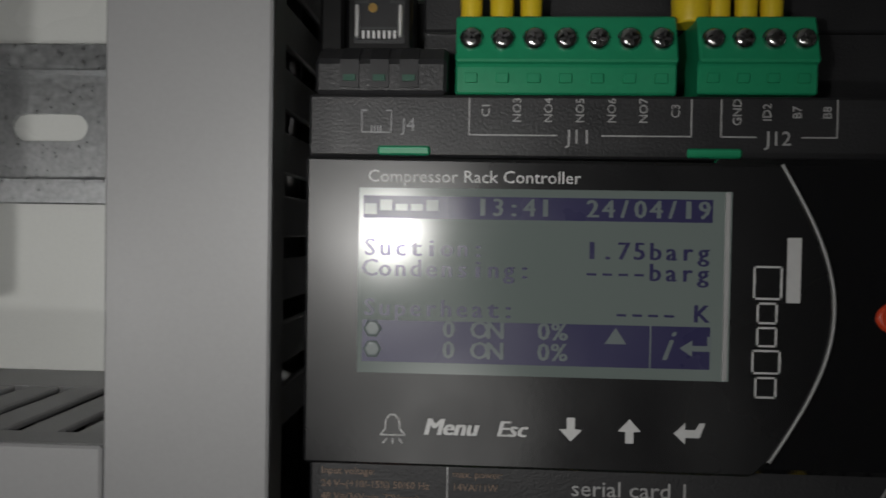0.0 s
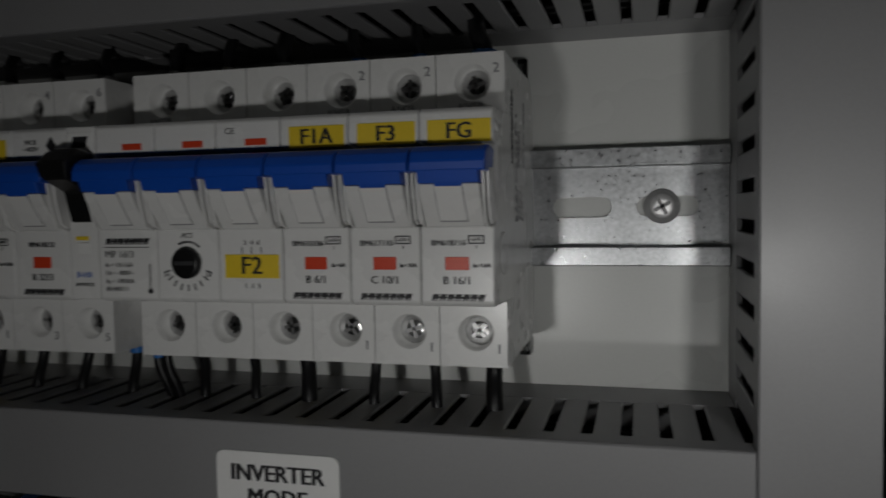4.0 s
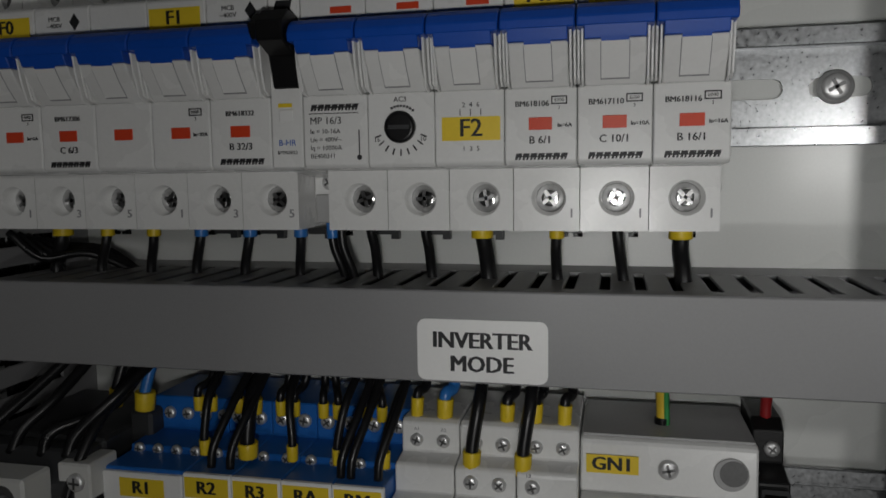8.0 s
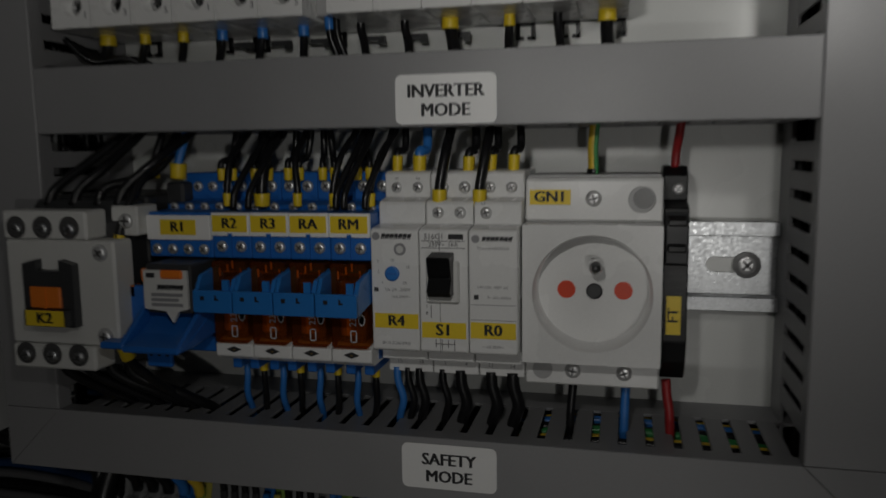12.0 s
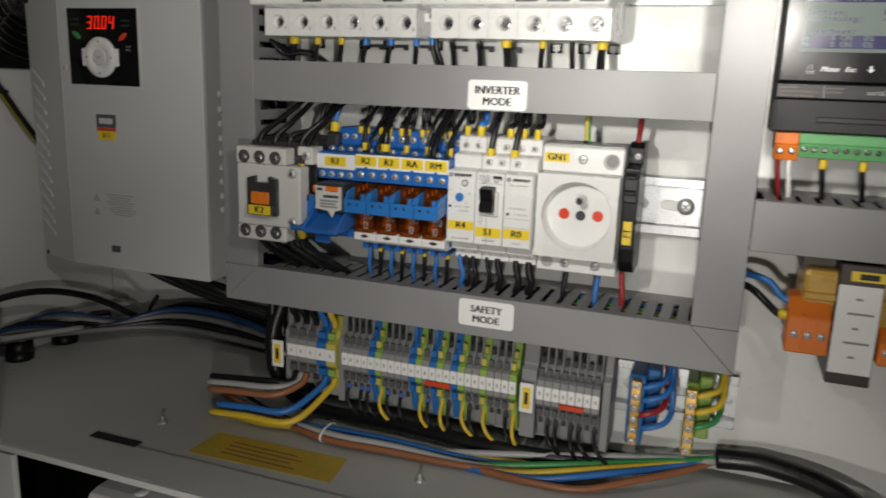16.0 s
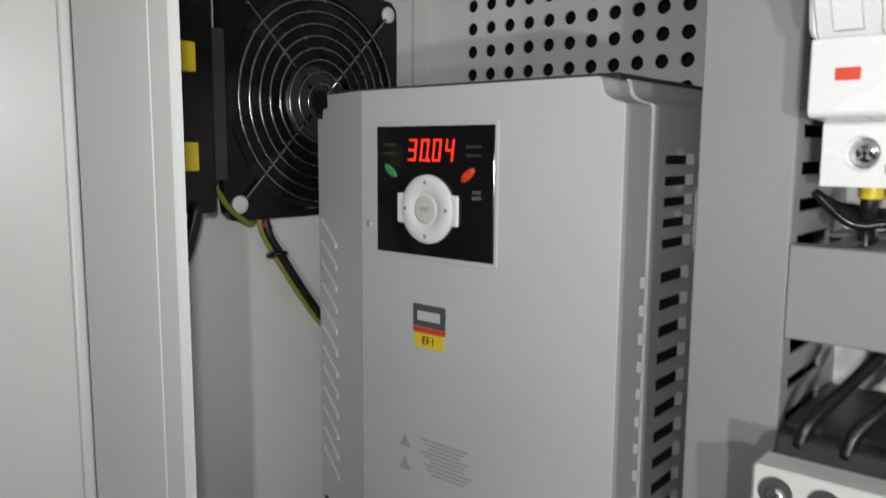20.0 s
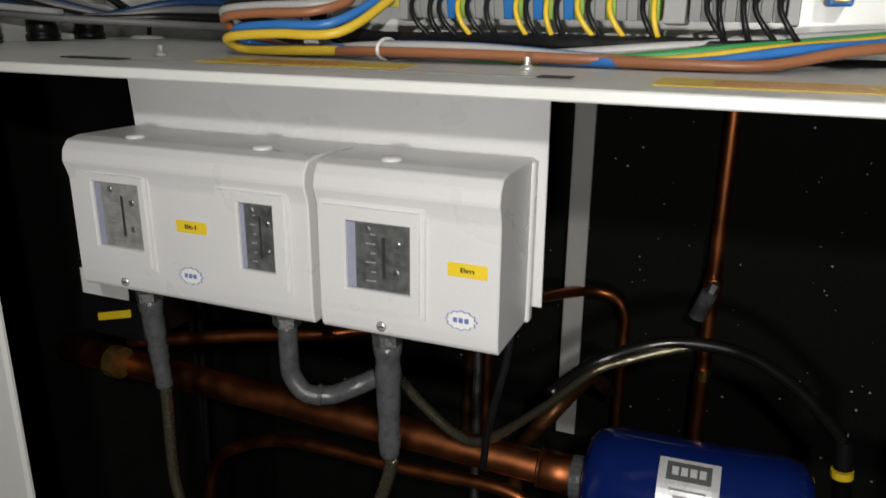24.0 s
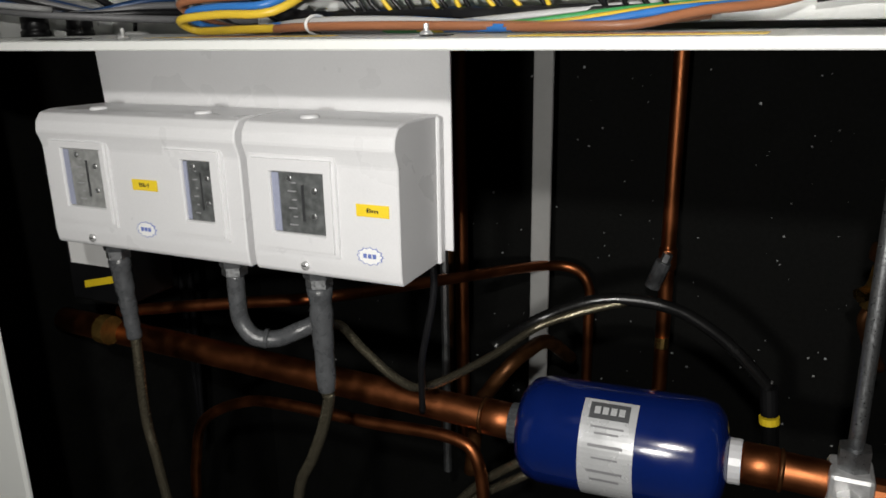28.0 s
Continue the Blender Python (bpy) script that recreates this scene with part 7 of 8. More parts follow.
for k in range(12):
    z = -0.066 - k * 0.0110
    u, nrm = Vector((0.0425, -0.0116, 0)).normalized(), Vector((-0.0116, -0.0425, 0)).normalized()
    p = Vector((X0 + 0.0005, -0.0130, z)) + nrm * 0.0002
    low = [p + u * 0.0030, p + u * 0.0030 + Vector((0, 0, -0.0030)), p + u * 0.0210 + Vector((0, 0, -0.0150)), p + u * 0.0210 + Vector((0, 0, -0.0120))]
    b = bmesh.new()
    inner, outer = [b.verts.new(q - nrm * 0.0006) for q in low], [b.verts.new(q + nrm * 0.0010 + (low[(i + 2) % 4] - q) * 0.08) for i, q in enumerate(low)]
    b.faces.new(outer)
    for i in range(4):
        b.faces.new((inner[i], inner[(i + 1) % 4], outer[(i + 1) % 4], outer[i]))
    bmesh.ops.recalc_face_normals(b, faces=b.faces)
    wpart("side_louvre", b, DRV, dv)
# keypad
wpart("keypad_frame", box(-0.4115, -0.3425, DY - 0.0006, DY, -0.0790, -0.0195, 0.0003), DRV, dv)
wpart("keypad_panel", box(-0.4095, -0.3440, DY - 0.0012, DY - 0.0004, -0.0768, -0.0213, 0.0003), GLOSSB, dv, "gloss black keypad panel")
KY = DY - 0.0012
SEG = {"3": "abcdg", "0": "abcdef", "4": "bcfg"}


def digit(x, z, ch, h=0.0094, w=0.0042):
    t = 0.0010
    sh = lambda px_, pz: (x + px_ + (pz / h) * 0.0012, z + pz)
    for s in SEG[ch]:
        a = {"a": (0, w, h - t, h), "d": (0, w, 0, t), "g": (0, w, h / 2 - t / 2, h / 2 + t / 2), "f": (0, t, h / 2, h), "e": (0, t, 0, h / 2), "b": (w - t, w, h / 2, h), "c": (w - t, w, 0, h / 2)}[s]
        wpart("digit_segment", prism([sh(a[0] + 0.0001, a[2] + 0.0001), sh(a[1] - 0.0001, a[2] + 0.0001), sh(a[1] - 0.0001, a[3] - 0.0001), sh(a[0] + 0.0001, a[3] - 0.0001)], "y", KY - 0.0003, KY), REDLED, dv, "glowing red segment")


for i, ch in enumerate("3004"):
    digit(-0.3905 + i * 0.0069, -0.0362, ch, w=0.0045)
wpart("decimal_point", box(-0.3790, -0.3780, KY - 0.0003, KY, -0.0364, -0.0352), REDLED, dv)
wpart("dial_ring", lathe([(0.0148, 0), (0.0148, 0.0012), (0.0138, 0.0020), (0.0075, 0.0024), (0.0070, 0.0016), (0.0060, 0.0016)], (-0.3785, KY, -0.0565), "-y", 40), CLEAR, dv, "pale round key ring")
for s in (-1, 1):
    wpart("dial_wing", box(-0.3785 + s * 0.0150 - 0.0022, -0.3785 + s * 0.0150 + 0.0022, KY - 0.0016, KY, -0.0630, -0.0500, 0.0006), CLEAR, dv)
wpart("enter_key", lathe([(0.0062, 0.0014), (0.0062, 0.0022), (0.0054, 0.0025)], (-0.3785, KY, -0.0565), "-y", 28), OFFW, dv)
wtext("ENT", 0.0026, -0.3785, KY - 0.0025, -0.0565, GINK, dv)
for a in range(4):
    ca, sa = (1, 0, -1, 0)[a], (0, 1, 0, -1)[a]
    tip = [(-0.3785 + ca * r - sa * w, -0.0565 + sa * r + ca * w) for r, w in ((0.0126, 0.0), (0.0108, 0.0009), (0.0108, -0.0009))]
    wpart("key_arrow", prism(tip, "y", KY - 0.0027, KY - 0.0018), GINK, dv)
for x, z, m, a, n in ((-0.4005, -0.0405, WGRN, -35, "green run key"), (-0.3570, -0.0415, RED, 38, "red stop key")):
    e = lathe([(0.0030, 0), (0.0030, 0.0008), (0.0020, 0.0012)], (0, 0, 0), "-y", 20)
    bmesh.ops.scale(e, vec=(1.45, 1, 0.62), verts=e.verts)
    bmesh.ops.transform(e, matrix=Matrix.Translation((x, KY, z)) @ Matrix.Rotation(radians(-a), 4, "Y"), verts=e.verts)
    wpart("key", e, m, dv, n)
wtext("STOP", 0.0019, -0.3525, KY, -0.0485, GINK, dv)
wtext("RESET", 0.0019, -0.3525, KY, -0.0508, GINK, dv)
o = dv.location
for x, z in ((-0.4015, -0.0292), (-0.4015, -0.0330), (-0.3545, -0.0300), (-0.3545, -0.0335)):
    bars(x - o.x, KY - o.y, z - o.z, 0.0075, 0.0012, DGREY, dv)
wpart("badge", box(-0.3880, -0.3695, DY - 0.0004, DY, -0.1085, -0.0985), TDARK, dv, "grey badge with a red line")
bars(-0.3788 - o.x, DY - 0.0004 - o.y, -0.1035 - o.z, 0.0130, 0.0042, WINK, dv)
wpart("badge_line", box(-0.3880, -0.3695, DY - 0.0004, DY, -0.1110, -0.1088), RED, dv)
wpart("label_plate", box(-0.3868, -0.3705, DY - 0.0006, DY, -0.1178, -0.1112), YELLOW, dv, "yellow EF1 tag")
wtext("EF1", 0.0052, -0.3787, DY - 0.0006, -0.1145, INK, dv)
PRINT = mat("pale_grey_print", (0.36, 0.37, 0.375), 0.5, bump=0)
for k in range(2):
    z = -0.1630 - k * 0.0110
    wpart("warning_sign", prism([(-0.3965, z - 0.0030), (-0.3895, z - 0.0030), (-0.3930, z + 0.0034)], "y", DY - 0.0002, DY), PRINT, dv)
for k in range(9):
    bars(-0.3700 - o.x + (0.002 if k > 4 else 0), DY - o.y, -0.1600 - k * 0.0019 - o.z, 0.0270 - 0.004 * (k % 3), 0.0010, PRINT, dv)
bars(-0.3765 - o.x, DY - o.y, -0.2030 - o.z, 0.0090, 0.0052, TDARK, dv)
wpart("side_screw", lathe([(0.0016, 0), (0.0016, 0.0006), (0.0010, 0.0010)], (-0.4155, DY, -0.0650), "-y", 12), STEEL, dv)
wpart("lower_shell", box(X0 + 0.004, X1 - 0.002, -0.0150, 0.0960, ZB + 0.0005, ZB + 0.0040, 0.0005), DGREY, dv)
for k in range(5):
    solid("cable", tube([(-0.392 + 0.0092 * k, 0.020 + 0.006 * (k % 3), -0.2185), (-0.395 + 0.011 * k, 0.028 + 0.005 * (k % 3), -0.2330), (-0.365 + 0.011 * k, 0.042 + 0.004 * (k % 4), -0.2500), (-0.310 + 0.008 * k, 0.058 + 0.003 * k, -0.2680), (-0.262, 0.070 - 0.003 * k, -0.2820), (-0.225, 0.07, -0.290)], 0.0036, 8), WBLACK, "black power wire below the frequency drive", "cable", "drive cables")

OLIVE = mat("yellow_green_wire", (0.22, 0.21, 0.03), 0.4)
# ---- fan on the side wall ----
fan = thing("axial_fan", (-0.4890, 0.0040, -0.0066), "black square axial fan with a wire finger guard", "fan")
fr = bmesh.new()
n, s, r = 96, 0.0605, 0.0570
ring = []
for k in range(n):
    a = 2 * math.pi * (k + 0.5) / n
    m = (abs(math.cos(a)) ** 20 + abs(math.sin(a)) ** 20) ** 0.05  # a square with rounded corners
    ring.append(((s * math.cos(a) / m, s * math.sin(a) / m), (r * math.cos(a), r * math.sin(a))))
va = [[fr.verts.new((x_, p[0], p[1])) for p in (q[0], q[1])] for q in ring for x_ in (0,)]
vb = [[fr.verts.new((-0.0046, q[0][0], q[0][1])), fr.verts.new((-0.020, q[1][0], q[1][1]))] for q in ring]
for k in range(n):
    j = (k + 1) % n
    fr.faces.new((va[k][0], va[j][0], va[j][1], va[k][1]))
    fr.faces.new((va[k][1], va[j][1], vb[j][1], vb[k][1]))
    fr.faces.new((va[j][0], va[k][0], vb[k][0], vb[j][0]))
bmesh.ops.recalc_face_normals(fr, faces=fr.faces)
bmesh.ops.translate(fr, vec=(0.0046, 0, 0), verts=fr.verts)
part("housing", fr, BLACK, fan)
part("duct_back", lathe([(0.0568, 0.0), (0.0568, 0.0004)], (-0.0006, 0, 0), "x", 40), INK, fan)
part("hub", lathe([(0.0200, 0), (0.0200, 0.0016), (0.0180, 0.0024), (0.0020, 0.0026)], (0.0, 0, 0), "x", 32), DGREY, fan)
for k in range(7):
    b = box(-0.0002, 0.0008, 0.0200, 0.0540, -0.0120, 0.0120)
    bmesh.ops.transform(b, matrix=Matrix.Translation((0.0012, 0, 0)) @ Matrix.Rotation(k * 2 * math.pi / 7, 4, "X"), verts=b.verts)
    part("blade", b, BLACK, fan)
for k in range(8):
    rr = 0.0095 + k * 0.0062
    part("guard_ring", tube([(0.0075, rr * math.cos(a), rr * math.sin(a)) for a in [i * 2 * math.pi / 40 for i in range(41)]], 0.0008, 6, 1), GUARD, fan)
for k in range(4):
    a = math.pi / 4 + k * math.pi / 2
    part("guard_spoke", tube([(0.0066, 0.0060 * math.cos(a), 0.0060 * math.sin(a)), (0.0066, 0.0530 * math.cos(a), 0.0530 * math.sin(a)), (0.0062, 0.0690 * math.cos(a), 0.0690 * math.sin(a)), (0.0060, 0.0742 * math.cos(a), 0.0742 * math.sin(a))], 0.0009, 6, 2), GUARD, fan)
    part("guard_screw", lathe([(0.0046, 0), (0.0046, 0.0016), (0.0038, 0.0024), (0.0016, 0.0028)], (0.0046, 0.0740 * math.cos(a), 0.0740 * math.sin(a)), "x", 20), CLEAR, fan, "pale round screw cap")
part("guard_hub", lathe([(0.0062, 0), (0.0062, 0.0008)], (0.0060, 0, 0), "x", 24), BLACK, fan)
wire([(-0.4860, -0.0360, -0.0660), (-0.4850, -0.0340, -0.0750), (-0.4840, -0.0260, -0.0890), (-0.4830, -0.0120, -0.1100), (-0.4820, 0.0060, -0.1320), (-0.4800, 0.0300, -0.150)], OLIVE, 0.0013, None, "yellow-green earth wire of the fan")
wire([(-0.4860, -0.0320, -0.0660), (-0.4845, -0.0300, -0.0760), (-0.4830, -0.0225, -0.0890), (-0.4820, -0.0085, -0.1100), (-0.4810, 0.0090, -0.1320), (-0.4790, 0.0330, -0.150)], WBLACK, 0.0022, None, "black two-core wire of the fan")
solid("cable_tie", tube([(-0.4838 + 0.0042 * math.cos(a), -0.0262 + 0.0045 * math.sin(a), -0.0860 + 0.001 * math.cos(a)) for a in [k * 0.483 for k in range(14)]], 0.0014, 6, 3), BLACK, "black plastic cable tie on the fan wires", "cable tie")
wire([(-0.4870, -0.0350, -0.0640), (-0.4850, -0.0340, -0.0700), (-0.4860, -0.0280, -0.0720)], WRED, 0.0012, None, "red wire end at the fan")
# thermostat beside the fan
th = thing("relay_housing", (-0.4790, -0.0880, -0.0080), "black relay housing with yellow tabs beside the fan", "relay housing")
part("housing", box(-0.0105, 0.0180, -0.0200, 0.0130, -0.0520, 0.0440, 0.0015), BLACK, th)
part("housing_step", box(0.0, 0.0120, 0.0130, 0.0230, -0.0380, 0.0300, 0.001), DGREY, th)
for z in (0.0150, -0.0270):
    part("tab", box(0.0170, 0.0215, -0.0060, 0.0020, z - 0.0062, z + 0.0062, 0.0006), FERR, th, "yellow plastic tab")
part("foot_screw", lathe([(0.0036, 0), (0.0036, 0.002), (0.002, 0.003)], (-0.0080, 0.0180, -0.0540), "x", 14), STEEL, th)
for k in range(2):
    wire([(-0.4840, -0.0720 + 0.003 * k, 0.0350), (-0.4800, -0.0700, 0.0480), (-0.4800, -0.0580, 0.0560), (-0.4830, -0.0500, 0.0500)], WRED if k else OLIVE, 0.0013, None, "{} wire over the fan".format("red" if k else "yellow-green"))
wire([(-0.4600, -0.0860, -0.0550), (-0.4590, -0.0930, -0.0750), (-0.4580, -0.1080, -0.1100), (-0.4570, -0.1250, -0.1800)], WBLACK, 0.0030, None, "black cable down the side of the cabinet")
wire([(-0.4790, -0.0660, -0.0480), (-0.4780, -0.0580, -0.0600), (-0.4800, -0.0460, -0.0680), (-0.4840, -0.0400, -0.0680)], OLIVE, 0.0014, None, "yellow-green wire between relay housing and fan")
stud = [(0.0062, 0), (0.0062, 0.0022), (0.0040, 0.0024)]
for k in range(9):
    stud += [(0.0034, 0.0028 + k * 0.0018), (0.0040, 0.0037 + k * 0.0018)]
ws = thing("wall_stud", (-0.4899, 0.0760, 0.0640), "short threaded steel stud in the side wall", "stud")
part("stud", lathe(stud + [(0.0030, 0.0200), (0.0004, 0.0202)], (0, 0, 0), "x", 20), ZINC, ws)
solid("wall_seam", box(-0.4899, -0.4894, 0.0840, 0.0846, -0.30, CE - 0.003), WGRY, "fine folded seam in the side wall", "seam")

# ---- the cabinet floor ----
for i, y in enumerate((-0.0800, -0.0360, 0.0115, 0.0545)):
    g = thing("cable_grommet", (-0.4785, y, FL), "black rubber cable grommet standing in the floor", "grommet", "floor grommets")
    part("collar", lathe([(0.0112, 0), (0.0112, 0.0040), (0.0095, 0.0055), (0.0105, 0.0065), (0.0100, 0.0150), (0.0070, 0.0160)], (0, 0, 0), "z", 24), BLACK, g)
    for k in range(2 if i in (0, 1, 2) else 0):
        part("cable_end", tube([(0.003 - 0.006 * k, 0, 0.013), (0.004 - 0.005 * k, 0.002, 0.019), (0.006, 0.012, 0.024 + 0.003 * k), (0.012, 0.030, 0.025), (0.030, 0.060 - y * 0.3, 0.020)], 0.0022, 8), WGRY, g, "grey cable")
gr = random.Random(3)
NAVY = mat("dark_blue_cable", (0.012, 0.045, 0.13), 0.4)
SMOKE = mat("dark_grey_cable", (0.15, 0.15, 0.155), 0.45)
for k in range(12):
    c, n = ((SMOKE, "dark grey"), (WBLACK, "black"), (SMOKE, "dark grey"), (NAVY, "dark blue"), (WBLACK, "black"), (SMOKE, "dark grey"))[k % 6]
    y = 0.060 + 0.0028 * k
    wire([(-0.4840 + gr.uniform(0, 0.006), -0.115 + 0.004 * k, FL + 0.012 + 0.003 * (k % 4)), (-0.4760, -0.060 + 0.006 * k, FL + 0.022 + 0.002 * (k % 5)), (-0.4500 + 0.002 * k, 0.005 + 0.004 * k, FL + 0.016), (-0.400, y - 0.006, FL + 0.012 + 0.005 * (k % 4)), (-0.330, y, FL + 0.010 + 0.005 * (k % 4)), (-0.262, y - 0.004, FL + 0.006 + 0.002 * (k % 2)), (-0.23, y, FL + 0.006)], c, 0.0030, None, f"{n} cable lying on the cabinet floor", group="cables behind the drive", name="cable")
wire([(-0.4820, -0.125, FL + 0.040), (-0.4700, -0.080, FL + 0.058), (-0.4600, -0.030, FL + 0.060), (-0.4480, 0.015, FL + 0.045), (-0.430, 0.05, FL + 0.020)], WBLACK, 0.0030, None, "black cable arching over the grommets", name="cable")
tb = thing("tie_base", (-0.450, 0.0845, FL), "white adhesive cable tie base with a black tie", "tie base")
part("pad", lathe([(0.0130, 0), (0.0130, 0.0010), (0.0100, 0.0022), (0.003, 0.0026)], (0, 0, 0), "z", 24), PAPER, tb)
part("tie_tail", tube([(0, 0.002, 0.002), (0.001, 0.004, 0.014), (0.006, 0.010, 0.026)], 0.0018, 6), BLACK, tb)
for x in (-0.2876, -0.0906):
    s_ = thing("floor_screw", (x, -0.0843, FL), "small bright screw in the cabinet floor", "screw", "floor screws")
    part("head", lathe([(0.0034, 0), (0.0034, 0.0010), (0.0022, 0.0022), (0.0006, 0.0024)], (0, 0, 0), "z", 16), STEEL, s_)
    part("tip", cyl((0, 0, 0.0020), "z", 0.0014, 0.0035, 10), STEEL, s_)
solid("floor_bead", box(-0.3131, -0.0633, -0.1205, -0.1180, FL + 0.0001, FL + 0.0005), WGRY, "long raised bead pressed in the floor", "bead")
# black strips laid on the floor for the shade in its slots
for x0, x1 in ((-0.3170, -0.2790), (-0.0760, -0.0633)):
    solid("slot_shade", box(x0, x1, -0.1215, -0.1140, FL + 0.0005, FL + 0.0009), INK, "dark strip on the floor for the shade in a slot", "slot")
STAIN = mat("yellow_floor_sticker", (0.72, 0.50, 0.06), 0.45, vary=0.14, scale=50)
for pts, w in (([(-0.2440, -0.1120), (-0.2420, -0.0810), (-0.1440, -0.0785), (-0.1405, -0.1085)], 0), ([(-0.0325, -0.1310), (-0.0325, -0.0975), (0.0640, -0.0960), (0.0640, -0.1290)], 1)):
    t = tagged(new("floor_sticker"), "worn yellow sticker with unreadable print on the floor", "sticker", "floor stickers")
    cx = sum(p[0] for p in pts) / 4
    t.location = (cx, pts[0][1], FL)
    wpart("paper", prism(pts, "z", FL + 0.0001, FL + 0.0005), STAIN, t)
    for k in range(4):
        y = pts[0][1] + 0.0075 + k * 0.0050
        wpart("printed_bar", box(pts[0][0] + 0.020, pts[0][0] + 0.075 - 0.006 * (k % 2), y, y + 0.0012, FL + 0.0005, FL + 0.0007), WBRN, t)


# ---- below the cabinet: pressure switches, filter drier and pipes ----
BOXW = mat("switch_housing_white", (0.66, 0.66, 0.67), 0.32, vary=0.03, scale=30, bump=0.05)
RUBBER = mat("grey_sleeve", (0.068, 0.071, 0.075), 0.30, vary=0.35, scale=180, bump=0.3)
DULLBRASS = mat("dull_brass", (0.16, 0.095, 0.025), 0.5, 0.7, vary=0.5, scale=120)
# dark copper; on the bent pipe its tone stands for shade
DARKCU = mat("dark_and_shaded_copper", (0.11, 0.045, 0.016), 0.45, 0.8, vary=0.4, scale=90)
BARGREY = mat("grey_primer", (0.40, 0.40, 0.39), 0.5, vary=0.08, scale=50)
BRAID = mat("braided_hose", (0.27, 0.24, 0.17), 0.24, 0.9, vary=0.4, scale=1400, bump=0.35, grain=2600)
HOSEBLK = mat("smooth_black_hose", (0.006, 0.006, 0.006), 0.26, vary=0.2, bump=0.02)
DRIER = mat("drier_blue_enamel", (0.0036, 0.0145, 0.112), 0.13, vary=0.08, scale=40, coat=0.4)
SILVER = mat("silver_label", (0.74, 0.75, 0.76), 0.26, 0.35, vary=0.05)
DUSTY = mat("dusty_black_lining", (0.0052, 0.0054, 0.0049), 0.85, spec=0.15, vary=0.5, scale=30, bump=0.4, grain=250)
lining = setting("wall_lining", box(-0.7, 0.6, 0.300, 0.310, -1.2, FL - 0.0025), DUSTY, "black lining of the compressor bay, flecked with dust", "wall")
setting("wall_lining_left", box(-0.52, -0.51, -0.148, 0.300, -1.2, FL - 0.0025), DUSTY, "black lining of the compressor bay", "wall")
setting("wall_lining_right", box(0.50, 0.51, -0.148, 0.300, -1.2, FL - 0.0025), DUSTY, "black lining of the compressor bay", "wall")
setting("bay_floor", box(-0.51, 0.50, -0.148, 0.300, -1.2, -1.19), DUSTY, "black floor of the compressor bay", "floor")
fleck = bmesh.new()
fk = random.Random(21)
for _ in range(330):
    x, z, r = fk.uniform(-0.42, 0.35), fk.uniform(-0.80, -0.34), fk.choice((0.0003, 0.0004, 0.0005, 0.0006, 0.0008, 0.0013))
    v = [fleck.verts.new((x + r * math.cos(a) * fk.uniform(0.6, 1.2), 0.2994 - 0.0004 * math.sin(3 * a), z + r * math.sin(a) * fk.uniform(0.6, 1.2))) for a in [k * 1.047 for k in range(6)]]
    fleck.faces.new(v)
solid("dust_flecks", fleck, WGRY, "pale dust flecks clinging to the black lining", "dust", kind="stuff")
solid("hanger_plate", prism([(-0.3190, FL - 0.0025), (-0.0812, FL - 0.0025), (-0.0806, -0.4180), (-0.3110, -0.4180)], "y", -0.0780, -0.0765, 0.0003), BOXW, "white painted sheet plate holding the pressure switches", "plate")


def frame_ring(rings):
    """A moulded rectangular frame: one loop of four corners for each (x0, x1, z0, z1, y), joined in turn."""
    bm = bmesh.new()
    loops = [[bm.verts.new(q) for q in ((x0, y, z0), (x1, y, z0), (x1, y, z1), (x0, y, z1))] for x0, x1, z0, z1, y in rings]
    for l0, l1 in zip(loops, loops[1:]):
        for k in range(4):
            bm.faces.new((l0[k], l0[(k + 1) % 4], l1[(k + 1) % 4], l1[k]))
    bmesh.ops.recalc_face_normals(bm, faces=bm.faces)
    return bm


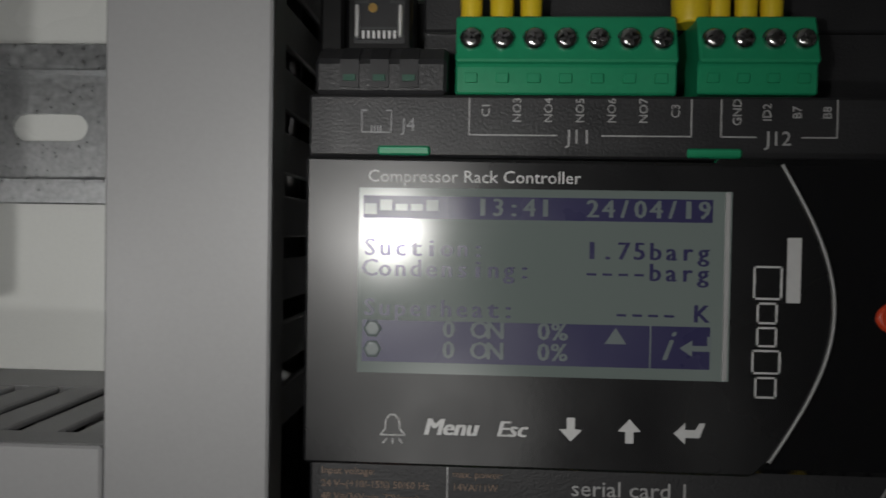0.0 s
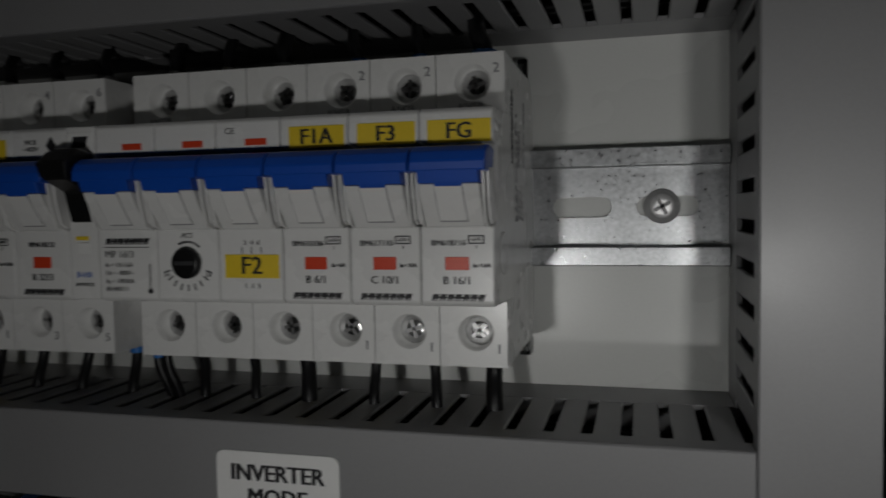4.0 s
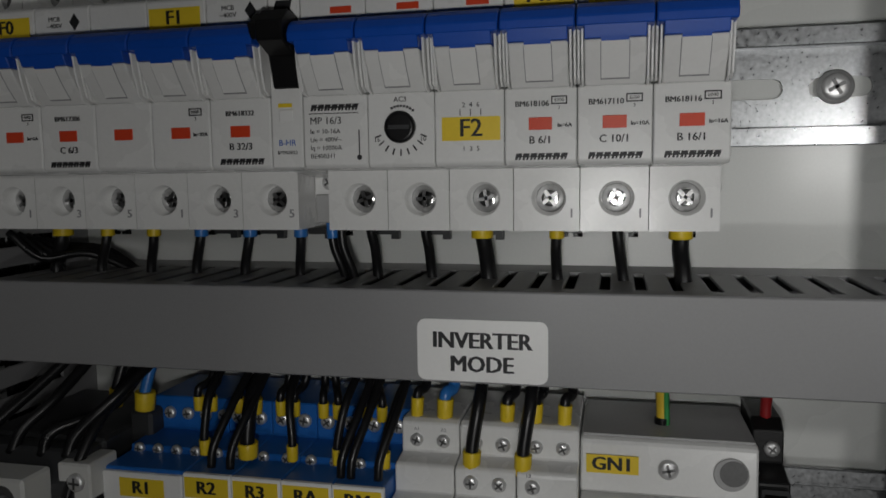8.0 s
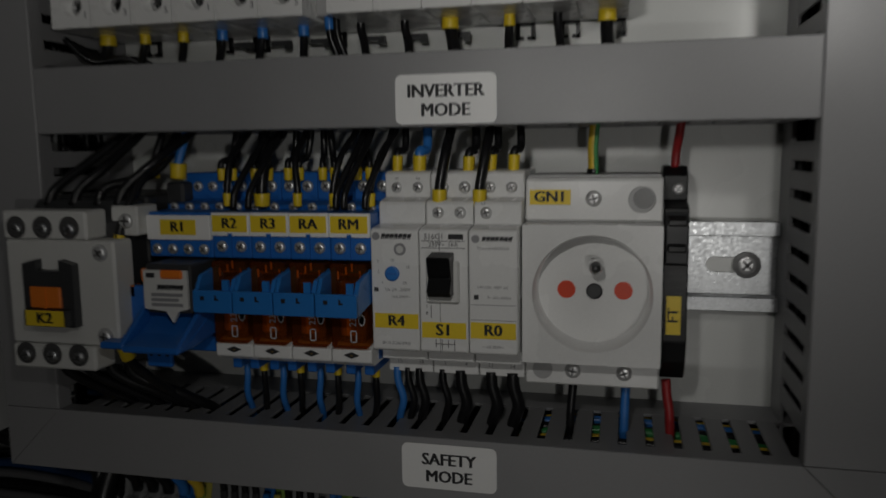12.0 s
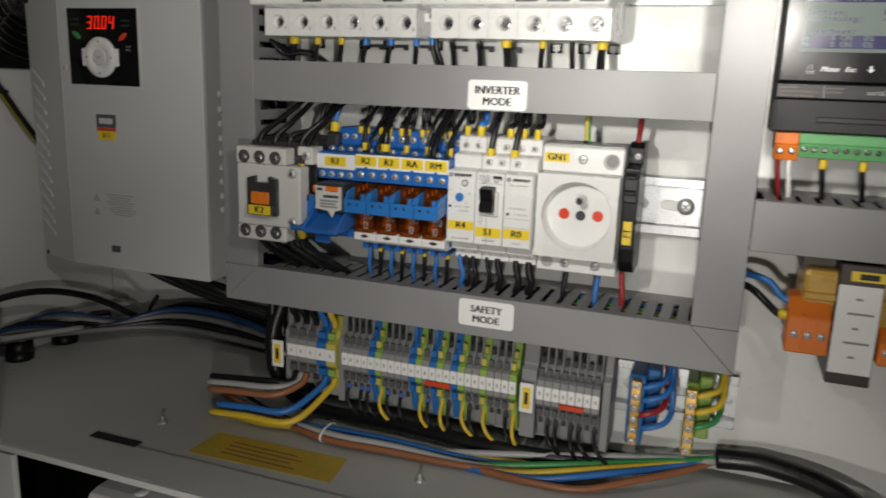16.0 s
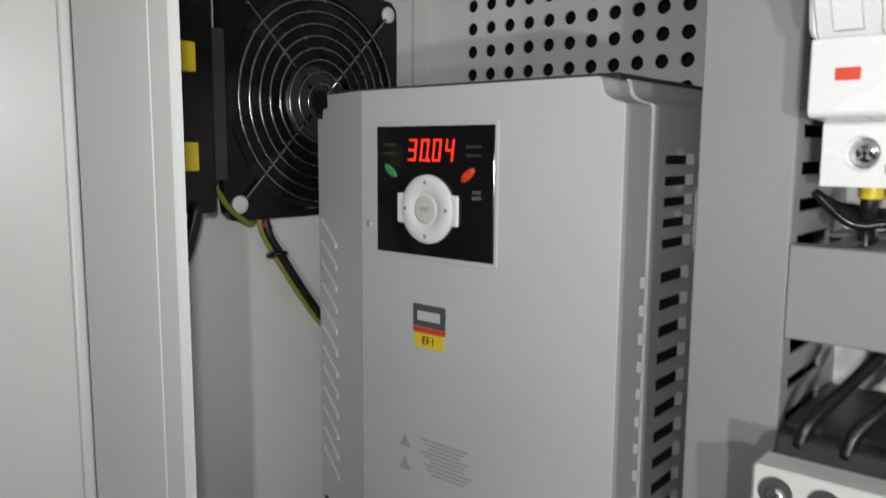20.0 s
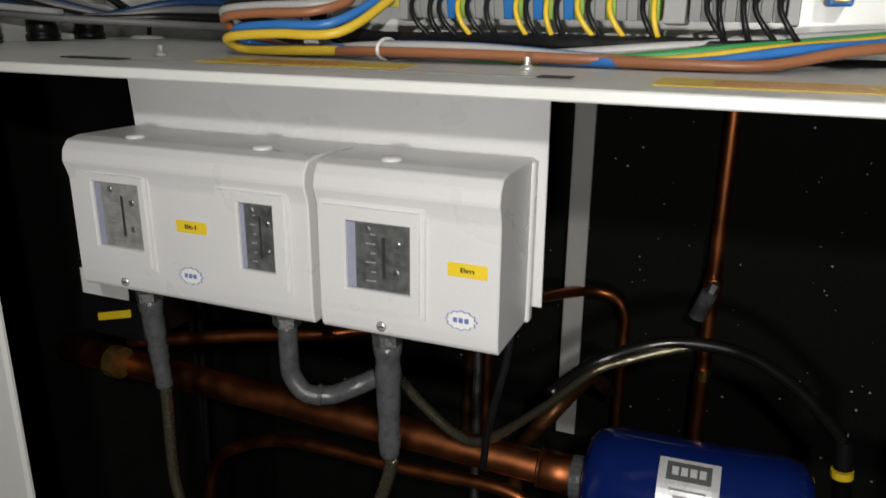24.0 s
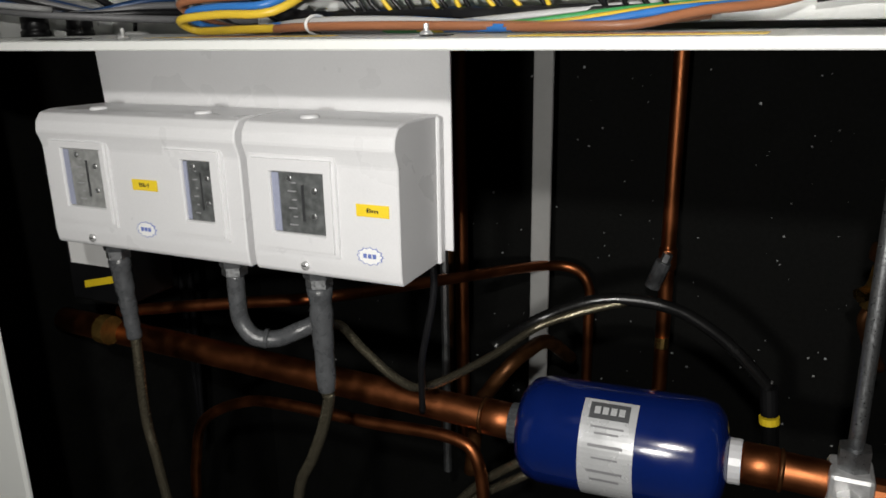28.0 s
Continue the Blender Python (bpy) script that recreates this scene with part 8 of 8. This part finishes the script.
def pressure_switch(x0, x1, label, windows, tag, glands, logo):
    t = thing("pressure_switch", ((x0 + x1) / 2, -0.0785, -0.4236), label, "pressure switch", "pressure switches")
    o = [(-0.0790, -0.4236), (-0.0790, -0.3462), (-0.1180, -0.3455), (-0.1255, -0.3470), (-0.1290, -0.3515), (-0.1300, -0.3570), (-0.1285, -0.3610), (-0.1270, -0.3660), (-0.1270, -0.4150), (-0.1262, -0.4215), (-0.1245, -0.4236)]
    wpart("housing", prism(o, "x", x0 + 0.0004, x1 - 0.0004, 0.0007), BOXW, t, "white plastic housing")
    wpart("base_rim", box(x0 + 0.0015, x1 + 0.0012, -0.0845, -0.0786, -0.4240, -0.3470, 0.0008), BOXW, t)
    FY = -0.1271
    windows = [((a, b_, c + 0.0012, d + 0.0014), (e - 0.0006, f + 0.0008, g + 0.0026, h + 0.0010)) for (a, b_, c, d), (e, f, g, h) in windows]
    for (a, b_, c, d), (e, f, g, h) in windows:
        fr_ = frame_ring(((a - 0.0022, b_ + 0.0022, c - 0.0022, d + 0.0022, FY), (a - 0.0018, b_ + 0.0018, c - 0.0018, d + 0.0018, FY - 0.0012), (a, b_, c, d, FY - 0.0012), (a + 0.0003, b_ - 0.0003, c + 0.0003, d - 0.0003, FY - 0.0024),
                          (e - 0.0008, f + 0.0008, h - 0.0008, g + 0.0008, FY - 0.0024), (e - 0.0002, f + 0.0002, h - 0.0002, g + 0.0002, FY - 0.0016), (e, f, h, g, FY - 0.0001)))
        wpart("window_frame", fr_, BOXW, t, "raised white window frame")
        wpart("scale_pane", box(e, f, FY - 0.0004, FY, h, g), WINDOWM if e > -0.28 else WINDOWP, t, "dark scale window" if e > -0.28 else "scale window with a painted pale reflection")
        for k in range(6):
            z = h + (g - h) * (0.12 + 0.14 * k)
            wpart("scale_mark", box(e + (f - e) * (0.30 + 0.08 * (k % 2)), e + (f - e) * 0.46, FY - 0.0006, FY - 0.0004, z, z + 0.0007), GINK, t)
        wpart("scale_pointer", box(e + (f - e) * 0.56, e + (f - e) * 0.61, FY - 0.0007, FY - 0.0004, h + 0.006, g - 0.006), DGREY, t)
        for u, v in ((0.78, 0.30), (0.80, 0.72), (0.34, 0.90)):
            wpart("scale_screw", lathe([(0.0016, 0), (0.0016, 0.0004), (0.0010, 0.0006)], (e + (f - e) * u, FY - 0.0003, h + (g - h) * v), "-y", 12), ZINC, t)
        wpart("pane_edge", box(e + 0.0002, e + (f - e) * 0.14, FY - 0.0008, FY - 0.0004, h + 0.0004, g - 0.0004), PANEBLUE, t)
    wpart("label_plate", box(tag[0] - 0.0088, tag[0] + 0.0088, FY - 0.0004, FY, tag[1] - 0.0030, tag[1] + 0.0030), YELLOW, t, "yellow tag")
    wtext(tag[2], 0.0031, tag[0], FY - 0.0004, tag[1], INK, t, bold=0.00004, wide=1.6)
    star = [(logo[0] + (0.0072 if k % 2 == 0 else 0.0060) * math.cos(a) * 1.05, logo[1] + (0.0072 if k % 2 == 0 else 0.0060) * math.sin(a) * 0.66) for k, a in enumerate([i * math.pi / 12 for i in range(24)])]
    wpart("maker_star", prism(star, "y", FY - 0.0002, FY), STARBLUE, t, "blue maker's star")
    star = [(logo[0] + 0.91 * (u - logo[0]), logo[1] + 0.91 * (v - logo[1])) for u, v in star]
    wpart("star_field", prism(star, "y", FY - 0.0003, FY - 0.0001), PAPER, t)
    for k in range(3):
        wpart("star_bar", box(logo[0] - 0.0036 + 0.0026 * k, logo[0] - 0.0017 + 0.0026 * k, FY - 0.0005, FY - 0.0003, logo[1] - 0.0010, logo[1] + 0.0012), STARBLUE, t)
    for x in glands[1]:
        wpart("top_screw", lathe([(0.0048, 0), (0.0048, 0.0008), (0.0042, 0.0016), (0.0010, 0.0020)], (x, -0.1135, -0.3458), "z", 18), BOXW, t)
    for x in glands[2]:
        wpart("front_screw", lathe([(0.0024, 0), (0.0024, 0.0006), (0.0010, 0.0010)], (x, FY, -0.4180), "-y", 14), STEEL, t)
        wpart("screw_cross", box(x - 0.0014, x + 0.0014, FY - 0.0012, FY - 0.0009, -0.4183, -0.4177), DGREY, t)
    for x in glands[0]:
        wpart("connector", cyl((x, -0.1010, -0.4238), (0, 0, -1), 0.0086, 0.0095, 6), RUBBER, t, "grey hexagon connector")
        wpart("connector_collar", cyl((x, -0.1010, -0.4332), (0, 0, -1), 0.0074, 0.0055, 6), ZINC, t, "dull steel union nut")
    return t


STARBLUE = mat("pale_blue_print", (0.13, 0.18, 0.46), 0.5, vary=0.1, bump=0)
# paler copy of the scale window, a reflection put into its colour
WINDOWP = mat("scale_window_reflection", (0.24, 0.245, 0.24), 0.14, vary=0.35, scale=120, grain=260, bump=0.0, coat=0.5)
PANEBLUE = mat("bluish_pane_edge", (0.30, 0.32, 0.42), 0.2, vary=0.1)
WINDOWM = mat("dark_scale_window", (0.095, 0.10, 0.10), 0.12, vary=0.55, scale=110, grain=260, bump=0.0, coat=0.5)
pressure_switch(-0.3168, -0.1755, "white dual pressure switch housing with two scale windows", [((-0.3080, -0.2665, -0.4090, -0.3632), (-0.2986, -0.2714, -0.3690, -0.4000)), ((-0.2230, -0.1880, -0.4093, -0.3640), (-0.2118, -0.1948, -0.3710, -0.4012))], (-0.2412, -0.3838, "Bb1"), ((-0.2977, -0.2079), (-0.2827, -0.2075), (-0.2868,)), (-0.2442, -0.4090))
pressure_switch(-0.1722, -0.0860, "white single pressure switch housing with one scale window", [((-0.1675, -0.1212, -0.4110, -0.3652), (-0.1559, -0.1270, -0.3732, -0.4020))], (-0.1003, -0.3864, "Bm"), ((-0.1506,), (-0.1412,), (-0.1405,)), (-0.1028, -0.4090))


def sleeve_profile(r0, r1, length, seed):
    """Shrunk sleeve: rings of slightly uneven radius from its nut to its thin end."""
    q, n = random.Random(seed), 18
    return [(r0 * 0.8, 0)] + [((r0 + (r1 - r0) * k / n) * q.uniform(0.93, 1.08), length * (k + 0.3) / (n + 0.6)) for k in range(n + 1)] + [(r1 * 0.8, length)]


def hose(pts, r, material, label, name="hose", n=10, group="pressure hoses"):
    return tagged(new(name, mesh_of(name, tube(pts, r, n, 8), material)), label, "hose", group)


h = hose([(-0.2977, -0.1010, -0.4380), (-0.2970, -0.1010, -0.4600), (-0.2945, -0.1000, -0.4930), (-0.2954, -0.1000, -0.5471), (-0.2910, -0.1000, -0.5790), (-0.2820, -0.098, -0.6500), (-0.27, -0.09, -0.76)], 0.0034, BRAID, "braided steel hose below the dual pressure switch")
part("sleeve", lathe(sleeve_profile(0.0066, 0.0045, 0.0560, 1), (-0.2977, -0.1010, -0.4370), (0.06, 0.01, -1), 14), RUBBER, h, "ribbed grey sleeve")
h = hose([(-0.1506, -0.1010, -0.4400), (-0.1506, -0.1010, -0.4600), (-0.1506, -0.1005, -0.5000), (-0.1500, -0.1000, -0.5080), (-0.1560, -0.1000, -0.5290), (-0.1646, -0.1000, -0.5500), (-0.178, -0.098, -0.5800), (-0.19, -0.09, -0.66)], 0.0036, BRAID, "braided steel hose below the single pressure switch")
part("sleeve", lathe(sleeve_profile(0.0068, 0.0052, 0.0640, 2), (-0.1506, -0.1010, -0.4385), (0.0, 0.01, -1), 14), RUBBER, h, "ribbed grey sleeve")
h = hose([(-0.1720, -0.0850, -0.4730), (-0.1675, -0.0600, -0.4790), (-0.1560, -0.0500, -0.4980), (-0.1380, -0.0400, -0.5200), (-0.1240, -0.0250, -0.5300), (-0.1000, 0.0200, -0.5260), (-0.0770, 0.0570, -0.5140), (-0.0560, 0.0635, -0.5040), (-0.0360, 0.0690, -0.4968), (-0.0150, 0.0765, -0.4915)], 0.0030, BRAID, "braided steel hose sagging behind the switches")
part("sleeve", tube([(-0.2079, -0.1010, -0.4380), (-0.2079, -0.1010, -0.4560), (-0.2070, -0.1005, -0.4680), (-0.1996, -0.0990, -0.4775), (-0.1880, -0.0930, -0.4790), (-0.1760, -0.0880, -0.4740), (-0.1680, -0.0800, -0.4710)], 0.0052, 12), RUBBER, h, "bent grey sleeve")
part("sleeve_ring", tube([(-0.1945, -0.0965, -0.4785), (-0.1925, -0.0955, -0.4788)], 0.0060, 12, 1), RUBBER, h)
h = hose([(-0.1000, 0.0330, -0.5230), (-0.0760, 0.0640, -0.5095), (-0.0400, 0.0720, -0.4930), (-0.0090, 0.0780, -0.4905), (0.0200, 0.0820, -0.4960), (0.0480, 0.0835, -0.5120), (0.0680, 0.0840, -0.5300), (0.0810, 0.0845, -0.5440)], 0.0046, HOSEBLK, "black rubber hose arching over the filter drier")
part("end_fitting", cyl((0.0810, 0.0845, -0.5430), (0.12, 0, -1), 0.0060, 0.0200, 14), BLACK, h)
part("end_tip", cyl((0.0800, 0.0845, -0.5390), (0.12, 0, -1), 0.0030, 0.0060, 10), STEEL, h)
part("end_tag", cyl((0.0832, 0.0855, -0.5650), (0.12, 0, -1), 0.0068, 0.0050, 14), FERR, h, "yellow ring tag")
part("end_stem", cyl((0.0838, 0.0855, -0.5700), (0.12, 0, -1), 0.0058, 0.0300, 14), BLACK, h)

# thick dark brazing rings at the ends of the drier's sockets
for x, z in ((-0.0985, -0.5631), (0.0900, -0.5600)):
    solid("brazing_ring", lathe([(0.0112, 0), (0.0129, 0.0006), (0.0129, 0.0022), (0.0112, 0.0030)], (x, 0.0096, z), (1, 0, -0.02), 24), DARKCU, "dark brazing ring on the copper pipe", "ring")

# filter drier lying along its line
fd = thing("filter_drier", (-0.0035, 0.010, -0.5622), "dark blue enamelled filter drier with a silver label", "filter drier")
fd.rotation_euler = (0, -0.030, 0)
RD = 0.0355
part("shell", lathe([(0.0095, -0.0670), (0.0120, -0.0660), (0.0265, -0.0630), (0.0330, -0.0575), (RD, -0.0480), (RD, 0.0480), (0.0330, 0.0575), (0.0265, 0.0630), (0.0120, 0.0660), (0.0095, 0.0670)], (0, 0, 0), "x", 48), DRIER, fd, "blue enamelled steel shell")
lab = bmesh.new()
N = 28
for k in range(N):
    a0, a1 = radians(-74 + 144 * k / N), radians(-74 + 144 * (k + 1) / N)
    q = [lab.verts.new((x_, -(RD + 0.0003) * math.cos(a), (RD + 0.0003) * math.sin(a))) for x_, a in ((-0.0195, a0), (0.0140, a0), (0.0140, a1), (-0.0195, a1))]
    lab.faces.new(q).smooth = True
bmesh.ops.recalc_face_normals(lab, faces=lab.faces)
part("silver_label", lab, SILVER, fd, "silver printed label")
for a, w, hh, m in ((57, 0.0245, 9, TDARK), (40, 0.0200, 1.0, GINK), (34, 0.0150, 1.0, GINK), (22, 0.0210, 1.5, GINK), (10, 0.0160, 1.0, GINK), (-4, 0.0220, 1.5, GINK), (-14, 0.0180, 1.5, GINK)):
    f = bmesh.new()
    lift = 0.0009 if m is WINK else 0.0006
    for k in range(4):
        b0, b1 = radians(a - hh + 2 * hh * k / 4), radians(a - hh + 2 * hh * (k + 1) / 4)
        f.faces.new([f.verts.new((x_, -(RD + lift) * math.cos(b_), (RD + lift) * math.sin(b_))) for x_, b_ in ((-0.0028 - w / 2, b0), (-0.0028 + w / 2, b0), (-0.0028 + w / 2, b1), (-0.0028 - w / 2, b1))])
    bmesh.ops.recalc_face_normals(f, faces=f.faces)
    part("printed_bar", f, m, fd)
for k in range(4):
    f = bmesh.new()
    b0, b1 = radians(53), radians(61)
    u = -0.0121 + 0.0050 * k
    f.faces.new([f.verts.new((x_, -(RD + 0.0009) * math.cos(b_), (RD + 0.0009) * math.sin(b_))) for x_, b_ in ((u, b0), (u + 0.0036, b0), (u + 0.0036, b1), (u, b1))])
    bmesh.ops.recalc_face_normals(f, faces=f.faces)
    part("word_mark", f, SILVER, fd)
for s in (-1, 1):
    part("neck", cyl((s * 0.0660, 0, 0), (s, 0, 0), 0.0138, 0.0070, 20), BOXW if s > 0 else RUBBER, fd, "pale pipe neck")


def pipe(pts, r, label, name="copper_pipe", joints=(), n=12, st=8, material=None):
    t = tagged(new(name, mesh_of(name, tube(pts, r, n, st), material or COPPER)), label, "pipe", "copper pipes")
    for p, d, rr, l in joints:
        part("socket_joint", lathe([(rr * 0.9, 0), (rr, 0.0012), (rr, l - 0.0012), (rr * 0.9, l)], p, d, 24), COPPER, t)
    return t


pipe([(-0.4900, 0.0020, -0.5470), (-0.2700, 0.0070, -0.5560), (-0.0745, 0.0100, -0.5640)], 0.0108, "thick copper pipe running to the filter drier", joints=(((-0.0960, 0.0095, -0.5632), (1, 0.02, -0.04), 0.0124, 0.020),), n=16)
pipe([(0.0680, 0.0100, -0.5598), (0.0920, 0.0100, -0.5600), (0.1180, 0.0100, -0.5606)], 0.0112, "thick copper pipe leaving the filter drier", joints=(((0.0695, 0.0100, -0.5598), (1, 0, 0.0), 0.0126, 0.021),), n=16)
pipe([(-0.4290, 0.008, -0.5330), (-0.3300, 0.030, -0.5200), (-0.2530, 0.055, -0.5130), (-0.1800, 0.150, -0.5180), (-0.1270, 0.245, -0.5290), (-0.0980, 0.262, -0.5350), (-0.0860, 0.264, -0.5520), (-0.0850, 0.264, -0.5800), (-0.0850, 0.264, -0.70)], 0.0050, "copper pipe crossing behind the switches and bending down")
pipe([(-0.3900, 0.03, -0.72), (-0.3850, 0.030, -0.6800), (-0.3650, 0.025, -0.6320), (-0.3150, 0.020, -0.6020), (-0.2700, 0.016, -0.5930), (-0.1900, 0.012, -0.5900), (-0.1227, 0.008, -0.5850), (-0.1000, 0.006, -0.6000), (-0.0950, 0.006, -0.66)], 0.0046, "thin copper pipe looping below the thick pipe")
pipe([(-0.0120, 0.250, FL - 0.004), (-0.0120, 0.250, -0.4500), (-0.0118, 0.250, -0.5800), (-0.0112, 0.250, -0.7500)], 0.0066, "upright copper pipe at the back wall", joints=(((-0.0120, 0.250, -0.5000), (0, 0, -1), 0.0080, 0.020),))
pipe([(-0.2165, 0.255, FL - 0.004), (-0.2160, 0.255, -0.5000), (-0.2155, 0.255, -0.7500)], 0.0068, "upright copper pipe behind the switches")
pipe([(-0.2330, 0.262, FL - 0.004), (-0.2340, 0.262, -0.5500), (-0.2400, 0.262, -0.7500)], 0.0060, "second upright copper pipe behind the switches", material=DARKCU)
# the drier's shade is put into this pipe's dark colour
pipe([(-0.1360, 0.080, -0.6600), (-0.1290, 0.080, -0.6000), (-0.1200, 0.080, -0.5820), (-0.1060, 0.084, -0.5620), (-0.0980, 0.105, -0.5560), (-0.0920, 0.145, -0.5620), (-0.0850, 0.200, -0.6000)], 0.0060, "bent copper pipe behind the filter drier", material=DARKCU)
sv = thing("service_valve", (-0.0120, 0.2420, -0.5180), "small dusty steel service valve on the upright pipe", "valve")
part("body", cyl((-0.0100, -0.006, -0.016), (0.35, 0, 1), 0.0070, 0.0260, 12), RUBBER, sv)
part("cap", cyl((-0.0005, -0.006, 0.0090), (0.35, 0, 1), 0.0045, 0.0080, 6), ZINC, sv)
solid("pipe_ferrule", cyl((-0.0114, 0.2440, -0.5850), (0, -0.2, -1), 0.0062, 0.0100, 12), BRASS, "yellow brass fitting on the upright pipe", "fitting")
solid("flat_bar", box(-0.1405, -0.1220, 0.2480, 0.2520, -0.6790, FL - 0.0030, 0.0008), BARGREY, "grey steel flat bar upright at the back", "bar")
solid("thin_rod", cyl((-0.1930, 0.1600, -0.4200), (0, 0, -1), 0.0040, 0.3000, 8), ZINC, "thin grey steel rod standing behind the switches", "rod")
hose([(-0.1020, -0.060, -0.4236), (-0.1010, -0.060, -0.4500), (-0.1090, -0.060, -0.4900), (-0.1150, -0.050, -0.5150), (-0.1200, -0.04, -0.5400)], 0.0022, WBLACK, "thin black wire below the single pressure switch", "wire")
va = thing("angle_valve", (0.1265, 0.0100, -0.5630), "bright steel angle valve with a thin steel tube", "valve")
part("body", box(-0.0110, 0.0130, -0.0130, 0.0130, -0.0140, 0.0140, 0.003, 2), STEEL, va)
part("nut", cyl((0.0015, 0, 0.0130), "z", 0.0092, 0.0140, 6), ZINC, va)
part("tube", tube([(0.0015, 0, 0.0260), (0.0016, 0.002, 0.1000), (0.0018, 0.004, 0.2450)], 0.0044, 12), ZINC, va, "galvanised steel tube")
part("valve_stem", cyl((0.0, -0.0130, 0.0), (0, -1, 0), 0.0070, 0.0100, 6), STEEL, va)
part("outlet", cyl((0.0130, 0, 0), "x", 0.0090, 0.0500, 14), COPPER, va)
# box and fittings in the dark at the left
jb = thing("junction_box", (-0.385, -0.040, -0.4950), "black junction box with white and yellow labels", "junction box")
part("box_body", box(-0.0300, 0.0260, -0.0050, 0.0450, -0.0060, 0.0480, 0.002), BLACK, jb)
part("white_label", box(-0.0250, 0.0150, -0.0056, -0.0050, 0.0240, 0.0420), PAPER, jb)
part("yellow_label", prism([(-0.0140, 0.0050), (0.0150, 0.0120), (0.0150, 0.0175), (-0.0140, 0.0105)], "y", -0.0058, -0.0050), FERR, jb)
solid("pipe_clamp", cyl((-0.4300, -0.0100, -0.5420), (1, 0, -0.03), 0.0122, 0.0100, 14), DULLBRASS, "brass clamp on the thick copper pipe", "clamp")
for k in range(2):
    hose([(-0.4750 + 0.010 * k, 0.12, FL - 0.003), (-0.4700 + 0.012 * k, 0.12, -0.40), (-0.4750 + 0.012 * k, 0.13, -0.55), (-0.48, 0.14, -0.75)], 0.0030, WBLACK, "black cable hanging at the side of the bay", "cable")
hose([(-0.3560, -0.02, FL - 0.003), (-0.3450, -0.02, -0.3350), (-0.3250, -0.02, -0.3600), (-0.3100, 0.00, -0.3900)], 0.0020, WGRY, "thin grey cable coming through the floor", "cable")

for k in range(2):
    hose([(-0.0500, 0.030, -0.5880 - 0.013 * k), (-0.0740, 0.020, -0.6000 - 0.013 * k), (-0.1130, 0.020, -0.6350 - 0.010 * k), (-0.1500, 0.015, -0.6900 - 0.006 * k), (-0.19, 0.01, -0.78)], 0.0034, BRAID, "braided steel hose passing below the filter drier")

# brass expansion valve in the dark at the right
ev = thing("expansion_valve", (0.1400, 0.150, -0.4900), "dark copper and brass expansion valve at the side of the bay", "valve")
part("body", lathe([(0.004, -0.012), (0.0070, -0.010), (0.0075, 0.004), (0.0062, 0.008), (0.0062, 0.020), (0.004, 0.022)], (0.002, 0, 0), (0.12, 0, 1), 20), DULLBRASS, ev)
part("head", lathe([(0.004, 0), (0.0092, 0.003), (0.0098, 0.008), (0.0092, 0.014), (0.004, 0.016)], (0.004, 0, 0.022), (0.12, 0, 1), 24), DARKCU, ev, "dark copper valve head")
part("outlet", tube([(0.0, 0, -0.012), (-0.002, 0, -0.022), (0.004, 0.004, -0.040), (0.014, 0.01, -0.060)], 0.0044, 12), DARKCU, ev)
part("nut", cyl((-0.003, -0.004, 0.002), (-0.6, -0.6, -0.2), 0.0058, 0.0070, 6), BRASS, ev)
